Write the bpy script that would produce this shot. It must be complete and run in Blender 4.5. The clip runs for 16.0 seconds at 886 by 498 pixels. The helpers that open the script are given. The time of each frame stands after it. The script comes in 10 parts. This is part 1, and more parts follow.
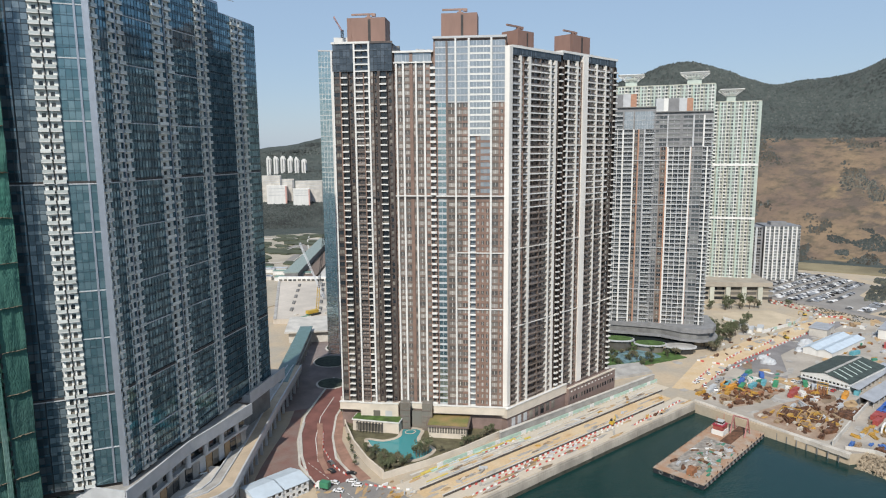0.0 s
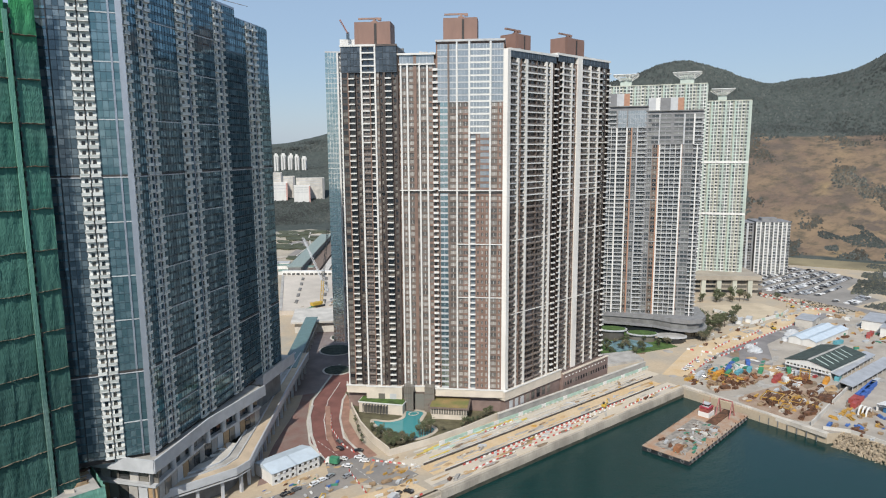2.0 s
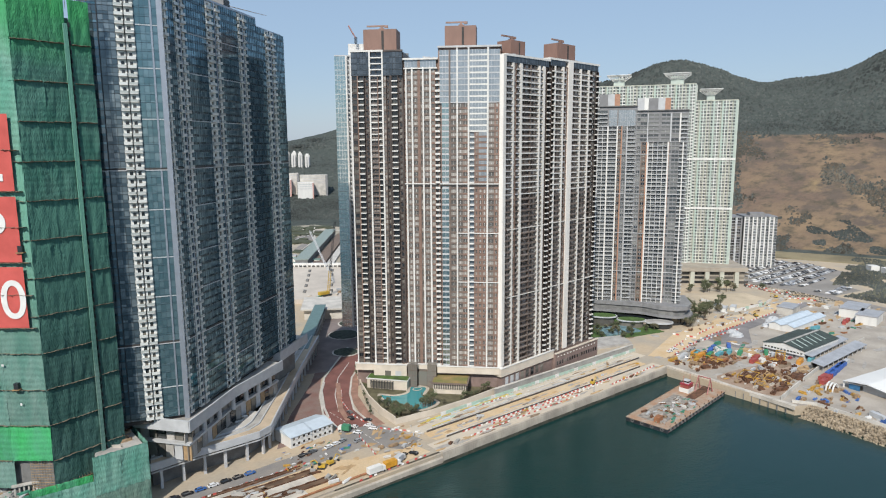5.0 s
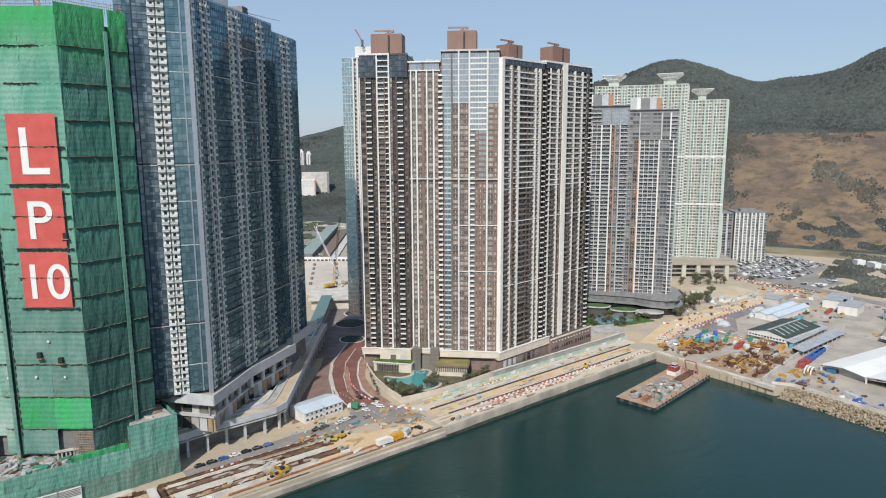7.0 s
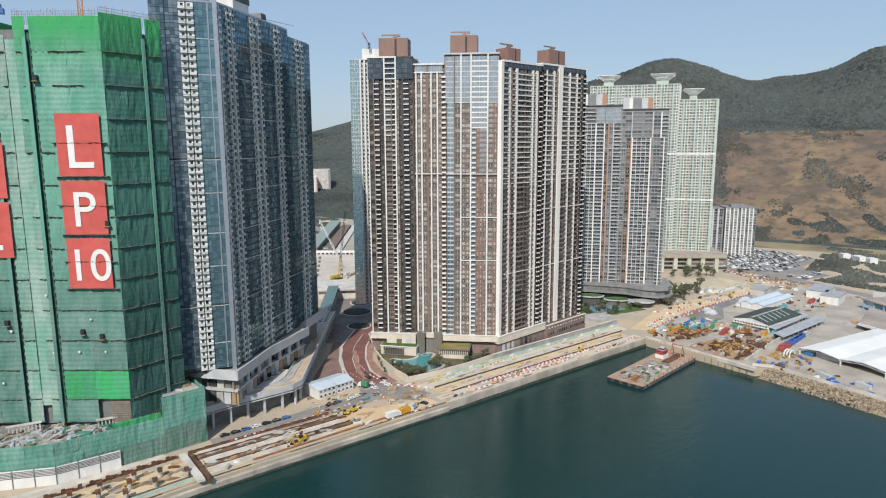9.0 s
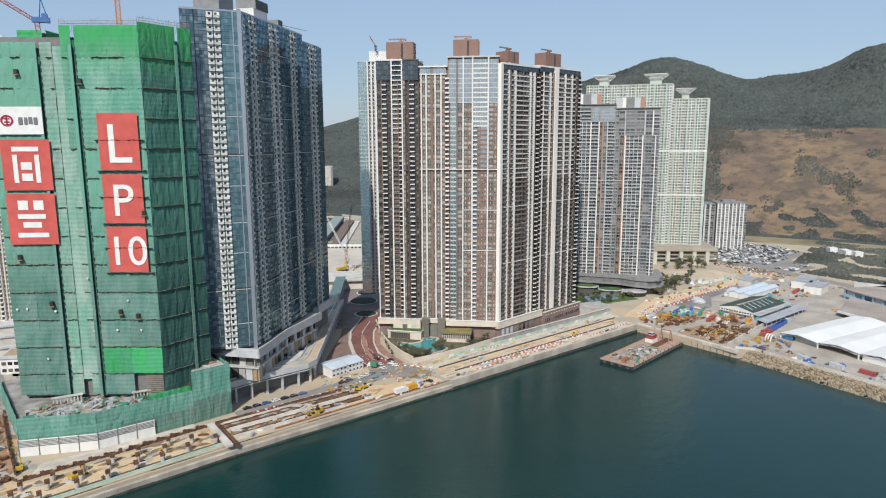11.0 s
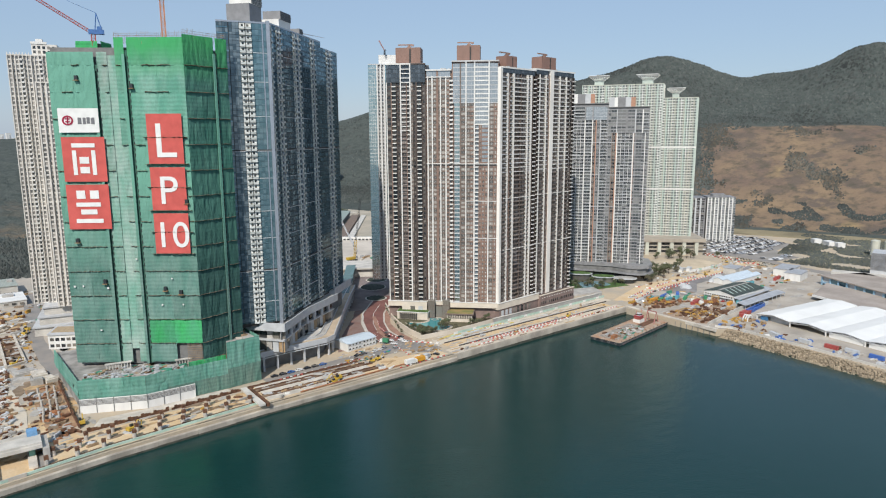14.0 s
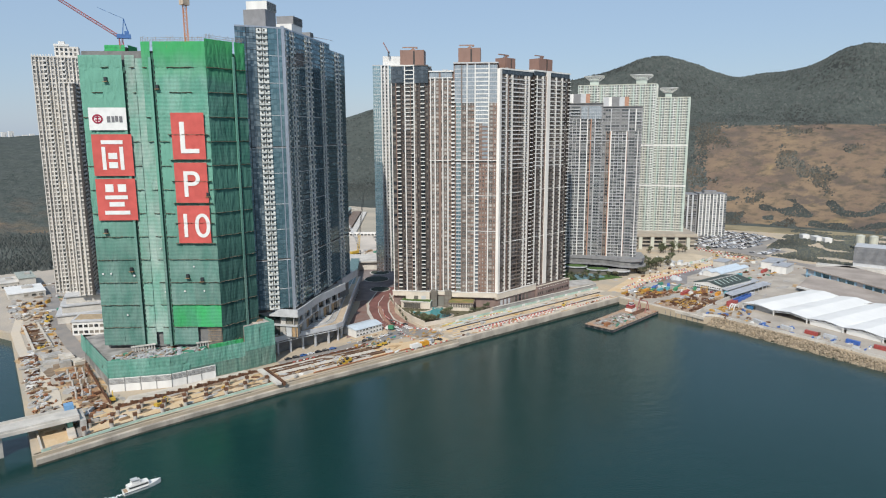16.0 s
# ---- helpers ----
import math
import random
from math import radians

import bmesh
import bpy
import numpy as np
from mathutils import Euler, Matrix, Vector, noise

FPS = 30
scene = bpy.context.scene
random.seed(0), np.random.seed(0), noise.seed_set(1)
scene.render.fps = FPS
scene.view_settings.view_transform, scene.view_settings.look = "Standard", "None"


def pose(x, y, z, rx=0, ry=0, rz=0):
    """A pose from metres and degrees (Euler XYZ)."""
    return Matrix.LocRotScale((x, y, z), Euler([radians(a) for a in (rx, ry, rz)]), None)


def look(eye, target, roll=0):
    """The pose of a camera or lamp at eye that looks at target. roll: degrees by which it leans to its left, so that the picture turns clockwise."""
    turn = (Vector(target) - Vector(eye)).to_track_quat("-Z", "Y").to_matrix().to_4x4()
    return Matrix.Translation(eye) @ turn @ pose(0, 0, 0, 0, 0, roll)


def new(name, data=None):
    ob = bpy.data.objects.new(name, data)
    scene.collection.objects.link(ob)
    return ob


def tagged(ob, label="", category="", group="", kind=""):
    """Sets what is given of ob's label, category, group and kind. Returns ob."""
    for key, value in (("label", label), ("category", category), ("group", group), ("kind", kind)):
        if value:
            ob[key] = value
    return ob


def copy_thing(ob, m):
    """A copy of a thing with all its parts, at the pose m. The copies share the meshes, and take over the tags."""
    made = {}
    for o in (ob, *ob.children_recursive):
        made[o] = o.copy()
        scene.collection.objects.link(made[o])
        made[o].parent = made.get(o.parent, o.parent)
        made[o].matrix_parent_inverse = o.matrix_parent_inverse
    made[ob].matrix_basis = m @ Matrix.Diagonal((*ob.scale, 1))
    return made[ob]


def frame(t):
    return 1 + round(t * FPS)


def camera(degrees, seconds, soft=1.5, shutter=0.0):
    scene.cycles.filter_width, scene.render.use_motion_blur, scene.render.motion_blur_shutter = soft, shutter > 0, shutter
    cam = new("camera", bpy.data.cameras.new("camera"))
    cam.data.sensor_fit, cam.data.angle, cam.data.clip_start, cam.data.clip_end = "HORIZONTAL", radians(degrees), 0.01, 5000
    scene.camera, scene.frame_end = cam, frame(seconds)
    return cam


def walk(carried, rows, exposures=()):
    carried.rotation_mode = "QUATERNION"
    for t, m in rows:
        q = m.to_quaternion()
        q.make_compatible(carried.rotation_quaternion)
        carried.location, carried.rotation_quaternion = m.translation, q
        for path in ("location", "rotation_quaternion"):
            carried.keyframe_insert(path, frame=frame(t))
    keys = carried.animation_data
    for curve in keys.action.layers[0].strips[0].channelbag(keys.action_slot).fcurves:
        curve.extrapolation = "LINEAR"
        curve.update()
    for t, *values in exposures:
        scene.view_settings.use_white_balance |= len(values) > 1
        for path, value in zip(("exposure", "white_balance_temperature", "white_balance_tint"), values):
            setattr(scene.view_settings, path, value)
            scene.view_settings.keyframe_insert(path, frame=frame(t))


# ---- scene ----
# ---- camera ----
cam = camera(68.38, 16.0, soft=1.12)
PATH = [
    (0, 1.68, 0.04, 143.26, -34.807, -8.623, 0.435),
    (0.5, -1.73, -3.29, 143.16, -34.899, -8.690, 0.398),
    (1, -4.78, -6.74, 143.07, -34.950, -8.742, 0.375),
    (1.5, -7.61, -10.32, 142.98, -34.970, -8.784, 0.363),
    (2, -10.33, -14.01, 142.89, -34.972, -8.818, 0.356),
    (2.5, -13.01, -17.82, 142.81, -34.962, -8.848, 0.353),
    (3, -15.74, -21.73, 142.72, -34.947, -8.876, 0.350),
    (3.5, -18.57, -25.74, 142.63, -34.933, -8.903, 0.347),
    (4, -21.54, -29.87, 142.55, -34.923, -8.932, 0.341),
    (4.5, -24.69, -34.09, 142.46, -34.920, -8.962, 0.333),
    (5, -28.03, -38.42, 142.37, -34.925, -8.996, 0.322),
    (5.5, -31.57, -42.86, 142.28, -34.939, -9.032, 0.308),
    (6, -35.31, -47.41, 142.19, -34.960, -9.072, 0.292),
    (6.5, -39.25, -52.06, 142.11, -34.989, -9.115, 0.273),
    (7, -43.35, -56.83, 142.03, -35.022, -9.161, 0.253),
    (7.5, -47.61, -61.70, 141.95, -35.060, -9.209, 0.233),
    (8, -52.00, -66.67, 141.89, -35.098, -9.260, 0.214),
    (8.5, -56.48, -71.74, 141.82, -35.135, -9.311, 0.196),
    (9, -61.04, -76.92, 141.77, -35.169, -9.363, 0.180),
    (9.5, -65.64, -82.18, 141.72, -35.197, -9.415, 0.169),
    (10, -70.25, -87.51, 141.68, -35.218, -9.466, 0.161),
    (10.5, -74.84, -92.92, 141.65, -35.230, -9.516, 0.158),
    (11, -79.41, -98.37, 141.62, -35.233, -9.563, 0.160),
    (11.5, -83.91, -103.86, 141.60, -35.228, -9.607, 0.166),
    (12, -88.35, -109.36, 141.58, -35.215, -9.648, 0.177),
    (12.5, -92.73, -114.84, 141.56, -35.196, -9.687, 0.190),
    (13, -97.04, -120.27, 141.54, -35.175, -9.722, 0.206),
    (13.5, -101.30, -125.63, 141.51, -35.157, -9.754, 0.221),
    (14, -105.54, -130.87, 141.47, -35.148, -9.785, 0.233),
    (14.5, -109.80, -135.94, 141.41, -35.155, -9.814, 0.239),
    (15, -114.12, -140.80, 141.33, -35.189, -9.844, 0.234),
    (15.5, -118.59, -145.40, 141.21, -35.262, -9.876, 0.214),
    (16, -123.28, -149.66, 141.06, -35.386, -9.913, 0.173),
]
walk(cam, [(t, pose(x, y, z, 90 + pitch, roll, yaw)) for t, x, y, z, yaw, pitch, roll in PATH], exposures=[(0.0, 0.08), (16.0, 0.08)])

# ---- light ----
SUN_ELEV, SUN_H = radians(43), Vector((-0.752, -0.659, 0)).normalized()
world = bpy.data.worlds.new("sky")
scene.world = world
world.use_nodes = True
wn = world.node_tree
sky = wn.nodes.new("ShaderNodeTexSky")
sky.sky_type, sky.sun_disc = "NISHITA", False
sky.sun_elevation, sky.sun_rotation = SUN_ELEV, math.atan2(SUN_H.x, SUN_H.y)
sky.air_density, sky.dust_density, sky.ozone_density = 1.2, 0.5, 3.0
haze = wn.nodes.new("ShaderNodeMix")
haze.data_type = "RGBA"
haze.inputs[0].default_value = 0.72
haze.inputs[7].default_value = (2.75, 3.75, 5.25, 1)
wn.links.new(sky.outputs[0], haze.inputs[6])
wn.links.new(haze.outputs[2], wn.nodes["Background"].inputs[0])
wn.nodes["Background"].inputs[1].default_value = 0.12
sun_data = bpy.data.lights.new("sun", "SUN")
sun_data.energy, sun_data.angle, sun_data.color = 4.4, radians(0.6), (1.0, 0.95, 0.87)
sun = new("sun", sun_data)
sun.matrix_world = look(SUN_H * 400 * math.cos(SUN_ELEV) + Vector((0, 0, 400 * math.sin(SUN_ELEV))), (0, 0, 0))

# ---- materials ----
MATS = {}


def mat(name, col, rough=0.7, metal=0.0, vary=0.12, scale=0.6, fine=6.0, bump=0.15, piece=0.0, col2=None, spec=0.5, stretch=(1, 1, 1)):
    """A painted or mineral surface: col with broad stains and fine grain in world metres; piece: how far separate pieces differ."""
    if name in MATS:
        return MATS[name]
    m = bpy.data.materials.new(name)
    m.use_nodes = True
    nt = m.node_tree
    b = nt.nodes["Principled BSDF"]
    b.inputs["Roughness"].default_value, b.inputs["Metallic"].default_value = rough, metal
    b.inputs["Specular IOR Level"].default_value = spec
    geo = nt.nodes.new("ShaderNodeNewGeometry")
    mp = nt.nodes.new("ShaderNodeMapping")
    mp.inputs["Scale"].default_value = stretch
    nt.links.new(geo.outputs["Position"], mp.inputs[0])
    n1, n2 = nt.nodes.new("ShaderNodeTexNoise"), nt.nodes.new("ShaderNodeTexNoise")
    for n, s, d in ((n1, scale, 4), (n2, fine, 3)):
        n.inputs["Scale"].default_value, n.inputs["Detail"].default_value = s, d
        nt.links.new(mp.outputs[0], n.inputs["Vector"])
    mix = nt.nodes.new("ShaderNodeMix")
    mix.data_type = "RGBA"
    second = col2 or tuple(c * (1 - 2.2 * vary) for c in col)
    mix.inputs[6].default_value, mix.inputs[7].default_value = (*col, 1), (*second, 1)
    ramp = nt.nodes.new("ShaderNodeMapRange")
    ramp.inputs[1].default_value, ramp.inputs[2].default_value = 0.35, 0.68
    nt.links.new(n1.outputs[0], ramp.inputs[0])
    nt.links.new(ramp.outputs[0], mix.inputs[0])
    hsv = nt.nodes.new("ShaderNodeHueSaturation")
    nt.links.new(mix.outputs[2], hsv.inputs["Color"])
    val = nt.nodes.new("ShaderNodeMapRange")
    val.inputs[3].default_value, val.inputs[4].default_value = 1 - vary, 1 + vary
    nt.links.new(n2.outputs[0], val.inputs[0])
    last = val.outputs[0]
    if piece:
        info = nt.nodes.new("ShaderNodeObjectInfo")
        add = nt.nodes.new("ShaderNodeMath")
        add.operation = "ADD"
        isl = nt.nodes.new("ShaderNodeMath")
        isl.operation = "FRACT"
        nt.links.new(info.outputs["Random"], add.inputs[0])
        nt.links.new(geo.outputs["Random Per Island"], add.inputs[1])
        nt.links.new(add.outputs[0], isl.inputs[0])
        pr = nt.nodes.new("ShaderNodeMapRange")
        pr.inputs[3].default_value, pr.inputs[4].default_value = 1 - piece, 1 + piece
        nt.links.new(isl.outputs[0], pr.inputs[0])
        mul = nt.nodes.new("ShaderNodeMath")
        mul.operation = "MULTIPLY"
        nt.links.new(last, mul.inputs[0])
        nt.links.new(pr.outputs[0], mul.inputs[1])
        last = mul.outputs[0]
    nt.links.new(last, hsv.inputs["Value"])
    nt.links.new(hsv.outputs[0], b.inputs["Base Color"])
    if bump:
        bp = nt.nodes.new("ShaderNodeBump")
        bp.inputs["Strength"].default_value, bp.inputs["Distance"].default_value = bump, 0.3
        nt.links.new(n2.outputs[0], bp.inputs["Height"])
        nt.links.new(bp.outputs[0], b.inputs["Normal"])
    MATS[name] = m
    return m


def glass(name, col, col2, metal=0.0, rough=0.06, spec=0.9, share=0.62):
    """Window glass: dark rooms behind most panes (col), drawn curtains behind some (col2); each pane a little different."""
    if name in MATS:
        return MATS[name]
    m = bpy.data.materials.new(name)
    m.use_nodes = True
    nt = m.node_tree
    b = nt.nodes["Principled BSDF"]
    b.inputs["Metallic"].default_value, b.inputs["Specular IOR Level"].default_value = metal, spec
    b.inputs["Roughness"].default_value = rough
    geo, info = nt.nodes.new("ShaderNodeNewGeometry"), nt.nodes.new("ShaderNodeObjectInfo")
    add, fr = nt.nodes.new("ShaderNodeMath"), nt.nodes.new("ShaderNodeMath")
    add.operation, fr.operation = "ADD", "FRACT"
    nt.links.new(info.outputs["Random"], add.inputs[0])
    nt.links.new(geo.outputs["Random Per Island"], add.inputs[1])
    nt.links.new(add.outputs[0], fr.inputs[0])
    mr = nt.nodes.new("ShaderNodeMapRange")
    mr.inputs[1].default_value, mr.inputs[2].default_value = share - 0.25, share + 0.4
    nt.links.new(fr.outputs[0], mr.inputs[0])
    mix = nt.nodes.new("ShaderNodeMix")
    mix.data_type = "RGBA"
    mix.inputs[6].default_value, mix.inputs[7].default_value = (*col, 1), (*col2, 1)
    nt.links.new(mr.outputs[0], mix.inputs[0])
    nt.links.new(mix.outputs[2], b.inputs["Base Color"])
    ns = nt.nodes.new("ShaderNodeTexNoise")
    ns.inputs["Scale"].default_value = 0.35
    nt.links.new(geo.outputs["Position"], ns.inputs["Vector"])
    bp = nt.nodes.new("ShaderNodeBump")
    bp.inputs["Strength"].default_value, bp.inputs["Distance"].default_value = 0.05, 0.2
    nt.links.new(ns.outputs[0], bp.inputs["Height"])
    nt.links.new(bp.outputs[0], b.inputs["Normal"])
    MATS[name] = m
    return m


WHITE = mat("white_paint", (0.69, 0.68, 0.65), 0.6, vary=0.06, scale=0.25, stretch=(1, 1, 0.2))
CREAM = mat("cream_tile", (0.77, 0.735, 0.68), 0.55, vary=0.08, scale=0.2, stretch=(1, 1, 0.15))
DARKBR = mat("dark_brown_tile", (0.085, 0.066, 0.058), 0.45, vary=0.15, scale=0.3, piece=0.12)
REDBR = mat("red_brown_tile", (0.235, 0.152, 0.118), 0.5, vary=0.10, scale=0.3, piece=0.08)
MIDBR = mat("grey_brown_tile", (0.180, 0.138, 0.115), 0.5, vary=0.12, scale=0.3, piece=0.1)
BRICKBOX = mat("brown_cladding", (0.245, 0.145, 0.113), 0.6, vary=0.06, scale=0.4, stretch=(1, 1, 0.3))
# Near-black for core walls; also painted as shade of open floors and slots.
SHADE = mat("dark_wall_shade", (0.05, 0.045, 0.043), 0.7, vary=0.15)
GREYW = mat("grey_tile", (0.235, 0.235, 0.24), 0.5, vary=0.1, scale=0.3, piece=0.1)
LGREY = mat("light_grey_panel", (0.48, 0.49, 0.50), 0.5, vary=0.07, scale=0.3)
ORANGE = mat("orange_panel", (0.42, 0.225, 0.145), 0.55, vary=0.1)
PGREEN = mat("pale_green_tile", (0.455, 0.515, 0.465), 0.5, vary=0.08, scale=0.2, piece=0.06)
PYEL = mat("pale_cream_tile", (0.52, 0.52, 0.44), 0.5, vary=0.08, scale=0.2, piece=0.06)
ALU = mat("aluminium", (0.42, 0.45, 0.50), 0.35, 0.6, vary=0.06, scale=0.4)
FRAMED = mat("dark_frame", (0.04, 0.045, 0.05), 0.4, 0.3, vary=0.1)
CONC = mat("concrete", (0.42, 0.40, 0.37), 0.8, vary=0.16, scale=0.15, fine=1.5, bump=0.25)
CONCL = mat("pale_concrete", (0.56, 0.53, 0.48), 0.8, vary=0.14, scale=0.12, fine=1.2, bump=0.2)
CONCD = mat("dark_concrete", (0.20, 0.20, 0.195), 0.8, vary=0.18, scale=0.2, fine=1.5)
G_DARK = glass("window_glass", (0.018, 0.022, 0.026), (0.22, 0.20, 0.17))
G_BROWN = glass("bronze_glass", (0.105, 0.100, 0.094), (0.34, 0.315, 0.285), share=0.45)
G_BLUE = glass("blue_curtain_glass", (0.12, 0.215, 0.24), (0.22, 0.325, 0.35), 0.65, 0.05, 0.8, 0.5)
G_NAVY = glass("navy_curtain_glass", (0.078, 0.165, 0.212), (0.22, 0.355, 0.415), 0.6, 0.07, 0.7, 0.58)
G_PALE = glass("pale_glass", (0.31, 0.35, 0.38), (0.38, 0.415, 0.44), 0.45, 0.11, 0.8, 0.5)
G_TEAL = glass("teal_glass", (0.40, 0.51, 0.51), (0.52, 0.61, 0.60), 0.95, 0.15, 0.8, 0.5)


# ---- builders ----
class MB:
    """Gathers vertices and faces of one mesh; slots counts materials in the order given."""

    def __init__(self):
        self.v, self.f, self.m = [], [], []

    def add(self, vs, fs, m=0):
        k = len(self.v)
        self.v += [tuple(p) for p in vs]
        self.f += [tuple(k + i for i in q) for q in fs]
        self.m += [m] * len(fs)
        return self

    def box(self, x0, y0, z0, x1, y1, z1, m=0, skip=""):
        vs = [(x0, y0, z0), (x1, y0, z0), (x1, y1, z0), (x0, y1, z0), (x0, y0, z1), (x1, y0, z1), (x1, y1, z1), (x0, y1, z1)]
        fs = {"b": (0, 3, 2, 1), "t": (4, 5, 6, 7), "f": (0, 1, 5, 4), "r": (1, 2, 6, 5), "k": (2, 3, 7, 6), "l": (3, 0, 4, 7)}
        return self.add(vs, [q for k, q in fs.items() if k not in skip], m)

    def obox(self, c, size, yaw, m=0, tilt=0.0):
        r = Euler((tilt, 0, yaw)).to_matrix()
        sx, sy, sz = size[0] / 2, size[1] / 2, size[2]
        vs = [Vector(c) + r @ Vector((x, y, z)) for z in (0, sz) for x, y in ((-sx, -sy), (sx, -sy), (sx, sy), (-sx, sy))]
        return self.add(vs, [(0, 3, 2, 1), (4, 5, 6, 7), (0, 1, 5, 4), (1, 2, 6, 5), (2, 3, 7, 6), (3, 0, 4, 7)], m)

    def prism(self, poly, z0, z1, m=0, top=None, bottom=True):
        n = len(poly)
        area = sum(poly[i][0] * poly[(i + 1) % n][1] - poly[(i + 1) % n][0] * poly[i][1] for i in range(n))
        if area < 0:
            poly = poly[::-1]
        vs = [(x, y, z0) for x, y in poly] + [(x, y, z1) for x, y in poly]
        self.add(vs, [(i, (i + 1) % n, n + (i + 1) % n, n + i) for i in range(n)] + ([tuple(range(n))[::-1]] if bottom else []), m)
        k = len(self.v) - 2 * n
        self.f.append(tuple(k + n + i for i in range(n)))
        self.m.append(m if top is None else top)
        return self

    def tube(self, a, b, r0, r1=None, n=6, m=0):
        a, b = Vector(a), Vector(b)
        q = (b - a).to_track_quat("Z", "Y").to_matrix()
        r1 = r0 if r1 is None else r1
        vs = [a + q @ Vector((r0 * math.cos(6.2832 * i / n), r0 * math.sin(6.2832 * i / n), 0)) for i in range(n)]
        vs += [b + q @ Vector((r1 * math.cos(6.2832 * i / n), r1 * math.sin(6.2832 * i / n), 0)) for i in range(n)]
        return self.add(vs, [(i, (i + 1) % n, n + (i + 1) % n, n + i) for i in range(n)] + [tuple(range(n))[::-1], tuple(range(n, 2 * n))], m)

    def ribbon(self, pts, half, z0, z1, m=0):
        """A strip of constant width along a line in plan, as a thin solid."""
        n = len(pts)
        left, right = [], []
        for i, p in enumerate(pts):
            a, b = Vector(pts[max(i - 1, 0)]), Vector(pts[min(i + 1, n - 1)])
            d = (b - a).normalized()
            left.append((p[0] - d.y * half, p[1] + d.x * half))
            right.append((p[0] + d.y * half, p[1] - d.x * half))
        for i in range(n - 1):
            self.prism([right[i], right[i + 1], left[i + 1], left[i]], z0, z1, m)
        return self

    def mesh(self, name, mats):
        me = bpy.data.meshes.new(name)
        me.from_pydata(self.v, [], self.f)
        for k in mats:
            me.materials.append(k)
        if len(mats) > 1:
            me.polygons.foreach_set("material_index", self.m)
        me.update()
        return me


def part(name, mb, mats, parent=None, label="", smooth=False):
    if not isinstance(mats, (list, tuple)):
        mats = [mats]
    me = mb.mesh(name, mats) if isinstance(mb, MB) else mb
    if smooth:
        me.polygons.foreach_set("use_smooth", [True] * len(me.polygons))
    ob = new(name, me)
    if parent:
        ob.parent = parent
    if label:
        ob["label"] = label
    return ob


def thing(name, label, category, group="", at=(0, 0, 0), yaw=0.0):
    ob = new(name)
    ob.matrix_world = Matrix.Translation(at) @ Matrix.Rotation(yaw, 4, "Z")
    ob.empty_display_size = 2
    return tagged(ob, label, category, group)


def solid(name, mb, mats, label, category, kind="", group=""):
    return tagged(part(name, mb, mats), label, category, group, kind)


# facade pieces in wall coordinates: x along the wall, y into the building, z up from the floor
def u_win(w, h, sill=0.8, head=0.28, jamb=0.16):
    b = MB()
    b.box(0, 0.1, 0, w, 1.2, sill, 0, "kb")
    b.box(0, 0.1, h - head, w, 1.2, h, 0, "kt")
    b.box(0, 0.1, sill, jamb, 0.5, h - head, 0, "tbk")
    b.box(w - jamb, 0.1, sill, w, 0.5, h - head, 0, "tbk")
    b.add([(jamb, 0.4, sill), (w - jamb, 0.4, sill), (w - jamb, 0.4, h - head), (jamb, 0.4, h - head)], [(0, 1, 2, 3)], 1)
    if w > 2.2:
        b.box(w / 2 - 0.06, 0.3, sill, w / 2 + 0.06, 0.42, h - head, 2, "tbk")
    return b


def u_glass(w, h, span=0.68, sm=1):
    b = MB()
    n = max(1, round(w / 1.6))
    for i in range(n):
        x0, x1 = w * i / n + 0.05, w * (i + 1) / n - 0.05
        b.add([(x0, 0.12, span + 0.07), (x1, 0.12, span + 0.07), (x1, 0.12, h - 0.08), (x0, 0.12, h - 0.08)], [(0, 1, 2, 3)], 1)
        b.add([(x0, 0.12, 0.08), (x1, 0.12, 0.08), (x1, 0.12, span), (x0, 0.12, span)], [(0, 1, 2, 3)], sm)
        b.box(x1, 0.02, 0, x1 + 0.1, 0.3, h, 2, "tbk")
    b.box(0, 0.06, span, w, 0.3, span + 0.07, 2, "kr")
    b.box(0, 0.0, -0.08, w, 0.3, 0.08, 2, "k")
    b.add([(0, 0.22, 0), (w, 0.22, 0), (w, 0.22, h), (0, 0.22, h)], [(0, 1, 2, 3)], 0)
    return b


def u_balc(w, h, out=0.9, par=1.0, inset=0.12):
    """Balcony: slab and solid or glazed parapet (2), wall cheeks (0), glazed door behind (1)."""
    b = MB()
    b.box(inset, -out, -0.12, w - inset, 1.1, 0.12, 2, "k")
    b.box(inset, -out, 0.12, w - inset, -out + 0.1, par, 2, "b")
    b.box(inset, -out + 0.1, 0.12, inset + 0.1, 0.1, par, 2, "bk")
    b.box(w - inset - 0.1, -out + 0.1, 0.12, w - inset, 0.1, par, 2, "bk")
    b.box(0, 0.05, 0.0, 0.2, 1.2, h, 0, "tbk")
    b.box(w - 0.2, 0.05, 0.0, w, 1.2, h, 0, "tbk")
    b.add([(0.2, 1.1, 0.1), (w - 0.2, 1.1, 0.1), (w - 0.2, 1.1, h - 0.3), (0.2, 1.1, h - 0.3)], [(0, 1, 2, 3)], 1)
    b.box(0.2, 0.3, h - 0.35, w - 0.2, 1.2, h, 0, "ktlr")
    return b


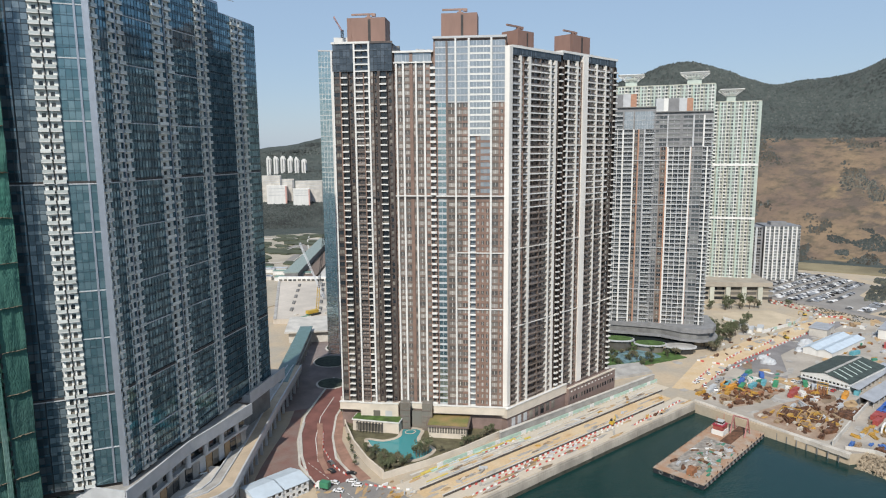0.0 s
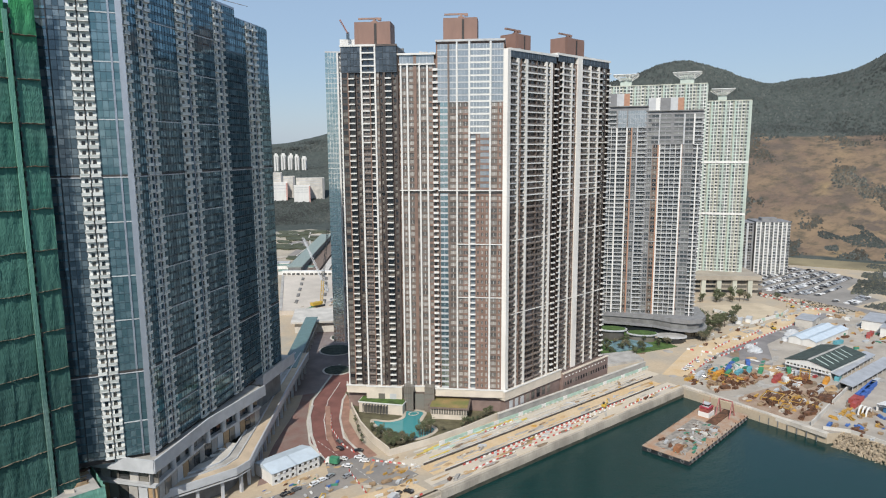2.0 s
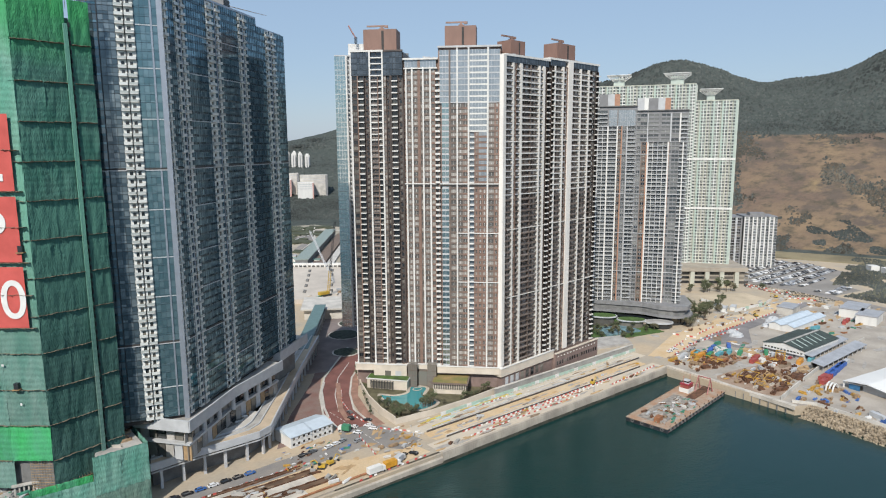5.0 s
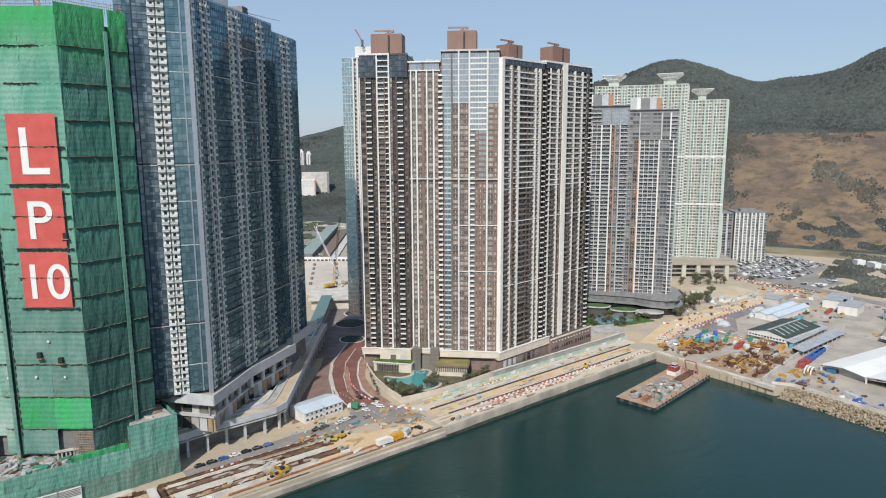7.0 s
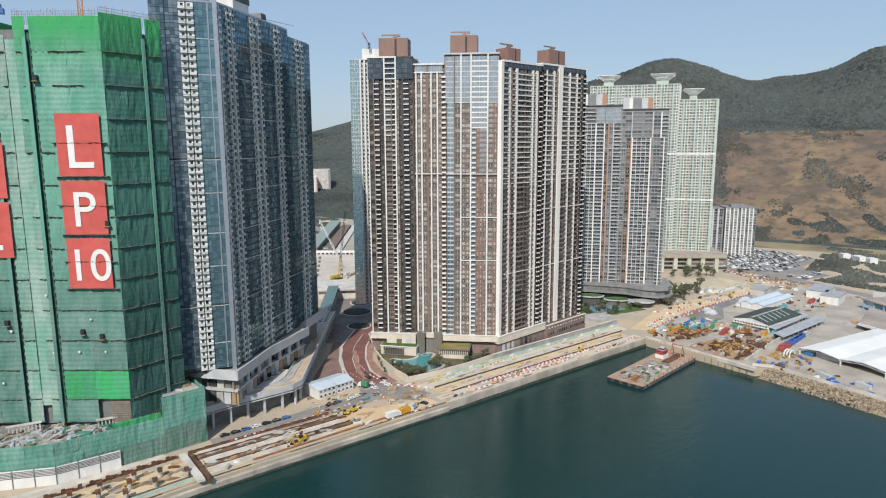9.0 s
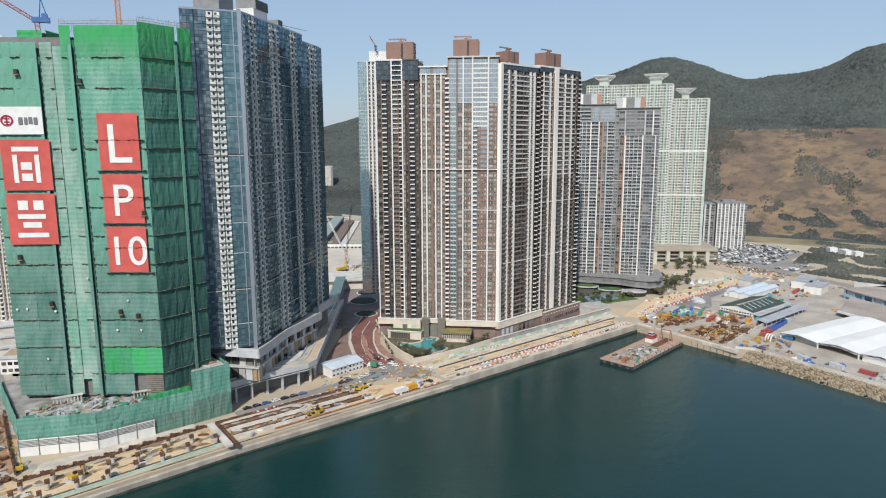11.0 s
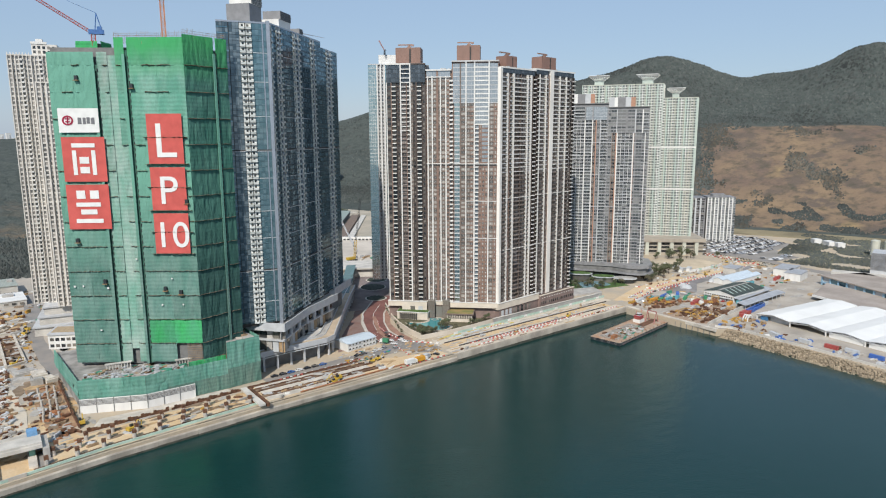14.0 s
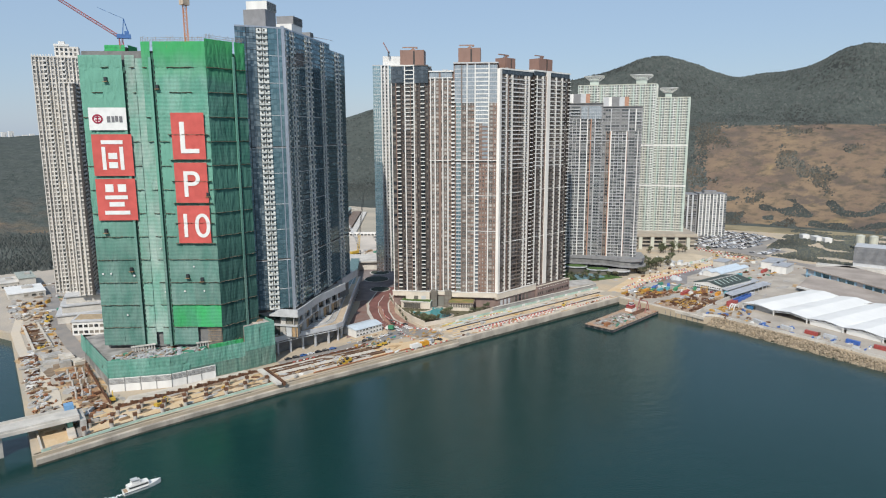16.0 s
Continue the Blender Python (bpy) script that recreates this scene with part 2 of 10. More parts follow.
def u_slab(w, h, out=0.35):
    """Open balcony with a thin pale slab edge and a dark rail."""
    b = MB()
    b.box(0, -out, -0.28, w, 1.1, 0.3, 2, "k")
    b.box(0.05, -out + 0.05, 0.95, w - 0.05, -out + 0.12, 1.03, 3, "")
    for i in range(max(2, round(w / 0.9)) + 1):
        x = 0.08 + (w - 0.22) * i / max(2, round(w / 0.9))
        b.box(x, -out + 0.04, 0.16, x + 0.06, -out + 0.11, 0.95, 3, "tbk")
    b.add([(0.05, -out + 0.09, 0.16), (w - 0.05, -out + 0.09, 0.16), (w - 0.05, -out + 0.09, 0.95), (0.05, -out + 0.09, 0.95)], [(0, 1, 2, 3)], 1)
    b.add([(0, 1.1, 0.18), (w, 1.1, 0.18), (w, 1.1, h - 0.2), (0, 1.1, h - 0.2)], [(0, 1, 2, 3)], 1)
    b.box(w * 0.42, 0.7, 0.18, w * 0.5, 1.1, h - 0.2, 0, "tbk")
    b.box(0, 0.2, 0.18, 0.15, 1.1, h - 0.2, 0, "tbk")
    return b


def u_bay(w, h, out=0.5, a=0.25, c=0.62):
    """Small glazed-front balcony before a panelled wall with a narrow dark door."""
    b = MB()
    b.box(0.08, -out, -0.12, w - 0.08, 1.1, 0.12, 2, "k")
    b.box(0.08, -out, 0.12, w - 0.08, -out + 0.08, 1.0, 3, "b")
    b.box(0.08, -out + 0.08, 0.12, 0.16, 0.3, 1.0, 3, "bk")
    b.box(w - 0.16, -out + 0.08, 0.12, w - 0.08, 0.3, 1.0, 3, "bk")
    b.box(0, 0.3, 0.1, w * a, 1.2, h - 0.12, 0, "kb")
    b.box(w * c, 0.3, 0.1, w, 1.2, h - 0.12, 0, "kb")
    b.box(w * a, 0.3, 2.35, w * c, 1.2, h - 0.12, 0, "kt")
    b.add([(w * a, 0.7, 0.1), (w * c, 0.7, 0.1), (w * c, 0.7, 2.36), (w * a, 0.7, 2.36)], [(0, 1, 2, 3)], 1)
    return b


def u_slot(w, h):
    b = MB()
    b.add([(w * 0.3, 1.12, 1.0), (w * 0.7, 1.12, 1.0), (w * 0.7, 1.12, h - 0.5), (w * 0.3, 1.12, h - 0.5)], [(0, 1, 2, 3)], 1)
    b.box(w * 0.15, 0.7, 0.1, w * 0.5, 1.2, 0.7, 0, "kb")
    return b


KINDS = {"bay": (u_bay, "balcony"), "win": (u_win, "window"), "glass": (u_glass, "window"), "balc": (u_balc, "balcony"), "slab": (u_slab, "balcony"), "slot": (u_slot, "window")}


class Tower:
    """A building thing with plain walls and repeated facade pieces."""

    def __init__(self, name, label, category, base, group=""):
        self.root = thing(name, label, category, group, base)
        self.base = Vector(base)
        self.cache, self.place = {}, []

    def part(self, name, mb, mats, label=""):
        ob = part(name, mb, mats, self.root, label)
        ob.location = -self.base
        return ob

    def unit(self, kind, w, h, mats, **kw):
        key = (kind, round(w, 2), round(h, 3), tuple(m.name for m in mats), tuple(kw.items()))
        if key not in self.cache:
            self.cache[key] = [KINDS[kind][0](w, h, **kw), None, mats, KINDS[kind][1]]
        return key

    def face(self, p, q, z0, fh, nf, cols, f0=0):
        """cols: (s0, s1, kind, materials, options); piers run the full height of the stretch."""
        p, q = Vector((*p, 0)), Vector((*q, 0))
        u = (q - p).normalized()
        rot = Matrix(((u.x, -u.y, 0, 0), (u.y, u.x, 0, 0), (0, 0, 1, 0), (0, 0, 0, 1)))
        for s0, s1, kind, mats, *opt in cols:
            kw = opt[0] if opt else {}
            o = p + u * s0
            if kind in ("pier", "wall"):
                out = kw.get("out", 0.45 if kind == "pier" else 0.0)
                b = MB().box(0, -out, 0, s1 - s0, 1.25, fh * nf + kw.get("rise", 0.0), 0, "k")
                ob = part(kind, b, mats, self.root)
                ob.matrix_local = Matrix.Translation(-self.base) @ Matrix.Translation((o.x, o.y, z0)) @ rot
                continue
            key = self.unit(kind, s1 - s0, fh, mats, **kw)
            for k in range(nf):
                self.place.append((key, Matrix.Translation((o.x, o.y, z0 + k * fh)) @ rot, f0 + k))

    def finish(self, lo=0, limit=100):
        """The storeys from lo upwards become separate pieces up to the limit, the rest one joined part."""
        up = sorted((p for p in self.place if p[2] >= lo), key=lambda p: p[2])[:limit]
        single = set(id(p) for p in up)
        back = Matrix.Translation(-self.base)
        rest = {}
        for item in self.place:
            key, m, k = item
            c = self.cache[key]
            if id(item) in single:
                if c[1] is None:
                    c[1] = c[0].mesh(c[3], c[2])
                ob = bpy.data.objects.new(c[3], c[1])
                scene.collection.objects.link(ob)
                ob.parent = self.root
                ob.matrix_local = back @ m
            else:
                rest.setdefault(key, []).append(m)
        for nm in ("window", "balcony"):
            V, F, I, mats, off = [], [], [], [], 0
            for key, ms in rest.items():
                c = self.cache[key]
                if c[3] != nm:
                    continue
                idx = []
                for k in c[2]:
                    if k not in mats:
                        mats.append(k)
                    idx.append(mats.index(k))
                v = np.array(c[0].v)
                for m in ms:
                    a = np.array(m)
                    V.append(v @ a[:3, :3].T + a[:3, 3])
                    F += [tuple(off + i for i in f) for f in c[0].f]
                    I += [idx[i] for i in c[0].m]
                    off += len(v)
            if V:
                me = bpy.data.meshes.new(nm + "_field")
                me.from_pydata(np.concatenate(V).tolist(), [], F)
                for k in mats:
                    me.materials.append(k)
                me.polygons.foreach_set("material_index", I)
                me.update()
                ob = part(nm + "_field", me, mats, self.root, "further rows of the same facade pieces")
                ob.location = -self.base
                tagged(ob, kind="stuff")
        return self.root


def along(p, q, s, d=0.0):
    """A plan point s metres along p-q and d metres behind that line."""
    p, q = Vector(p), Vector(q)
    u = (q - p).normalized()
    return (p.x + u.x * s - u.y * d, p.y + u.y * s + u.x * d)


def slabpoly(p, q, s0, s1, d0, d1):
    return [along(p, q, s0, d0), along(p, q, s1, d0), along(p, q, s1, d1), along(p, q, s0, d1)]



# ---- sea, land, hills ----
GZ = 5.0


def smooth(a, b, x):
    t = min(max((x - a) / (b - a), 0), 1)
    return t * t * (3 - 2 * t)


def far(x, y):
    """Plan of the ground beyond the quays, drawn in a little with distance."""
    d = math.hypot(x, y)
    k = 1 - (0.00012 + 0.00003 * smooth(0.75, 0.95, y / d)) * max(d - 300, 0)
    return x * k, y * k


def farp(pts):
    return [far(x, y) for x, y in pts]


QUAY = [(-115.5, 166.5), (-70, 174.4), (4, 182.0), (129.5, 189.2), (202, 194.4), (308, 201.5)]


def water_mat():
    m = bpy.data.materials.new("sea_water")
    m.use_nodes = True
    nt = m.node_tree
    b = nt.nodes["Principled BSDF"]
    b.inputs["Roughness"].default_value, b.inputs["IOR"].default_value = 0.11, 1.33
    geo = nt.nodes.new("ShaderNodeNewGeometry")
    hs = []
    for sc, st in ((0.9, (1, 1, 1)), (0.09, (1, 2.0, 1)), (0.012, (1, 1, 1))):
        mp, n = nt.nodes.new("ShaderNodeMapping"), nt.nodes.new("ShaderNodeTexNoise")
        mp.inputs["Scale"].default_value, mp.inputs["Rotation"].default_value = st, (0, 0, 0.6)
        n.inputs["Scale"].default_value, n.inputs["Detail"].default_value = sc, 4
        nt.links.new(geo.outputs["Position"], mp.inputs[0])
        nt.links.new(mp.outputs[0], n.inputs["Vector"])
        hs.append(n)
    mix = nt.nodes.new("ShaderNodeMix")
    mix.data_type = "RGBA"
    mix.inputs[6].default_value, mix.inputs[7].default_value = (0.004, 0.027, 0.0255, 1), (0.008, 0.036, 0.034, 1)
    nt.links.new(hs[2].outputs[0], mix.inputs[0])
    nt.links.new(mix.outputs[2], b.inputs["Base Color"])
    b1, b2 = nt.nodes.new("ShaderNodeBump"), nt.nodes.new("ShaderNodeBump")
    b1.inputs["Strength"].default_value, b1.inputs["Distance"].default_value = 0.55, 0.2
    b2.inputs["Strength"].default_value, b2.inputs["Distance"].default_value = 0.25, 0.6
    nt.links.new(hs[0].outputs[0], b1.inputs["Height"])
    nt.links.new(hs[1].outputs[0], b2.inputs["Height"])
    nt.links.new(b2.outputs[0], b1.inputs["Normal"])
    nt.links.new(b1.outputs[0], b.inputs["Normal"])
    return m


SEA = water_mat()
solid("water", MB().add([(-4800, -4800, 0), (4800, -4800, 0), (4800, 4800, 0), (-4800, 4800, 0)], [(0, 1, 2, 3)]), SEA,
      "dark green harbour water with small ripples", "water", "structure")

EARTH = mat("sandy_ground", (0.44, 0.35, 0.245), 0.95, vary=0.15, scale=0.05, fine=0.7, bump=0.3, col2=(0.35, 0.31, 0.25))
coast = [(-116.5, 166.5)] + [(x, y) for x, y in QUAY[1:]] + [(312, 124), (321, 120), (319, 60), (315, 4), (312, -400), (1150, -400),
        (1150, 500), (700, 900), (200, 980), (-300, 980), (-700, 900), (-420, 470), (-140, 430), (-116, 383), (-116, 262)]
solid("ground", MB().prism(coast, -3, GZ), EARTH, "sandy reclaimed land with bare earth behind the seawall", "ground", "structure")


def hill_mat():
    m = bpy.data.materials.new("hillside")
    m.use_nodes = True
    nt = m.node_tree
    b = nt.nodes["Principled BSDF"]
    b.inputs["Roughness"].default_value, b.inputs["Specular IOR Level"].default_value = 0.95, 0.1
    geo = nt.nodes.new("ShaderNodeNewGeometry")

    def noise_tex(s, d=5):
        n = nt.nodes.new("ShaderNodeTexNoise")
        n.inputs["Scale"].default_value, n.inputs["Detail"].default_value, n.inputs["Roughness"].default_value = s, d, 0.62
        nt.links.new(geo.outputs["Position"], n.inputs["Vector"])
        return n

    def mixed(fac, a, c):
        x = nt.nodes.new("ShaderNodeMix")
        x.data_type = "RGBA"
        nt.links.new(fac, x.inputs[0])
        for i, v in ((6, a), (7, c)):
            if isinstance(v, tuple):
                x.inputs[i].default_value = (*v, 1)
            else:
                nt.links.new(v, x.inputs[i])
        return x.outputs[2]

    def rng(src, a, c):
        r = nt.nodes.new("ShaderNodeMapRange")
        r.inputs[1].default_value, r.inputs[2].default_value = a, c
        nt.links.new(src, r.inputs[0])
        return r.outputs[0]
    # Wood greens shifted to grey-blue, some distance haze put into the colour.
    wood = mixed(rng(noise_tex(0.06).outputs[0], 0.35, 0.65), (0.056, 0.068, 0.062), (0.086, 0.096, 0.088))
    scrub = mixed(rng(noise_tex(0.007, 8).outputs[0], 0.38, 0.64), (0.150, 0.110, 0.088), (0.245, 0.176, 0.113))
    scrub = mixed(rng(noise_tex(0.004, 6).outputs[0], 0.55, 0.62), scrub, (0.29, 0.212, 0.115))
    scrub = mixed(rng(noise_tex(0.018, 10).outputs[0], 0.50, 0.60), scrub, (0.125, 0.100, 0.082))
    scrub = mixed(rng(noise_tex(0.06, 10).outputs[0], 0.48, 0.70), scrub, (0.085, 0.078, 0.060))
    at = nt.nodes.new("ShaderNodeAttribute")
    at.attribute_name = "scrub"
    n3 = noise_tex(0.01, 6)
    add = nt.nodes.new("ShaderNodeMath")
    add.operation = "MULTIPLY_ADD"
    add.inputs[1].default_value, add.inputs[2].default_value = 0.7, -0.35
    nt.links.new(n3.outputs[0], add.inputs[0])
    sm = nt.nodes.new("ShaderNodeMath")
    nt.links.new(at.outputs["Fac"], sm.inputs[0])
    nt.links.new(add.outputs[0], sm.inputs[1])
    col = mixed(rng(sm.outputs[0], 0.42, 0.58), wood, scrub)
    nt.links.new(col, b.inputs["Base Color"])
    bp = nt.nodes.new("ShaderNodeBump")
    bp.inputs["Strength"].default_value, bp.inputs["Distance"].default_value = 0.9, 6.0
    nt.links.new(noise_tex(0.08, 6).outputs[0], bp.inputs["Height"])
    nt.links.new(bp.outputs[0], b.inputs["Normal"])
    return m


def bell(x, c, w):
    return math.exp(-((x - c) / w) ** 2)


def hill(az, d):
    """Height of the land at a bearing (degrees from +y towards +x) and distance."""
    right = smooth(38, 50, az)
    flat = smooth(8, 14, az) * (1 - smooth(31, 37, az))
    low = (85 + 75 * right) * smooth(860 + 370 * flat, 1360 + 390 * flat, d)
    crest = 125 + 3.5 * min(az, 45) + 3 * smooth(44, 52, az) + 49 * bell(az, 54.4, 4.4) + 58 * bell(az, 70.2, 3.6) + 20 * bell(az, 80, 6)
    crest += (max(150 + 9.2 * (az - 20.3), 120) - crest) * flat
    if az < 8:
        crest = 140 - 1.0 * (8 - az)
    top = max(crest - (85 + 75 * right), 20) * smooth(1330 + 420 * flat, 1740 + 560 * flat, d) * (1 - 0.5 * smooth(1900 + 500 * flat, 3200, d))
    x, y = d * math.sin(radians(az)), d * math.cos(radians(az))
    rough = noise.fractal(Vector((x, y, 0)) / 260, 0.9, 2.1, 5) * 16 * smooth(880 + 350 * flat, 1500 + 200 * flat, d)
    return 3.5 + low + top + rough


def make_hills():
    azs = [-40 + 0.5 * i for i in range(301)]
    ds = [840 + 16 * i for i in range(62)] + [1880, 1940, 2000, 2080, 2160, 2240, 2300, 2400, 2700, 3300, 4300]
    vs, fs, sc = [], [], []
    for a in azs:
        for d in ds:
            vs.append((d * math.sin(radians(a)), d * math.cos(radians(a)), hill(a, d)))
            h = vs[-1][2]
            s = smooth(57.6, 60.6, a) * (1 - smooth(145, 172, h)) * smooth(880, 940, d)
            s = max(s, 0.42 * (1 - smooth(6, 9, a)) * (1 - smooth(40, 90, h)))
            sc.append(s)
    n = len(ds)
    for i in range(len(azs) - 1):
        for j in range(n - 1):
            fs.append((i * n + j, i * n + j + 1, (i + 1) * n + j + 1, (i + 1) * n + j))
    me = bpy.data.meshes.new("hills")
    me.from_pydata(vs, [], fs)
    at = me.attributes.new("scrub", "FLOAT", "POINT")
    at.data.foreach_set("value", sc)
    me.materials.append(hill_mat())
    me.polygons.foreach_set("use_smooth", [True] * len(fs))
    me.update()
    tagged(new("backdrop_hills", me), "wooded hills with a bare brown grassy slope behind the estate", "hills", "", "structure")


make_hills()

# seawall with a capping kerb
WEED = mat("tidal_weed", (0.075, 0.075, 0.055), 0.7, vary=0.25, scale=0.3, fine=2.0)
MUD = mat("muddy_wall", (0.20, 0.165, 0.125), 0.9, vary=0.25, scale=0.2, fine=1.5, col2=(0.30, 0.26, 0.21))
SEAWALL = mat("seawall_concrete", (0.45, 0.40, 0.335), 0.85, vary=0.2, scale=0.1, fine=1.2, bump=0.3, stretch=(1, 1, 0.4))
for i in range(len(QUAY) - 1):
    (ax, ay), (bx, by) = QUAY[i], QUAY[i + 1]
    L = math.hypot(bx - ax, by - ay)
    n = max(1, round(L / 18))
    root = thing("seawall", "weathered pale concrete seawall with a raised kerb", "seawall", "seawall lengths", (ax, ay, 0), math.atan2(by - ay, bx - ax))
    for k in range(n):
        x0, x1 = L * k / n + 0.04, L * (k + 1) / n - 0.04
        part("tidal_band", MB().box(x0, -0.84, -3, x1, 1.3, (0.9 if i < 3 else 1.6) + 0.15 * (k % 2)), WEED, root, "dark weedy tidal band")
        if i < 3:
            b = MB().add([(x, y, z) for x in (x0, x1) for y, z in ((-0.8, 0), (-0.8, 3.0), (-0.4, 3.5), (0.5, 3.6), (1.4, 3.6), (1.4, 0))], [(0, 1, 7, 6), (1, 2, 8, 7), (2, 3, 9, 8), (3, 4, 10, 9), (4, 5, 11, 10), (5, 0, 6, 11), (5, 4, 3, 2, 1, 0), (6, 7, 8, 9, 10, 11)])
            part("wall_panel", b, SEAWALL, root)
            part("upper_wall", MB().box(x0, 1.3, 3.6, x1, 2.2, GZ + 0.1 * (k % 2)), MUD, root, "muddy upper wall behind the coping")
            continue
        b = MB().box(x0, -0.8, 0, x1, 1.4, GZ - 0.25).box(x0, -0.6, GZ - 0.25, x1, 0.4, GZ + 0.55)
        part("wall_panel", b, SEAWALL, root)

# ---- brown seafront towers on their shared podium ----
A0, A1 = (137.7, 285.2), (198.9, 231.7)
B0, B1 = (198.9, 231.7), (287.0, 246.0)
FH, PZ = 3.03, 19.4
BW = [DARKBR, G_DARK, WHITE, FRAMED]
BR = [REDBR, G_BROWN, WHITE, FRAMED]
BM = [MIDBR, G_BROWN, WHITE, FRAMED]
BD = [DARKBR, G_DARK, FRAMED, FRAMED]
PAL = [LGREY, G_PALE, LGREY, LGREY]
PIER = {"out": 0.5}
G_WING = glass("wing_glass", (0.080, 0.070, 0.066), (0.30, 0.262, 0.238), share=0.42)
G_SMOKE = glass("smoked_glass", (0.07, 0.085, 0.10), (0.13, 0.15, 0.17), 0.5, 0.06, 0.8, 0.5)


def roof_block(tw, p, q, s0, s1, d0, d1, z0, h, material, label):
    poly = slabpoly(p, q, s0, s1, d0, d1)
    mr = tw.part("machine_room", MB().prism(poly, z0, z0 + h).prism(slabpoly(p, q, s0 + 1.5, s0 + 1.9, d0 - 0.15, d1), z0, z0 + h - 0.4), material, label)
    # window-cleaning cradle crane on top
    c = along(p, q, (s0 + s1) / 2, (d0 + d1) / 2)
    yaw = math.atan2(q[1] - p[1], q[0] - p[0])
    b = MB().obox((*c, z0 + h), (2.6, 2.0, 1.4), yaw).obox((*c, z0 + h + 1.4), (1.2, 1.2, 0.9), yaw).obox((*along(p, q, (s0 + s1) / 2 - 3, (d0 + d1) / 2), z0 + h + 2.2), (10.5, 0.9, 0.8), yaw)
    b.obox((*along(p, q, (s0 + s1) / 2 + 2.5, (d0 + d1) / 2), z0 + h + 1.6), (1.8, 1.4, 1.3), yaw)
    part("cleaning_crane", b, mat("crane_brown", (0.3, 0.19, 0.15), 0.5), mr, "brown window-cleaning crane arm")
    # Slot shade painted as a dark strip on the wall face.
    part("door_slot", MB().prism(slabpoly(p, q, s0 + (s1 - s0) * 0.55, s0 + (s1 - s0) * 0.62, d0 - 0.12, d0 + 0.2), z0 + 0.3, z0 + h - 0.8), SHADE, mr, "dark recessed slot")


def parapet(tw, p, q, s0, s1, d1, z, h, material, out=0.3):
    t = 0.4
    b = MB().prism(slabpoly(p, q, s0 - out, s1 + out, -out, t), z, z + h).prism(slabpoly(p, q, s0 - out, s1 + out, d1 - t, d1 + out), z, z + h)
    b.prism(slabpoly(p, q, s0 - out, s0 + t, t, d1 - t), z, z + h).prism(slabpoly(p, q, s1 - t, s1 + out, t, d1 - t), z, z + h)
    tw.part("parapet", b, material)


def clutter(tw, p, q, s0, s1, d0, d1, z, n, seed):
    """Tanks, ducts and plant on a roof."""
    r = random.Random(seed)
    for i in range(n):
        s, d = r.uniform(s0, s1), r.uniform(d0, d1)
        w, l, h = r.uniform(0.8, 3), r.uniform(0.8, 2.5), r.uniform(0.6, 2.2)
        tw.part("roof_plant", MB().obox((*along(p, q, s, d), z), (w, l, h), math.atan2(q[1] - p[1], q[0] - p[0])), LGREY if i % 2 else CONCD)


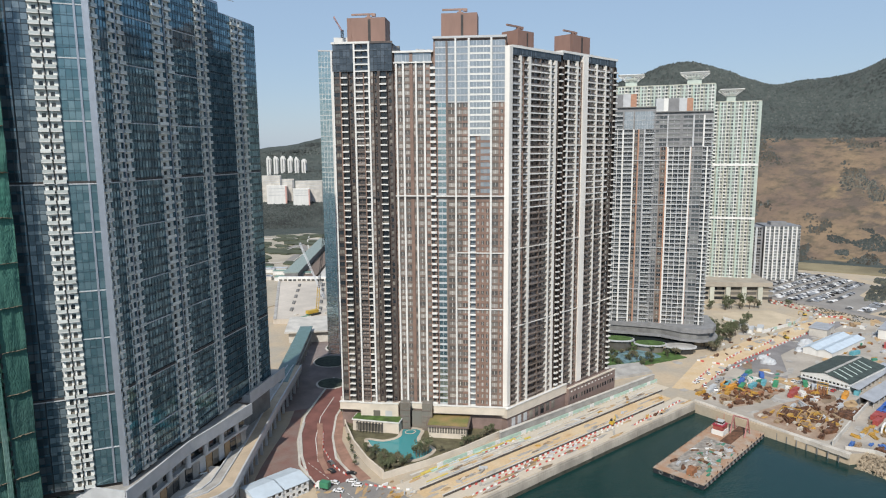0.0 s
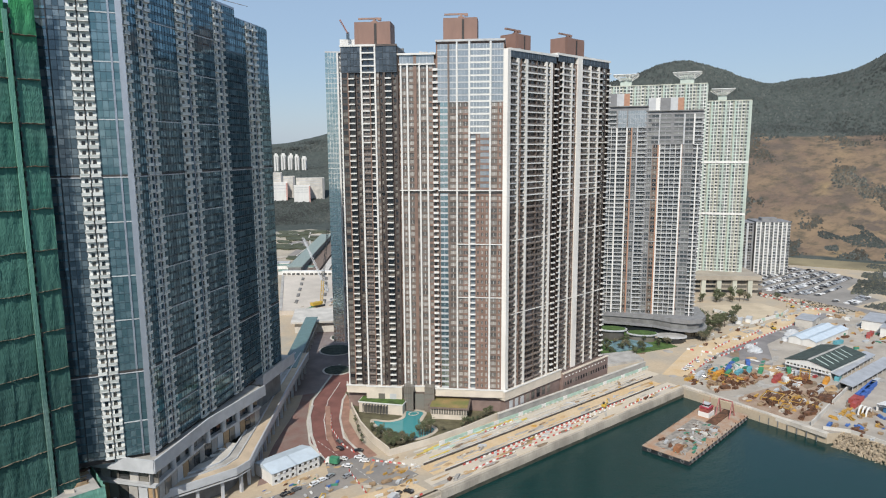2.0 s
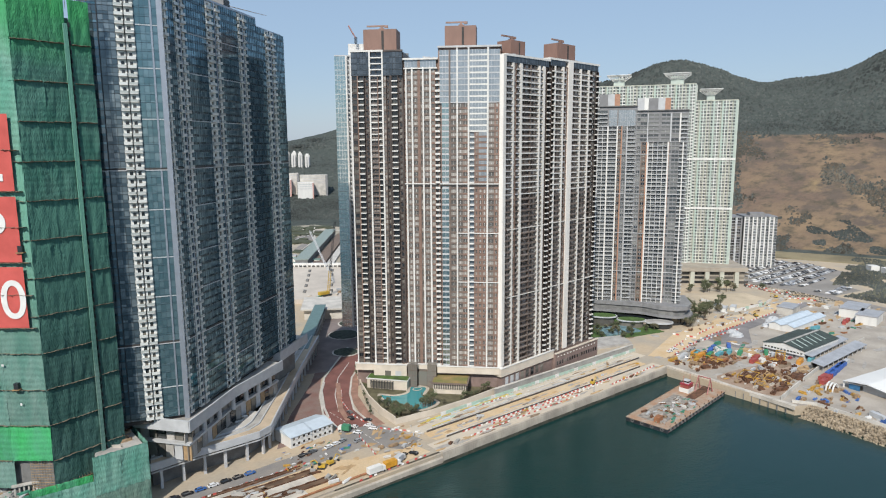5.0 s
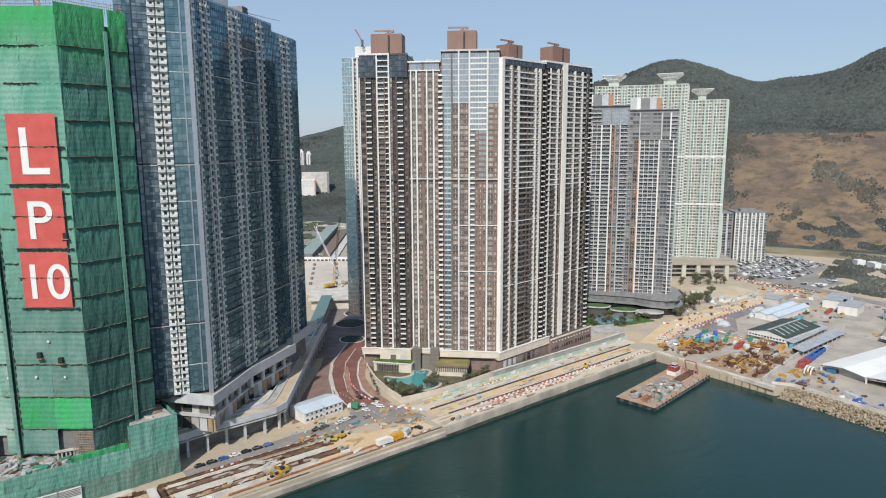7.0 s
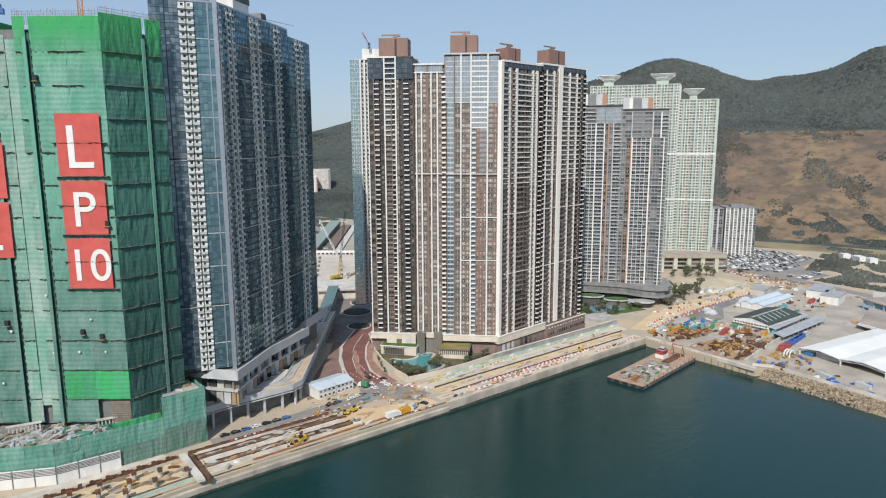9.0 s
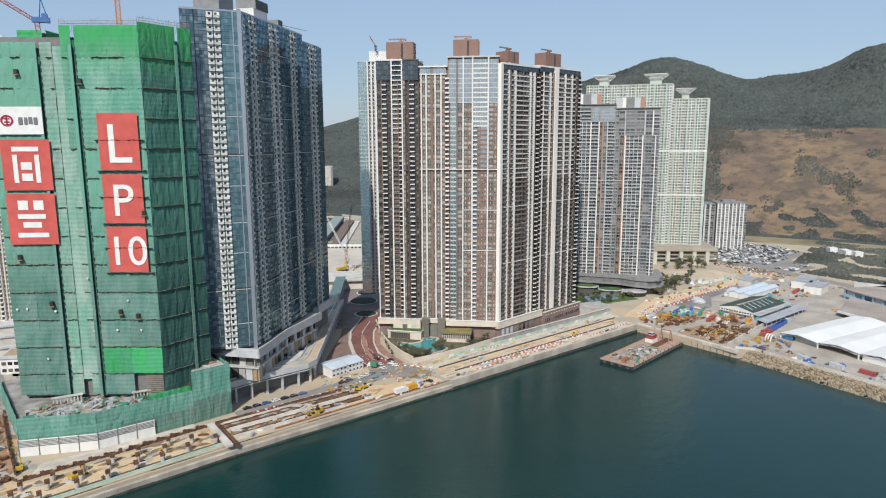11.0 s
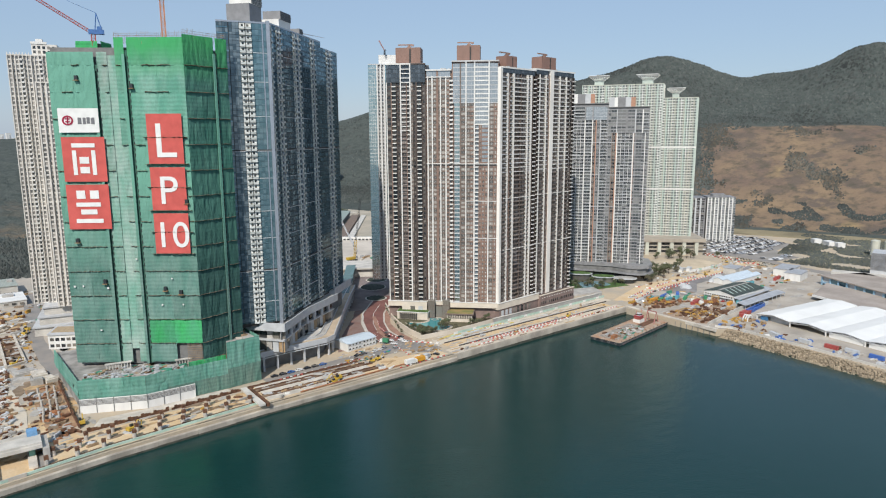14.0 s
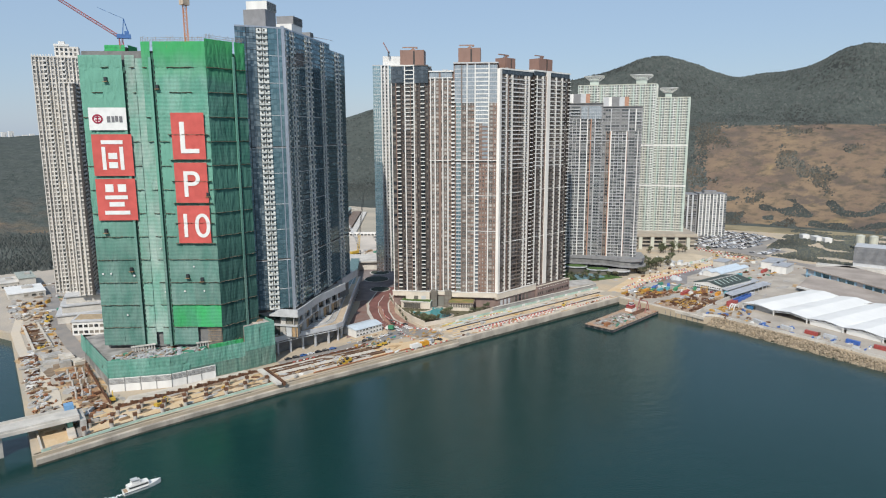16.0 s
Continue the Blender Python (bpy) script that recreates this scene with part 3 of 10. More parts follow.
def brown_t1():
    tw = Tower("residential_tower", "dark brown tiled high-rise with white balcony fronts", "tower", (*along(A0, A1, 12, 8), PZ), "seafront residential towers")
    nf, fh = 52, 3.08

    def near(cols):
        return [(28.4 - (28.4 - a) * 0.905, 28.4 - (28.4 - c) * 0.905, *rest) for a, c, *rest in cols]
    z1 = PZ + fh * nf
    tw.part("wall", MB().prism(slabpoly(A0, A1, 0, 28.4, 1.2, 24), PZ, z1 + fh * 4), [DARKBR])
    tw.part("roof", MB().prism(slabpoly(A0, A1, 0.4, 28, 1.6, 23.6), z1 + fh * 4, z1 + fh * 4 + 0.15), CONC)
    lower = [(-3, -2.3, "pier", WHITE, PIER), (-2.3, 0.7, "win", BD), (0.7, 1.3, "wall", REDBR), (1.3, 4.9, "balc", BW, {"par": 0.5}), (4.9, 8.1, "slot", BW),
             (8.1, 9.0, "pier", WHITE, {"out": 0.5, "rise": fh * 4 + 0.3}), (9.0, 12.9, "slab", [MIDBR, G_WING, MIDBR, FRAMED], {"out": 0.15}), (12.9, 13.4, "wall", REDBR), (13.4, 15.7, "balc", BW, {"out": 0.5, "par": 0.5}),
             (15.7, 16.6, "pier", WHITE, {"out": 0.5, "rise": fh * 4 + 0.3}), (16.6, 18.2, "win", BM), (18.2, 20.4, "slot", BW), (20.4, 21.4, "wall", DARKBR),
             (21.4, 25.2, "balc", BW, {"par": 0.5}), (25.2, 28.4, "slot", BW)]
    n1 = 41
    white = [c if c[0] != 9.0 else (9.0, 12.9, "slab", [MIDBR, G_WING, WHITE, FRAMED], {"out": 0.3}) for c in lower]
    tw.face(A0, A1, PZ, fh, n1, [c if c[2] not in ("pier", "wall") else (*c[:4], {**(c[4] if len(c) > 4 else {}), "rise": 0.0}) for c in near(lower)])
    tw.face(A0, A1, PZ + fh * n1, fh, nf - n1, near(white), n1)
    GD = [SHADE, G_SMOKE, FRAMED, FRAMED]
    upper = [(-2.6, 8.1, "glass", GD), (9.0, 15.7, "slab", BD[:1] + [G_SMOKE, WHITE, FRAMED], {"out": 0.5}), (16.6, 28.0, "glass", GD)]
    tw.face(A0, A1, z1, fh, 4, near(upper), nf)
    tw.part("roof_edge", MB().prism(slabpoly(A0, A1, 1.6, 17.8, -0.55, 0.6), z1 + fh * 4, z1 + fh * 4 + 0.95), WHITE)
    # Dark band paints the shade of an open refuge floor.
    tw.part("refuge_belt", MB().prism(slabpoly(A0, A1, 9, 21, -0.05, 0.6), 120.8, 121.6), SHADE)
    parapet(tw, A0, A1, 0, 1.2, 24, z1 + fh * 4, 0.9, WHITE)
    tw.part("roof_edge", MB().prism(slabpoly(A0, A1, 18.1, 28.4, -0.3, 0.3), z1 + fh * 4, z1 + fh * 4 + 0.9), DARKBR)
    roof_block(tw, A0, A1, 6.5, 24.5, 4, 16, z1 + fh * 4, 12.2, BRICKBOX, "brown clad machine room")
    clutter(tw, A0, A1, 2, 27, 18, 23, z1 + fh * 4, 6, 3)
    tw.finish(10, 200)


def brown_t2():
    tw = Tower("residential_tower", "red-brown high-rise with slim white fins and windows", "tower", (*along(A0, A1, 37, 10), PZ), "seafront residential towers")
    nf = 54
    z1 = PZ + FH * nf
    tw.part("wall", MB().prism(slabpoly(A0, A1, 28.4, 47.0, 2.6, 24), PZ, z1 + 4.5), [REDBR])
    P2, Q2 = along(A0, A1, 0, 1.4), along(A0, A1, 81, 1.4)
    fin = {"out": 0.5, "rise": 0.6}
    cols = [(28.4, 29.4, "slot", BR), (29.4, 30.2, "pier", WHITE, fin), (30.2, 32.6, "win", BM), (32.6, 33.5, "pier", WHITE, fin), (33.5, 36.0, "win", BM),
            (36.0, 37.4, "wall", REDBR, {"out": 0.15, "rise": 4.5}), (37.4, 38.6, "win", BM), (38.6, 39.4, "pier", WHITE, fin), (39.4, 42.4, "win", BM), (42.4, 43.3, "pier", WHITE, fin),
            (43.3, 45.4, "win", BR), (45.4, 48.2, "balc", BR, {"out": 1.2})]
    tw.face(P2, Q2, PZ, FH, nf, cols)
    tw.face(P2, Q2, z1, FH + 1.4, 1, [(29, 36, "glass", PAL), (37.4, 46, "glass", PAL)], nf)
    tw.part("parapet", MB().prism(slabpoly(A0, A1, 28.0, 47.0, 0.6, 3.0), z1 + 4.5, z1 + 5.4), WHITE)
    tw.part("roof", MB().prism(slabpoly(A0, A1, 28.5, 47, 3.0, 24), z1 + 4.5, z1 + 4.7), CONC)
    # Shade of the open floor, laid on as a solid dark band.
    tw.part("refuge_belt", MB().prism(slabpoly(A0, A1, 28.6, 46.6, 1.1, 2.0), 120.6, 121.6), SHADE)
    tw.part("belt", MB().prism(slabpoly(A0, A1, 28.6, 46.6, 0.75, 2.0), 121.7, 122.2), WHITE)
    tw.part("belt", MB().prism(slabpoly(A0, A1, 28.6, 46.6, 0.75, 2.0), z1 - 0.2, z1 + 0.4), WHITE)
    clutter(tw, A0, A1, 30, 46, 5, 20, z1 + 4.6, 8, 5)
    tw.finish(8, 200)


def brown_t3():
    tw = Tower("residential_tower", "brown and pale glass high-rise with white corner pier", "tower", (*along(A0, A1, 64, 10), PZ), "seafront residential towers")
    nlo, nup = 48, 9
    zm = PZ + FH * nlo
    z1 = zm + FH * nup
    tw.part("wall", MB().prism(slabpoly(A0, A1, 47.2, 80.2, 1.2, 22), PZ, z1 + 1.2), [REDBR])
    fin0, fin1 = {"out": 0.5}, {"out": 0.5, "rise": 1.0}
    teal = (49.0, 52.9, "glass", [DARKBR, G_TEAL, LGREY, LGREY], {"span": 0.8, "sm": 3})
    mull = (52.9, 53.8, "wall", MIDBR, {"out": 0.1})
    lft = [(47.4, 49.0, "slot", [DARKBR, G_DARK]), teal, mull, (53.8, 57.0, "win", BM), (57.0, 57.8, "pier", WHITE, fin0)]
    rgt = [(73.2, 74.1, "pier", WHITE, fin0), (74.1, 77.2, "win", BM), (77.2, 79.8, "win", BR, {"jamb": 0.7})]
    low = lft + [(57.8, 60.4, "win", BM), (60.4, 63.0, "win", BR), (63.0, 63.9, "pier", WHITE, fin0), (63.9, 66.7, "balc", [REDBR, G_PALE, WHITE], {"out": 0.5, "par": 0.7}), (66.7, 68.8, "win", BR, {"jamb": 0.6, "sill": 1.1}), (68.8, 71.0, "win", BR, {"jamb": 0.5, "sill": 1.0}), (71.0, 73.2, "win", BR, {"jamb": 0.5})] + rgt
    mid = lft + [(57.8, 60.4, "win", BM), (60.4, 63.0, "win", BR), (63.0, 63.9, "pier", WHITE, fin0), (63.9, 66.7, "balc", [REDBR, G_PALE, WHITE], {"out": 0.5, "par": 0.7}), (66.7, 68.8, "win", BR, {"jamb": 0.6, "sill": 1.1}), (68.8, 73.2, "glass", [REDBR, G_PALE, REDBR, REDBR], {"span": 0.9, "sm": 3})] + rgt
    bars = (63.9, 73.2, "glass", [LGREY, G_PALE, WHITE, WHITE], {"span": 0.75, "sm": 3})
    top = lft + [(57.8, 60.4, "win", BM), (60.4, 63.0, "win", BR), (63.0, 63.9, "pier", WHITE, fin0), bars] + rgt
    tw.face(A0, A1, PZ, FH, 33, low)
    tw.face(A0, A1, PZ + FH * 33, FH, 10, mid, 33)
    tw.face(A0, A1, PZ + FH * 43, FH, 5, top, 43)
    SP3 = {"span": 0.5, "sm": 3}
    up = [(48.0, 52.9, "glass", PAL, SP3), (52.9, 53.8, "wall", MIDBR, {"out": 0.1}), (53.8, 57.0, "glass", PAL, SP3), (57.0, 57.8, "pier", WHITE, fin1), (57.8, 63.0, "glass", PAL, SP3), (63.0, 63.9, "pier", WHITE, fin1), bars, (73.2, 74.1, "pier", WHITE, fin1), (74.1, 79.8, "glass", PAL, SP3)]
    tw.face(A0, A1, zm, FH, nup, up, nlo)
    # Open refuge floor: only its shade, as a solid dark strip.
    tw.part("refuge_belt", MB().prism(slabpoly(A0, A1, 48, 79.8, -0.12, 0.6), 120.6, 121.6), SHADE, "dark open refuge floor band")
    tw.part("belt", MB().prism(slabpoly(A0, A1, 48, 79.8, -0.4, 0.3), 121.7, 122.2), WHITE)
    tw.part("corner_pier", MB().prism([along(A0, A1, 79.8, -0.5), along(A0, A1, 81.9, -0.5), along(B0, B1, 2.6, -0.5), along(B0, B1, 2.6, 1.4), along(A0, A1, 79.8, 1.2)], PZ, PZ + 170.0), CREAM, "tall cream corner pier")
    for k in (16, 25):
        tw.part("belt", MB().prism(slabpoly(A0, A1, 57.2, 79.8, -0.3, 0.3), PZ + FH * k - 0.3, PZ + FH * k + 0.15), WHITE)
    parapet(tw, A0, A1, 47.2, 80.4, 22, z1 + 1.2, 0.9, LGREY, 0.2)
    tw.part("roof", MB().prism(slabpoly(A0, A1, 47.6, 80, 1.6, 21.6), z1 + 1.2, z1 + 1.35), CONC)
    roof_block(tw, A0, A1, 50.5, 67.0, 4, 15, z1 + 1.2, 11.6, BRICKBOX, "brown clad machine room")
    clutter(tw, A0, A1, 68, 79, 4, 20, z1 + 1.3, 7, 7)
    tw.finish(8, 200)


def wing_b(name, s0, s1, cols, uppers, zt, box, lo, seed):
    tw = Tower(name, "dark brown high-rise with tall cream piers and open balconies", "tower", (*along(B0, B1, (s0 + s1) / 2, 8), PZ - 2.4), "seafront residential towers")
    nf = 53
    z0 = PZ - 2.4
    tw.part("wall", MB().prism(slabpoly(B0, B1, s0, s1, 1.2, 23), z0, zt), [DARKBR])
    fh = (zt - 3.2 - z0) / nf
    n1 = 31
    plain = [(a, c, kd, ([MIDBR, G_WING, MIDBR, FRAMED] if kd == "slab" else m), *o) for a, c, kd, m, *o in cols]
    tw.face(B0, B1, z0, fh, n1, [(*c[:4], {k: v for k, v in c[4].items() if k != "rise"}) if len(c) > 4 else c for c in plain])
    tw.face(B0, B1, z0 + fh * n1, fh, nf - n1, cols, n1)
    tw.face(B0, B1, zt - 3.2, 3.2, 1, uppers, nf)
    parapet(tw, B0, B1, s0, s1, 23, zt, 1.1, WHITE)
    tw.part("roof", MB().prism(slabpoly(B0, B1, s0 + .4, s1 - .4, 1.6, 22.6), zt, zt + 0.15), CONC)
    roof_block(tw, B0, B1, box[0], box[1], 7, 17, zt, box[2], BRICKBOX, "brown clad machine room")
    clutter(tw, B0, B1, s0 + 2, s1 - 2, 3, 21, zt + 0.1, 7, seed)
    for k in (13, 25, 40):
        tw.part("belt", MB().prism(slabpoly(B0, B1, s0 + 2, s1 - 2, -0.42, 0.2), z0 + fh * k - 0.3, z0 + fh * k + 0.15), CREAM)
    tw.finish(lo, 200)


brown_t1()
brown_t2()
brown_t3()
DK = [MIDBR, G_WING, LGREY, FRAMED]
CR = [MIDBR, G_WING, WHITE, MIDBR]
FIN = {"out": 0.3}
SLIM, BROAD = {"out": 0.45}, {"out": 0.6, "rise": 3.2}
wing_b("residential_tower", 2.6, 41.0,
       [(3.2, 8.0, "slab", DK), (8.0, 9.3, "pier", CREAM, FIN), (9.3, 11.4, "win", BR), (11.4, 14.2, "slab", DK), (14.2, 16.0, "pier", CREAM, SLIM), (16.0, 23.6, "slab", CR), (23.6, 24.2, "wall", MIDBR), (24.2, 30.6, "slab", CR),
        (30.6, 31.9, "pier", CREAM, SLIM), (31.9, 34.4, "slab", DK), (34.4, 36.3, "pier", CREAM, SLIM), (36.3, 38.2, "slot", BW), (38.2, 41.0, "balc", [DARKBR, G_DARK, WHITE], {"out": 1.0, "par": 0.55})],
       [(3, 40, "glass", [SHADE, G_SMOKE, FRAMED])], 189.0, (15, 27, 10.0), 8, 11)
wing_b("residential_tower", 41.0, 91.0,
       [(41.0, 43.0, "slot", BW), (43.0, 45.2, "balc", [DARKBR, G_DARK, WHITE], {"out": 0.8, "par": 0.55}), (45.2, 46.4, "pier", CREAM, FIN), (46.4, 52.8, "slab", CR), (52.8, 54.2, "pier", CREAM, SLIM), (54.2, 56.4, "slab", DK), (56.4, 58.5, "win", [REDBR, G_BROWN, MIDBR, FRAMED]),
        (58.5, 62.9, "pier", CREAM, BROAD), (62.9, 70.6, "slab", CR), (70.6, 71.9, "pier", CREAM, SLIM), (71.9, 79.0, "slab", CR), (79.0, 80.3, "pier", CREAM, SLIM), (80.3, 83.8, "slab", CR), (83.8, 88.0, "win", BW), (88.0, 91.0, "balc", [DARKBR, G_DARK, WHITE], {"out": 1.2, "par": 0.55})],
       [(41.5, 56, "glass", [SHADE, G_SMOKE, FRAMED]), (63.2, 90, "glass", [SHADE, G_SMOKE, FRAMED])], 190.2, (57, 75, 11.5), 8, 13)

# ---- glass tower ----
GL0, GC, GR1 = (4.0, 234.0), (31.0, 228.0), (107.0, 300.2)
PANEL = mat("pale_wall_panel", (0.77, 0.775, 0.73), 0.5, vary=0.08, scale=0.3, piece=0.12)
TFRAME = mat("teal_grey_frame", (0.075, 0.115, 0.135), 0.4, 0.4, vary=0.08)
G_MIX = glass("mirrored_curtain_glass", (0.08, 0.12, 0.145), (0.24, 0.29, 0.31), 0.5, 0.07, 0.8, 0.5)
G_RAIL = glass("balustrade_glass", (0.42, 0.45, 0.43), (0.66, 0.68, 0.65), 0.1, 0.12, 0.8, 0.5)
G_SPAN = glass("dark_spandrel_glass", (0.050, 0.092, 0.118), (0.10, 0.155, 0.185), 0.6, 0.08, 0.7, 0.5)
GB = [PANEL, G_DARK, WHITE, G_RAIL]
GBL = [SHADE, G_BLUE, TFRAME]
GNV = [SHADE, G_NAVY, TFRAME, G_SPAN]


def glass_tower():
    tw = Tower("glass_tower", "blue glass high-rise with stacks of white balconies", "tower", (50, 262, 33))
    z0, fh, nf = 35.0, 3.1, 54
    z1 = z0 + fh * nf
    L = (Vector(GR1) - Vector(GC)).length
    core = [along(GL0, GC, 0.2, 1.2), along(GL0, GC, 26.6, 1.2), along(GC, GR1, 0.8, 1.2), along(GC, GR1, 74, 1.2), along(GC, GR1, 74, 26), along(GC, GR1, 10, 32)]
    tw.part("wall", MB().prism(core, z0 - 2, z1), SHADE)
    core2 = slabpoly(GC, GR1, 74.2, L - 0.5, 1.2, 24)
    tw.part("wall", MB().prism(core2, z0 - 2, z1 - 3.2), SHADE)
    left = [(0, 6.0, "glass", [SHADE, G_MIX, FRAMED, G_NAVY], {"span": 0.9, "sm": 3}), (6.0, 6.3, "pier", FRAMED, {"out": 0.15}), (6.3, 11.7, "glass", [SHADE, G_MIX, FRAMED, G_MIX], {"span": 1.1, "sm": 3}),
            (11.7, 14.7, "bay", GB, {"out": 0.8, "a": 0.4, "c": 0.78}), (14.7, 15.0, "pier", SHADE, {"out": 0.1}), (15.0, 18.1, "bay", GB, {"out": 0.8}),
            (18.1, 18.4, "pier", TFRAME, {"out": 0.1}), (18.4, 23.6, "glass", GBL), (23.6, 24.2, "pier", ALU, {"out": 0.25}), (24.2, 26.0, "glass", GBL)]
    tw.face(GL0, GC, z0, fh, nf, left)
    tw.part("corner_fin", MB().prism([along(GL0, GC, 26.0, -0.5), along(GL0, GC, 27.9, -0.6), along(GC, GR1, 0.6, 0.6), along(GL0, GC, 26.0, 1.3)], z0 - 5, z1 + 1.6), ALU, "silver metal corner fin")
    SPN = {"span": 0.9, "sm": 3}

    def pair(a, m, c):
        e, g = a + (m - a) * 0.78, c - (c - m) * 0.12
        return [(a, e, "bay", GB, {"out": 0.8, "a": 0.35, "c": 0.7}), (e, m - 0.25, "glass", GNV, SPN), (m - 0.25, m + 0.25, "pier", ALU, {"out": 0.3}), (m + 0.25, g, "bay", GB, {"out": 0.8}), (g, c, "glass", GNV, SPN)]
    right = [(0.6, 3.2, "bay", GB, {"out": 0.6}), (3.2, 7.4, "glass", GNV, SPN)] + pair(7.4, 11.0, 15.0) + [(15.0, 29.7, "glass", GNV, SPN)] + pair(29.7, 36.6, 41.1) + [(41.1, 56.0, "glass", GNV, SPN)] + pair(56.0, 60.4, 64.1) + [(64.1, 74.0, "glass", GNV, SPN)]
    tw.face(GC, GR1, z0, fh, nf, right)
    right2 = [(74.4, 82.7, "glass", GNV, SPN)] + pair(82.7, 88.6, 94.3) + [(94.3, L - 0.6, "glass", GNV, SPN)]
    tw.face(GC, GR1, z0, fh, nf - 1, right2)
    for k in (10, 32):
        for p, q, a, c in ((GL0, GC, 0, 26), (GC, GR1, 0.6, L - 1)):
            # Open floor shade drawn as a solid dark belt.
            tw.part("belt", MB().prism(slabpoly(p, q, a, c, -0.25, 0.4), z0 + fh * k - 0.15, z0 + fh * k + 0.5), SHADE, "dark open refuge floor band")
            tw.part("belt", MB().prism(slabpoly(p, q, a, c, -0.3, 0.4), z0 + fh * k - 0.55, z0 + fh * k - 0.2), LGREY)
    for k in (4, 16, 21, 27, 38, 44, 49):
        for p, q, a, c in ((GL0, GC, 18.4, 26), (GC, GR1, 15.0, 29.7), (GC, GR1, 41.1, 56)):
            tw.part("belt", MB().prism(slabpoly(p, q, a, c, -0.13, 0.4), z0 + fh * k - 0.15, z0 + fh * k + 0.2), LGREY)
    tw.part("roof", MB().prism([along(GL0, GC, 0, 0), along(GL0, GC, 27, 0), along(GC, GR1, 0.5, 0), along(GC, GR1, 74, 0), along(GC, GR1, 74, 26), along(GC, GR1, 10, 32)], z1, z1 + 0.9), ALU)
    tw.part("roof", MB().prism(core2, z1 - 3.2, z1 - 2.4), ALU)
    for s0, s1, d0, d1, h, m, m2 in ((2, 16, 12, 26, 15.0, GREYW, WHITE), (30, 46, 8, 20, 11.0, WHITE, GREYW), (57, 64, 8, 18, 5.0, GREYW, GREYW)):
        tw.part("machine_room", MB().prism(slabpoly(GC, GR1, s0, s1, d0, d1), z1 + 0.9, z1 + h - 3), m, "boxy rooftop machine room")
        scr = tw.part("louvre_screen", MB().prism(slabpoly(GC, GR1, s0 + 2, s1 + 0.3, d0 - 0.3, d1 - 1), z1 + h - 3, z1 + h + 2), m2)
        for k in range(7):
            part("louvre", MB().prism(slabpoly(GC, GR1, s0 + 1.9, s1 + 0.4, d0 - 0.5, d0 - 0.3), z1 + h - 2.8 + k * 0.65, z1 + h - 2.5 + k * 0.65), FRAMED, scr)
    clutter(tw, GC, GR1, 16, 70, 3, 24, z1 + 0.9, 10, 21)
    tw.finish(12, 240)
    # jib of the roof crane
    b = MB().tube((*along(GC, GR1, 62, 12), z1 + 1), (*along(GC, GR1, 62, 12), z1 + 6), 0.5).tube((*along(GC, GR1, 62, 12), z1 + 5.5), (*along(GC, GR1, 98, 6), z1 + 6.5), 0.3, 0.15)
    solid("roof_crane", b, mat("crane_grey", (0.45, 0.46, 0.48), 0.5), "grey window-cleaning crane with long jib", "crane")


glass_tower()

# its podium: white edge slab, glazed levels, columns and street-side deck
DECK_TOP = mat("deck_paving", (0.50, 0.40, 0.29), 0.85, vary=0.12, scale=0.1, fine=1.0)
pod = thing("podium", "grey concrete podium with a pale fascia under a tower", "podium", "", (40, 245, GZ))


def ppart(root, name, mb, m, label=""):
    ob = part(name, mb, m, root, label)
    ob.location = -root.location
    return ob


edge = [(2.0, 242.0), (12, 239.5), (29, 220.8), (35, 226.5), (55, 247.0), (71, 258.8), (87, 270.5), (84, 277), (60, 290), (20, 262)]
ppart(pod, "fascia", MB().prism(edge, 30.4, 33.4, 0, 1), [LGREY, CONC], "pale grey podium fascia slab")
for a, c in zip(edge[:6], edge[1:7]):
    ppart(pod, "parapet", MB().ribbon([a, c], 0.35, 30.0, 34.9), LGREY, "pale grey parapet wall")
core = [(12, 247), (30, 238), (52, 256), (84, 280), (60, 290), (20, 264)]
ppart(pod, "podium_wall", MB().prism(core, GZ, 31.2), CONCD)
edge2 = slabpoly(GC, GR1, 78, 113, -2.6, 5)
ppart(pod, "fascia", MB().prism(edge2, 31.4, 35.0, 0, 1), [LGREY, CONC])
ppart(pod, "parapet", MB().prism(slabpoly(GC, GR1, 77.8, 113.2, -3.0, -2.6), 31.0, 36.4), LGREY)
ppart(pod, "podium_wall", MB().prism(slabpoly(GC, GR1, 80, 108, 3, 14), GZ, 31.4), CONCD)
for i in range(6):
    p = along((34.4, 228.4), (85.5, 272.4), 6 + i * 11, 1.6)
    ppart(pod, "column", MB().tube((*p, 24.3), (*p, 30.6), 1.1, 1.1, 14), LGREY)
for i in range(14):
    p = along((33, 226), (112, 306), 4 + i * 7.4, 8.0)
    ppart(pod, "shopfront", MB().obox((*p, 18), (6.4, 0.8, 8), math.atan2(78, 79)), G_DARK if i % 3 else mat("timber_hoarding", (0.40, 0.27, 0.15), 0.8))
mid = [(4, 243.0), (13, 241.0), (29.3, 222.8), (34.4, 228.4), (54.3, 249.2), (70.3, 261), (85.5, 272.4), (83, 278), (60, 290), (20, 262)]
ppart(pod, "storey_slab", MB().prism(mid, 23.4, 24.3), LGREY)
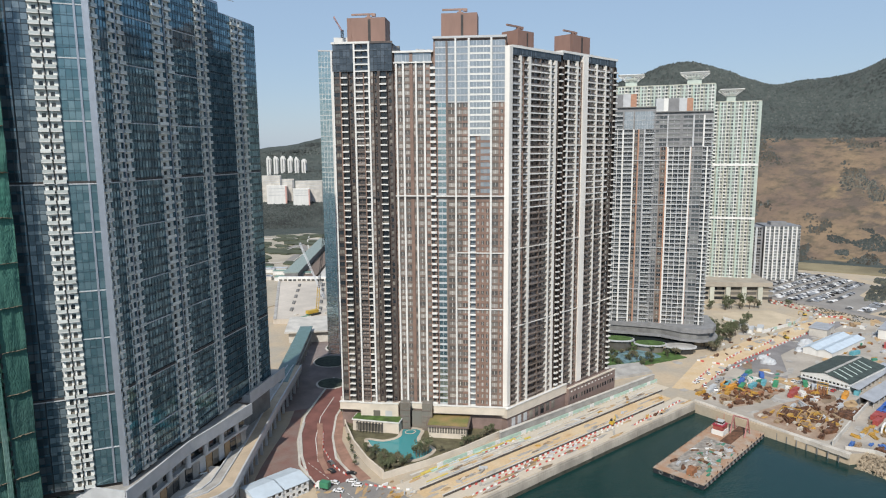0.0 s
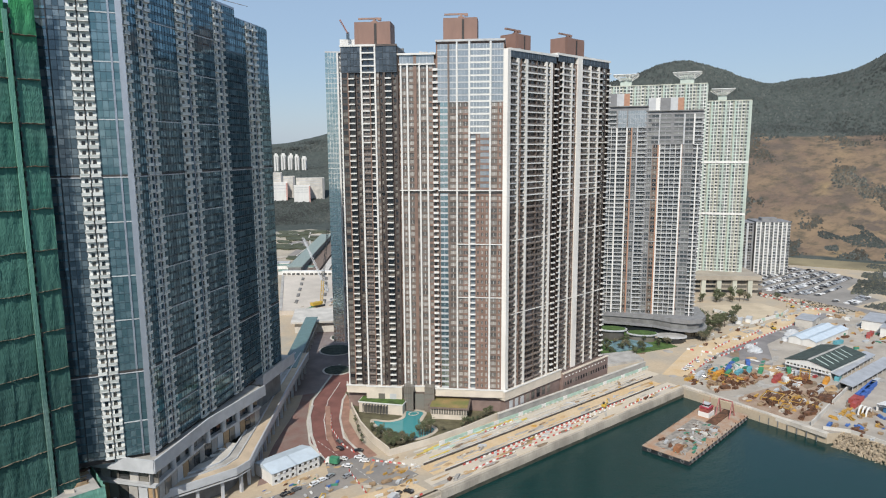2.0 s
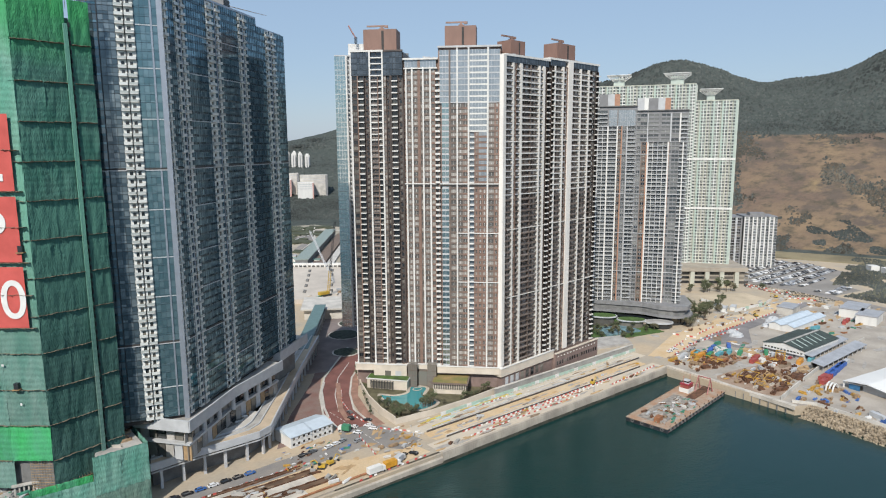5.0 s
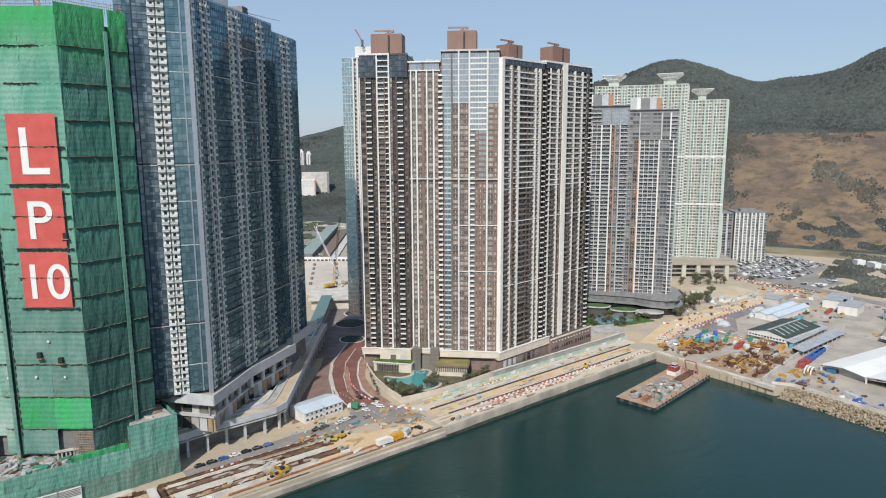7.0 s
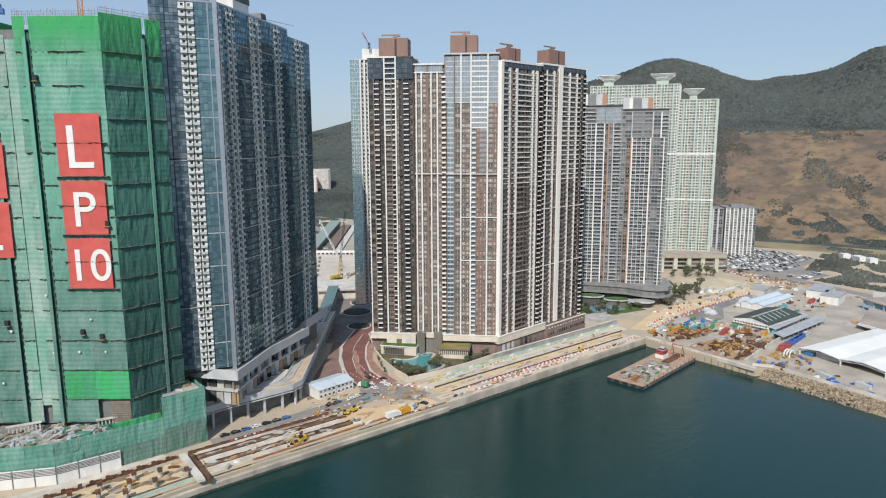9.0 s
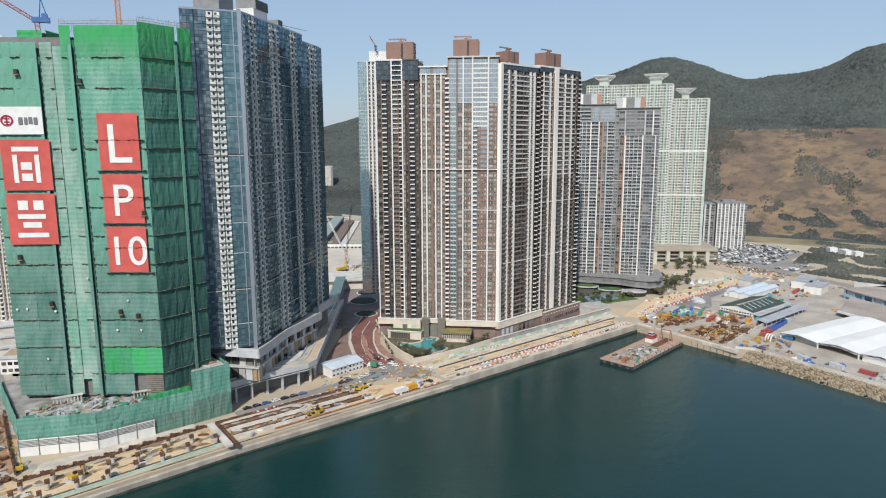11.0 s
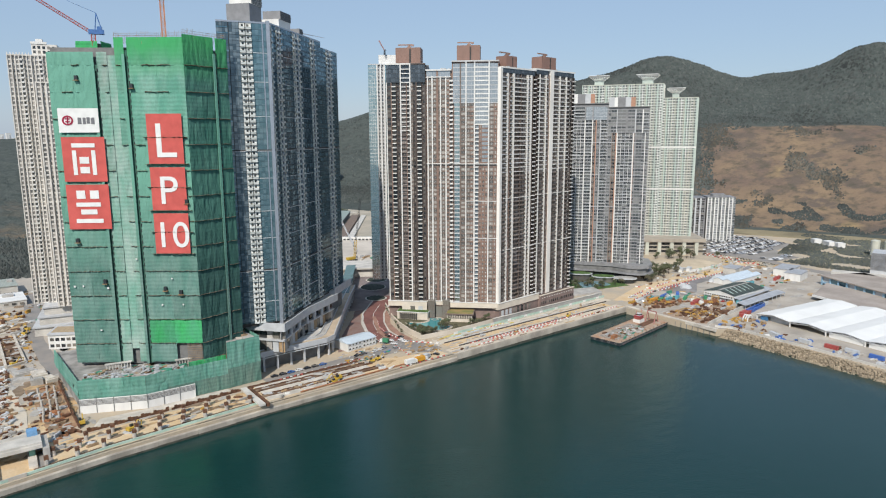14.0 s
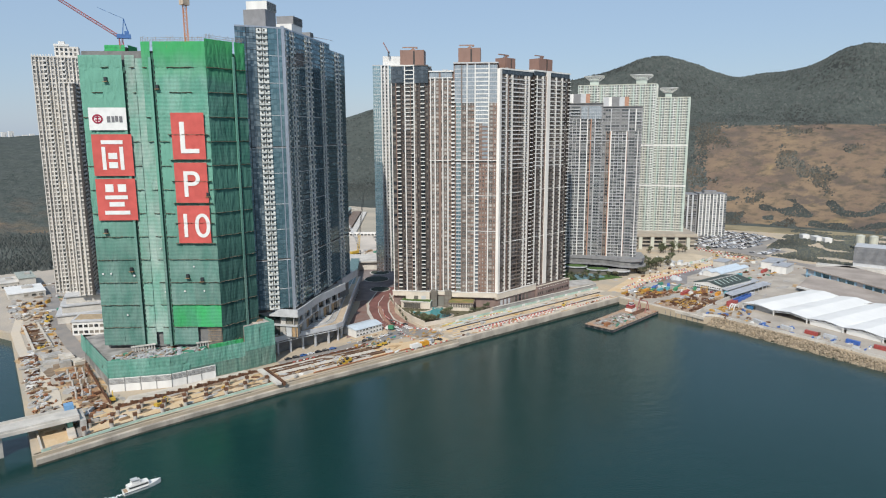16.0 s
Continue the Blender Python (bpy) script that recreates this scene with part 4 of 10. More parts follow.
for a, c in zip(mid[1:6], mid[2:7]):
    L = (Vector(c) - Vector(a)).length
    n = max(1, round(L / 4))
    for k in range(n):
        ppart(pod, "shop_panel", MB().prism(slabpoly(a, c, L * k / n + 0.2, L * (k + 1) / n - 0.2, 1.0, 1.4), 16.6, 23.4), (LGREY, G_DARK, CONC, MATS["timber_hoarding"], G_DARK)[(k * 3 + int(a[0])) % 5])
        ppart(pod, "shop_panel", MB().prism(slabpoly(a, c, L * k / n + 0.2, L * (k + 1) / n - 0.2, 2.0, 2.4), 24.3, 31.4), G_DARK if k % 3 else CONC)
# street deck
OUT = [(15, 228.5), (32.6, 231.0), (50.2, 232), (61, 233), (67.5, 236.5), (75, 248.5), (87.5, 268), (108, 300.5), (145, 356)]
INN = [(17, 236.5), (31, 239.5), (49, 240.5), (57, 242), (61.5, 245.5), (68.5, 255.5), (81, 274), (101.5, 306), (138.5, 361)]
ppart(pod, "deck", MB().prism(OUT[:6] + [(60, 262), (40, 250), (18, 240)], 15.4, 16.6), mat("stained_deck", (0.27, 0.26, 0.245), 0.85, vary=0.25, scale=0.15, fine=1.0), "stained concrete deck above the street")
for i in range(len(OUT) - 1):
    lerp = [[(OUT[k][0] + (INN[k][0] - OUT[k][0]) * f, OUT[k][1] + (INN[k][1] - OUT[k][1]) * f) for k in (i, i + 1)] for f in (0.0, 0.58, 1.0, 1.5)]
    ppart(pod, "walkway", MB().prism([lerp[0][0], lerp[0][1], lerp[1][1], lerp[1][0]], 15.2, 17.0), DECK_TOP, "beige paved walkway roof")
    ppart(pod, "roof_strip", MB().prism([lerp[1][0], lerp[1][1], lerp[2][1], lerp[2][0]], 15.2, 16.8), CONC, "grey roof strip beside the walkway")
    ppart(pod, "inner_kerb", MB().ribbon(lerp[1], 0.3, 16.8, 17.5), LGREY)
    if 1 <= i <= 4:
        ppart(pod, "pale_slab", MB().prism([lerp[2][0], lerp[2][1], lerp[3][1], lerp[3][0]], 16.6, 17.2), CONCL, "pale slab on the deck")
    ppart(pod, "edge_beam", MB().ribbon([OUT[i], OUT[i + 1]], 0.35, 14.4, 17.5), LGREY)
    ppart(pod, "edge_beam", MB().ribbon([INN[i], INN[i + 1]], 0.3, 15.0, 17.4), LGREY)
    a, c = Vector(OUT[i]), Vector(OUT[i + 1])
    L = (c - a).length
    n = max(1, round(L / 9))
    for k in range(n):
        p = a.lerp(c, (k + 0.5) / n) + Vector((-(c - a).y, (c - a).x)).normalized() * 1.5
        ppart(pod, "column", MB().obox((p.x, p.y, GZ), (1.1, 1.1, 10.4), math.atan2((c - a).y, (c - a).x)), LGREY)
BK = [(OUT[i][0] * 0.25 + INN[i][0] * 0.75, OUT[i][1] * 0.25 + INN[i][1] * 0.75) for i in range(9)]
for i in range(8):
    ppart(pod, "back_wall", MB().ribbon([BK[i], BK[i + 1]], 0.3, GZ, 15.2), CONCD)
    ppart(pod, "mid_beam", MB().ribbon([OUT[i], OUT[i + 1]], 0.25, 13.2, 13.7), LGREY)

# ---- tower under construction, wrapped in green netting ----


def net_mat(name, c1, c2, top_col=None, z0=160.0, z1=188.0):
    """Woven safety net: stained cloth with the faint level courses of the scaffolding behind it; a second colour
    upwards from z0.
    """
    m = mat(name, c1, 0.9, vary=0.22, scale=0.16, fine=2.6, bump=1.0, col2=c2, piece=0.1, spec=0.1, stretch=(1, 1, 0.45))
    nt = m.node_tree
    b = nt.nodes["Principled BSDF"]
    geo = nt.nodes.new("ShaderNodeNewGeometry")
    wave = nt.nodes.new("ShaderNodeTexWave")
    wave.bands_direction = "Z"
    for k, v in (("Scale", 0.15), ("Distortion", 3.5), ("Detail", 3.0), ("Detail Scale", 0.6)):
        wave.inputs[k].default_value = v
    nt.links.new(geo.outputs["Position"], wave.inputs["Vector"])
    rng = nt.nodes.new("ShaderNodeMapRange")
    rng.inputs[3].default_value, rng.inputs[4].default_value = 0.90, 1.06
    nt.links.new(wave.outputs["Fac"], rng.inputs[0])
    hsv = nt.nodes.new("ShaderNodeHueSaturation")
    nt.links.new(b.inputs["Base Color"].links[0].from_socket, hsv.inputs["Color"])
    nt.links.new(rng.outputs[0], hsv.inputs["Value"])
    col = hsv.outputs[0]
    if top_col:
        sep, wob, add, fac, mix = [nt.nodes.new("ShaderNode" + k) for k in ("SeparateXYZ", "TexNoise", "Math", "MapRange", "Mix")]
        wob.inputs["Scale"].default_value = 0.12
        add.operation = "MULTIPLY_ADD"
        add.inputs[1].default_value = 14.0
        fac.inputs[1].default_value, fac.inputs[2].default_value = z0 + 7, z1 + 7
        nt.links.new(geo.outputs["Position"], sep.inputs[0])
        nt.links.new(geo.outputs["Position"], wob.inputs["Vector"])
        nt.links.new(wob.outputs[0], add.inputs[0])
        nt.links.new(sep.outputs[2], add.inputs[2])
        nt.links.new(add.outputs[0], fac.inputs[0])
        mix.data_type = "RGBA"
        mix.inputs[7].default_value = (*top_col, 1)
        nt.links.new(fac.outputs[0], mix.inputs[0])
        nt.links.new(col, mix.inputs[6])
        col = mix.outputs[2]
    nt.links.new(col, b.inputs["Base Color"])
    return m


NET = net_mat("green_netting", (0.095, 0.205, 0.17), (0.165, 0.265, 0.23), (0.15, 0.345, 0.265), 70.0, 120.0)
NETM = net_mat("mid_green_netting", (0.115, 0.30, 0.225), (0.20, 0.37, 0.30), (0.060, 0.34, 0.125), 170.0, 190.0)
# Side face copies: shade of that face, and lower dirt, put into the colour.
NETS = net_mat("shaded_side_netting", (0.055, 0.165, 0.128), (0.092, 0.21, 0.168), (0.060, 0.32, 0.120), 168.0, 190.0)
NETO = net_mat("dirty_shaded_netting", (0.036, 0.092, 0.079), (0.062, 0.132, 0.115), (0.072, 0.185, 0.146), 65.0, 120.0)
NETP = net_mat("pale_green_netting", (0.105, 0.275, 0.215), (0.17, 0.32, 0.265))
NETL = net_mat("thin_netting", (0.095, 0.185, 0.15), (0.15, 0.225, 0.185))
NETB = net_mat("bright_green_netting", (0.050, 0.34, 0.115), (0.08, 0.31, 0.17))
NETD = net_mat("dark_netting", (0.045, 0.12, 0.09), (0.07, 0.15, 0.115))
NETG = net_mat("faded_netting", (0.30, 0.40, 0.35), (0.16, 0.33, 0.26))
BAMBOO = mat("bamboo", (0.33, 0.21, 0.10), 0.7, vary=0.2)
BAMB2 = mat("weathered_bamboo", (0.26, 0.205, 0.145), 0.8, vary=0.2)
WCLOTH = mat("white_patch_cloth", (0.66, 0.66, 0.64), 0.8, vary=0.1)
NF = [((-73.5, 256), (-48.8, 240.2)), ((-45.5, 238), (-17.8, 218)), ((-17.8, 218), (6.5, 226.5))]
grn = thing("scaffolded_tower", "unfinished tower wrapped in green safety netting with red banners", "tower", "", (-35, 240, 21))


def net_panel(p, q, s0, s1, z0, z1, material, bulge, seed, out=0.0):
    """A hung net between two lines of scaffolding, slack and creased."""
    r = random.Random(seed)
    nx, nz = max(2, round((s1 - s0) / 0.5)), max(3, round((z1 - z0) / 0.8))
    vs, fs = [], []
    off = r.uniform(0, 90)
    for j in range(nz + 1):
        for i in range(nx + 1):
            s, z = s0 + (s1 - s0) * i / nx, z0 + (z1 - z0) * j / nz
            e = math.sin(math.pi * j / nz)
            d = -out - bulge * e * (0.6 + 0.4 * math.sin(s * 1.3 + off)) + 0.26 * noise.noise(Vector((s * 0.55 + off, z * 0.16, 0))) + 0.26 * noise.noise(Vector((s * 2.1 + off, z * 0.2, 3))) + 0.12 * noise.noise(Vector((s * 4.5 + off, z * 0.9, 8))) + 0.10 * abs(math.sin(math.pi * z / 2.1))
            if j == 0 or j == nz:
                d += 0.12 * math.sin(s * 2.1 + off)
            x, y = along(p, q, s, d)
            vs.append((x, y, z))
    for j in range(nz):
        for i in range(nx):
            a = j * (nx + 1) + i
            fs.append((a, a + 1, a + nx + 2, a + nx + 1))
    ob = part("net_panel", MB().add(vs, fs), material, grn)
    ob.location = -grn.location
    ob.data.polygons.foreach_set("use_smooth", [True] * len(fs))


def catch_fan(p, q, s0, s1, z, seed, reach=0.85):
    """Bamboo catch platform that slopes out from the scaffolding, with an uneven outer edge."""
    r = random.Random(seed)
    n = max(3, round((s1 - s0) / 0.45))
    vs, fs = [], []
    for i in range(n + 1):
        e = s0 + (s1 - s0) * i / n
        zc = z + 0.25 * noise.noise(Vector((seed * 3.1 + e * 0.35, z * 0.1, 4)))
        o, up = -reach * r.uniform(0.72, 1.2), r.uniform(0.15, 0.4)
        a, c = along(p, q, e, 0.2), along(p, q, e + r.uniform(-.1, .1), o)
        vs += [(*a, zc + 0.09), (*c, zc + up + 0.05), (*c, zc + up - 0.07), (*a, zc - 0.09)]
    for i in range(n):
        fs += [(4 * i + k, 4 * i + (k + 1) % 4, 4 * i + 4 + (k + 1) % 4, 4 * i + 4 + k) for k in range(4)]
    fs += [(3, 2, 1, 0), (4 * n, 4 * n + 1, 4 * n + 2, 4 * n + 3)]
    ob = part("catch_platform", MB().add(vs, fs), BAMB2, grn, "sloping bamboo catch platform")
    ob.location = -grn.location


inner = [(-71.5, 257.5), (-48, 242.5), (-44.5, 240), (-17.6, 220.6), (5, 228.6), (2, 255), (-50, 282), (-66, 274)]
ppart(grn, "structure_core", MB().prism(inner, 21, 186), CONCD)
for fi, ((p, q), top, cols) in enumerate(((NF[0], 183.5, ((0, 11.5), (11.5, 22.6), (24.2, 29.2))), (NF[1], 190.5, ((0.0, 4.6), (6.4, 20), (20, 34.2))), (NF[2], 192.0, ((0, 9), (9, 17.5), (19.0, 25.8))))):
    for ci, (s0, s1) in enumerate(cols):
        k, z = 0, (22.6 if fi == 2 else (33.0 if fi == 1 and ci == 2 else 22.6))
        while z < top - 1:
            zt = min(z + (13.1 if z > 24 else 10.4), top)
            if top - zt < 4:
                zt = top
            # Face 2 takes the nets with shade in their colour.
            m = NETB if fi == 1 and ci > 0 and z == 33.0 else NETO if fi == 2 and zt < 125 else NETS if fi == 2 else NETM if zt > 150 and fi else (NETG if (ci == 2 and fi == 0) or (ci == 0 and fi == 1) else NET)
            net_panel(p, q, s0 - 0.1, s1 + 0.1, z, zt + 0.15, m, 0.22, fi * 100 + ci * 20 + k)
            if 0 < k and z < top - 3:
                if (k + ci + fi) % 3 or fi == 2 or z < 120:
                    rc = random.Random(k * 7 + ci + 40 * fi)
                    spans = [(s0 + 0.2, s1 - 0.2)]
                    if z > 150 and fi != 2:
                        w = (s1 - s0) * rc.uniform(0.3, 0.55)
                        spans = [(s0 + 0.2, s0 + w)] if (ci + fi) % 2 else [(s1 - w, s1 - 0.2)]
                    if fi == 1 and 79 < z < 156 and ci:
                        spans = [(6.6, 11.9)] if ci == 1 else [(31.9, 34.0)]
                    if fi == 0 and 93 < z < 158:
                        spans = [[(0.2, 3.0)], [], [(25.4, 29.0)]][ci]
                    for a, c in spans:
                        catch_fan(p, q, a, c, z, k + ci)
            z, k = zt, k + 1
    # hoist slots
    for s0, s1 in ((22.6, 24.2),) if fi == 0 else (((4.6, 6.4),) if fi == 1 else ((17.5, 19.0),)):
        ppart(grn, "hoist_slot", MB().prism(slabpoly(p, q, s0, s1, 0.5, 1.6), 22, top - 6), NETD)
        ppart(grn, "slot_net", MB().prism(slabpoly(p, q, s0 - 0.9, s0 + 0.5, -0.9, -0.5), 22, top - 8), NET)
        for z in range(30, int(top) - 8, 3):
            ppart(grn, "slot_rail", MB().prism(slabpoly(p, q, s1 - 0.25, s1 + 0.1, -0.3, 0.6), z, z + 1.6), FRAMED)
# hoist cages and small openings in the netting
for (p, q), s, z in ((NF[0], 13.0, 170.0), (NF[1], 6.8, 166.0), (NF[1], 16.0, 62.0), (NF[0], 6.0, 88.0), (NF[1], 30.5, 108.0), (NF[0], 18.0, 66.0), (NF[1], 24.0, 60.0)):
    ppart(grn, "hoist_cage", MB().prism(slabpoly(p, q, s, s + 1.5, -1.5, -0.3), z, z + 2.2), FRAMED, "dark hoist cage on the netting")
    ppart(grn, "cage_ledge", MB().prism(slabpoly(p, q, s - 0.5, s + 2.0, -1.9, -0.3), z - 0.3, z), BAMBOO)
for k in range(26):
    rc = random.Random(k + 700)
    p, q = NF[rc.randrange(2)]
    s, z = rc.uniform(2, 26), rc.uniform(40, 165)
    if not (80 < z < 158 and 3 < s < 32):
        ppart(grn, "net_patch", MB().prism(slabpoly(p, q, s, s + rc.uniform(0.6, 1.1), -0.85, -0.75), z, z + rc.uniform(0.7, 1.2)), WCLOTH, "small white patch on the netting")
# faded sheeting behind the gap between the two fronts
ppart(grn, "gap_net", MB().prism([(-48.8, 240.6), (-45.5, 238.4), (-45.1, 239.2), (-48.4, 241.4)], 30, 182), NETG)
# bamboo poles that stick out above the netting and below it
r = random.Random(5)
b = MB()
for (p, q), top in ((NF[1], 190.5), (NF[2], 192.0)):
    L = (Vector(q) - Vector(p)).length
    for i in range(int(L / 0.9)):
        s = i * 0.9 + r.uniform(0, .4)
        b.tube((*along(p, q, s, 0.2), top - 3), (*along(p, q, s, 0.2), top + r.uniform(1.0, 3.2)), 0.07, 0.06, 4)
    for z in (0.9, 2.0):
        b.tube((*along(p, q, 0, 0.1), top + z), (*along(p, q, L, 0.1), top + z), 0.07, 0.07, 4)
ppart(grn, "bamboo_poles", b, BAMBOO, "bamboo scaffold poles above the netting")
for (p, q), z0, z1, s0, s1 in ((NF[1], 21, 33, 26, 34), (NF[2], 21, 24, 0, 25)):
    for i in range(int((s1 - s0) / 1.0)):
        ppart(grn, "bamboo_pole", MB().tube((*along(p, q, s0 + i, -0.35), z0), (*along(p, q, s0 + i, -0.35), z1), 0.08, 0.08, 4), BAMB2)
    for z in range(z0, z1, 1):
        ppart(grn, "bamboo_rail", MB().tube((*along(p, q, s0, -0.4), z), (*along(p, q, s1, -0.4), z), 0.10, 0.10, 4), BAMBOO)
# raised net box on the rear roof
for k, (p, q) in enumerate((((-60, 258), (-49.5, 251)), ((-49.5, 251), (-43, 260)))):
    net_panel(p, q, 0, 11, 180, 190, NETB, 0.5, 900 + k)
ppart(grn, "lift_core", MB().prism([(-59, 259.5), (-50, 253), (-45, 261), (-54, 268)], 183, 189), CONCD)

# banners: red cloths with white characters; trade marks as plain shapes
RED = mat("red_banner", (0.56, 0.115, 0.10), 0.8, vary=0.08, scale=0.2, spec=0.1)
WCL = mat("white_banner", (0.72, 0.72, 0.70), 0.8, vary=0.05, scale=0.3, spec=0.1)
GRYT = mat("banner_grey", (0.17, 0.17, 0.18), 0.8)


def banner(p, q, s0, s1, z0, z1, material, label):
    nx, nz = 14, 20
    vs = []
    for j in range(nz + 1):
        for i in range(nx + 1):
            s, z = s0 + (s1 - s0) * i / nx, z0 + (z1 - z0) * j / nz
            vs.append((*along(p, q, s, -1.25 + 0.07 * noise.noise(Vector((s * 0.3, z * 0.3, 2)))), z))
    fs = [(j * (nx + 1) + i, j * (nx + 1) + i + 1, (j + 1) * (nx + 1) + i + 1, (j + 1) * (nx + 1) + i) for j in range(nz) for i in range(nx)]
    return solid("banner", MB().add(vs, fs), material, label, "banner", "", "banners on the scaffolding")


def letters(text, p, q, s_mid, z_base, height, parent, material):
    cu = bpy.data.curves.new("lettering", "FONT")
    cu.body, cu.align_x, cu.size, cu.extrude, cu.offset = text, "CENTER", 1.0, 0.004, 0.004
    tmp = bpy.data.objects.new("lettering", cu)
    scene.collection.objects.link(tmp)
    me = bpy.data.meshes.new_from_object(tmp.evaluated_get(bpy.context.evaluated_depsgraph_get()))
    bpy.data.objects.remove(tmp)
    me.materials.clear()
    me.materials.append(material)
    ob = new("lettering", me)
    yaw = math.atan2(q[1] - p[1], q[0] - p[0])
    k = height / 0.73
    ob.parent = parent
    ob.matrix_world = Matrix.Translation((*along(p, q, s_mid, -1.42), z_base)) @ Matrix.Rotation(yaw, 4, "Z") @ Matrix.Rotation(radians(90), 4, "X") @ Matrix.Diagonal((k, k, k, 1))
    return ob


LP, LQ = NF[1]
for text, z0, z1 in (("L", 128.4, 153.4), ("P", 104.6, 126.6), ("10", 82.0, 103.0)):
    bn = banner(LP, LQ, 13.6, 31.6, z0, z1, RED, "red cloth banner with a large white character")
    letters(text, LP, LQ, 22.4 if text != "10" else 22.6, z0 + 3.4, (z1 - z0) - 7.2, bn, WCL)
    for z in (z0 - 0.4, (z0 + z1) / 2 + 0.6):
        catch_fan(LP, LQ, 11.6, 33.6, z, int(z), 1.75)
MP, MQ = NF[0]


def strokes(parent, p, q, sm, zm, w, h, bars, material):
    """Flat bars (centre, half size, in shares of the field) that stand for a mark."""
    for x, z, a, c in bars:
        b = MB().prism(slabpoly(p, q, sm + (x - a) * w, sm + (x + a) * w, -1.46, -1.42), zm + (z - c) * h, zm + (z + c) * h)
        ob = part("mark", b, material, parent)


bn = banner(MP, MQ, 3.2, 23.2, 144.2, 156.2, WCL, "white cloth banner with a round red mark and dark bars")
ring, rv_, rf_ = MB(), [], []
for i in range(24):
    a = 6.2832 * i / 24
    for rad in (1.9, 2.8):
        rv_.append((*along(MP, MQ, 7.9 + rad * math.cos(a), -1.44), 150.2 + 0.88 * rad * math.sin(a)))
    rf_.append((2 * i, (2 * i + 1), (2 * i + 3) % 48, (2 * i + 2) % 48))
ring.add(rv_, rf_)
part("mark", ring, mat("mark_red", (0.35, 0.02, 0.06), 0.8), bn)
strokes(bn, MP, MQ, 7.9, 150.2, 4, 4, [(0, 0, 0.08, 0.4), (0, 0.2, 0.3, 0.07), (0, -0.15, 0.3, 0.07)], MATS["mark_red"])
strokes(bn, MP, MQ, 17.0, 150.0, 9, 4.4, [(-0.36, 0, 0.1, 0.36), (-0.1, 0, 0.08, 0.36), (0.12, 0.05, 0.09, 0.34), (0.36, 0, 0.09, 0.36)], GRYT)
for z0, z1, bars in ((119.5, 142.0, [(0, 0.34, 0.34, 0.05), (-0.28, -0.08, 0.06, 0.3), (0.28, -0.08, 0.06, 0.3), (0, -0.02, 0.14, 0.08), (0, -0.26, 0.14, 0.08)]),
                     (95.0, 118.0, [(-0.2, 0.3, 0.13, 0.1), (0.2, 0.3, 0.13, 0.1), (0, 0.06, 0.36, 0.05), (0, -0.12, 0.24, 0.06), (0, -0.34, 0.4, 0.05)])):
    bn = banner(MP, MQ, 3.6, 25.0, z0, z1, RED, "red cloth banner with thick white strokes")
    strokes(bn, MP, MQ, 14.3, (z0 + z1) / 2, 17, (z1 - z0) * 0.92, bars, WCL)

# podium of that tower, netted above a white wall
gp = thing("podium", "concrete podium behind green netting and a white hoarding", "podium", "", (-30, 235, GZ))
PF = [(-82, 292), (-77, 227), (-48, 215), (-6, 216.4), (13.2, 218.6), (11, 241)]
ppart(gp, "slab", MB().prism([(-80.8, 291), (-75.8, 228), (-47.7, 216.4), (-6.2, 217.7), (12.1, 219.9), (10, 241), (0, 262), (-40, 292)], GZ, 20.0, 0), mat("podium_roof", (0.33, 0.315, 0.29), 0.9, vary=0.25, scale=0.15, fine=1.2))
ppart(gp, "slab", MB().prism([(-5, 218.2), (12.0, 220.0), (9.8, 240), (-2, 239)], 20.0, 30.2), CONC)
for i in range(len(PF) - 1):
    p, q = PF[i], PF[i + 1]
    L = (Vector(q) - Vector(p)).length
    n = max(1, round(L / 12))
    for k in range(n):
        lo = 12.2 if i in (0, 1) or (i == 2 and k < 1) else 5.2
        hi = 31.4 if i >= 3 else 22.2
        mid = lo + (hi - lo) * 0.5
        mid = 16.5 if i >= 3 else mid
        for z0, z1, mm in ((lo, mid, NETL if lo < 6 else NETP), (mid - 0.3, hi, NETP)):
            keep = grn
            grn = gp
            net_panel(p, q, L * k / n, L * (k + 1) / n, z0, z1, mm, 0.18, 2000 + i * 40 + k * 3 + int(z0))
            grn = keep
b = MB()
for i in (1, 2):
    p, q = PF[i], PF[i + 1]
    L = min((Vector(q) - Vector(p)).length, 24)
    L = L if i == 2 else (Vector(q) - Vector(p)).length + 1.6
    for k in range(int(L / 8)):
        ppart(gp, "hoarding_panel", MB().prism(slabpoly(p, q, k * 8, k * 8 + 7.98, -1.0, -0.8), GZ, 12.6), WHITE)
        for z in range(5):
            ppart(gp, "louvre", MB().prism(slabpoly(p, q, k * 8 + 0.3, k * 8 + 7.7, -1.12, -1.0), 9.3 + z * 0.62, 9.62 + z * 0.62), CONCD)
        ppart(gp, "hoarding_post", MB().prism(slabpoly(p, q, k * 8 - 0.15, k * 8 + 0.15, -1.25, -1.08), GZ, 12.8), CONCD)
keep, grn = grn, gp
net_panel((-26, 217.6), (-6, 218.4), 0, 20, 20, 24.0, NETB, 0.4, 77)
grn = keep
# columns and balustrades on the podium roof
for cx, cy in ((-62, 240), (-30, 226)):
    for k in range(9):
        ppart(gp, "stub_column", MB().obox((cx + k * 1.4, cy - k * 0.2, 20), (0.5, 0.5, 3.4), 0), CONCL)
    ppart(gp, "capping", MB().obox((cx + 5.6, cy - 0.8, 23.4), (13, 1.4, 0.6), -0.14), CONCL)

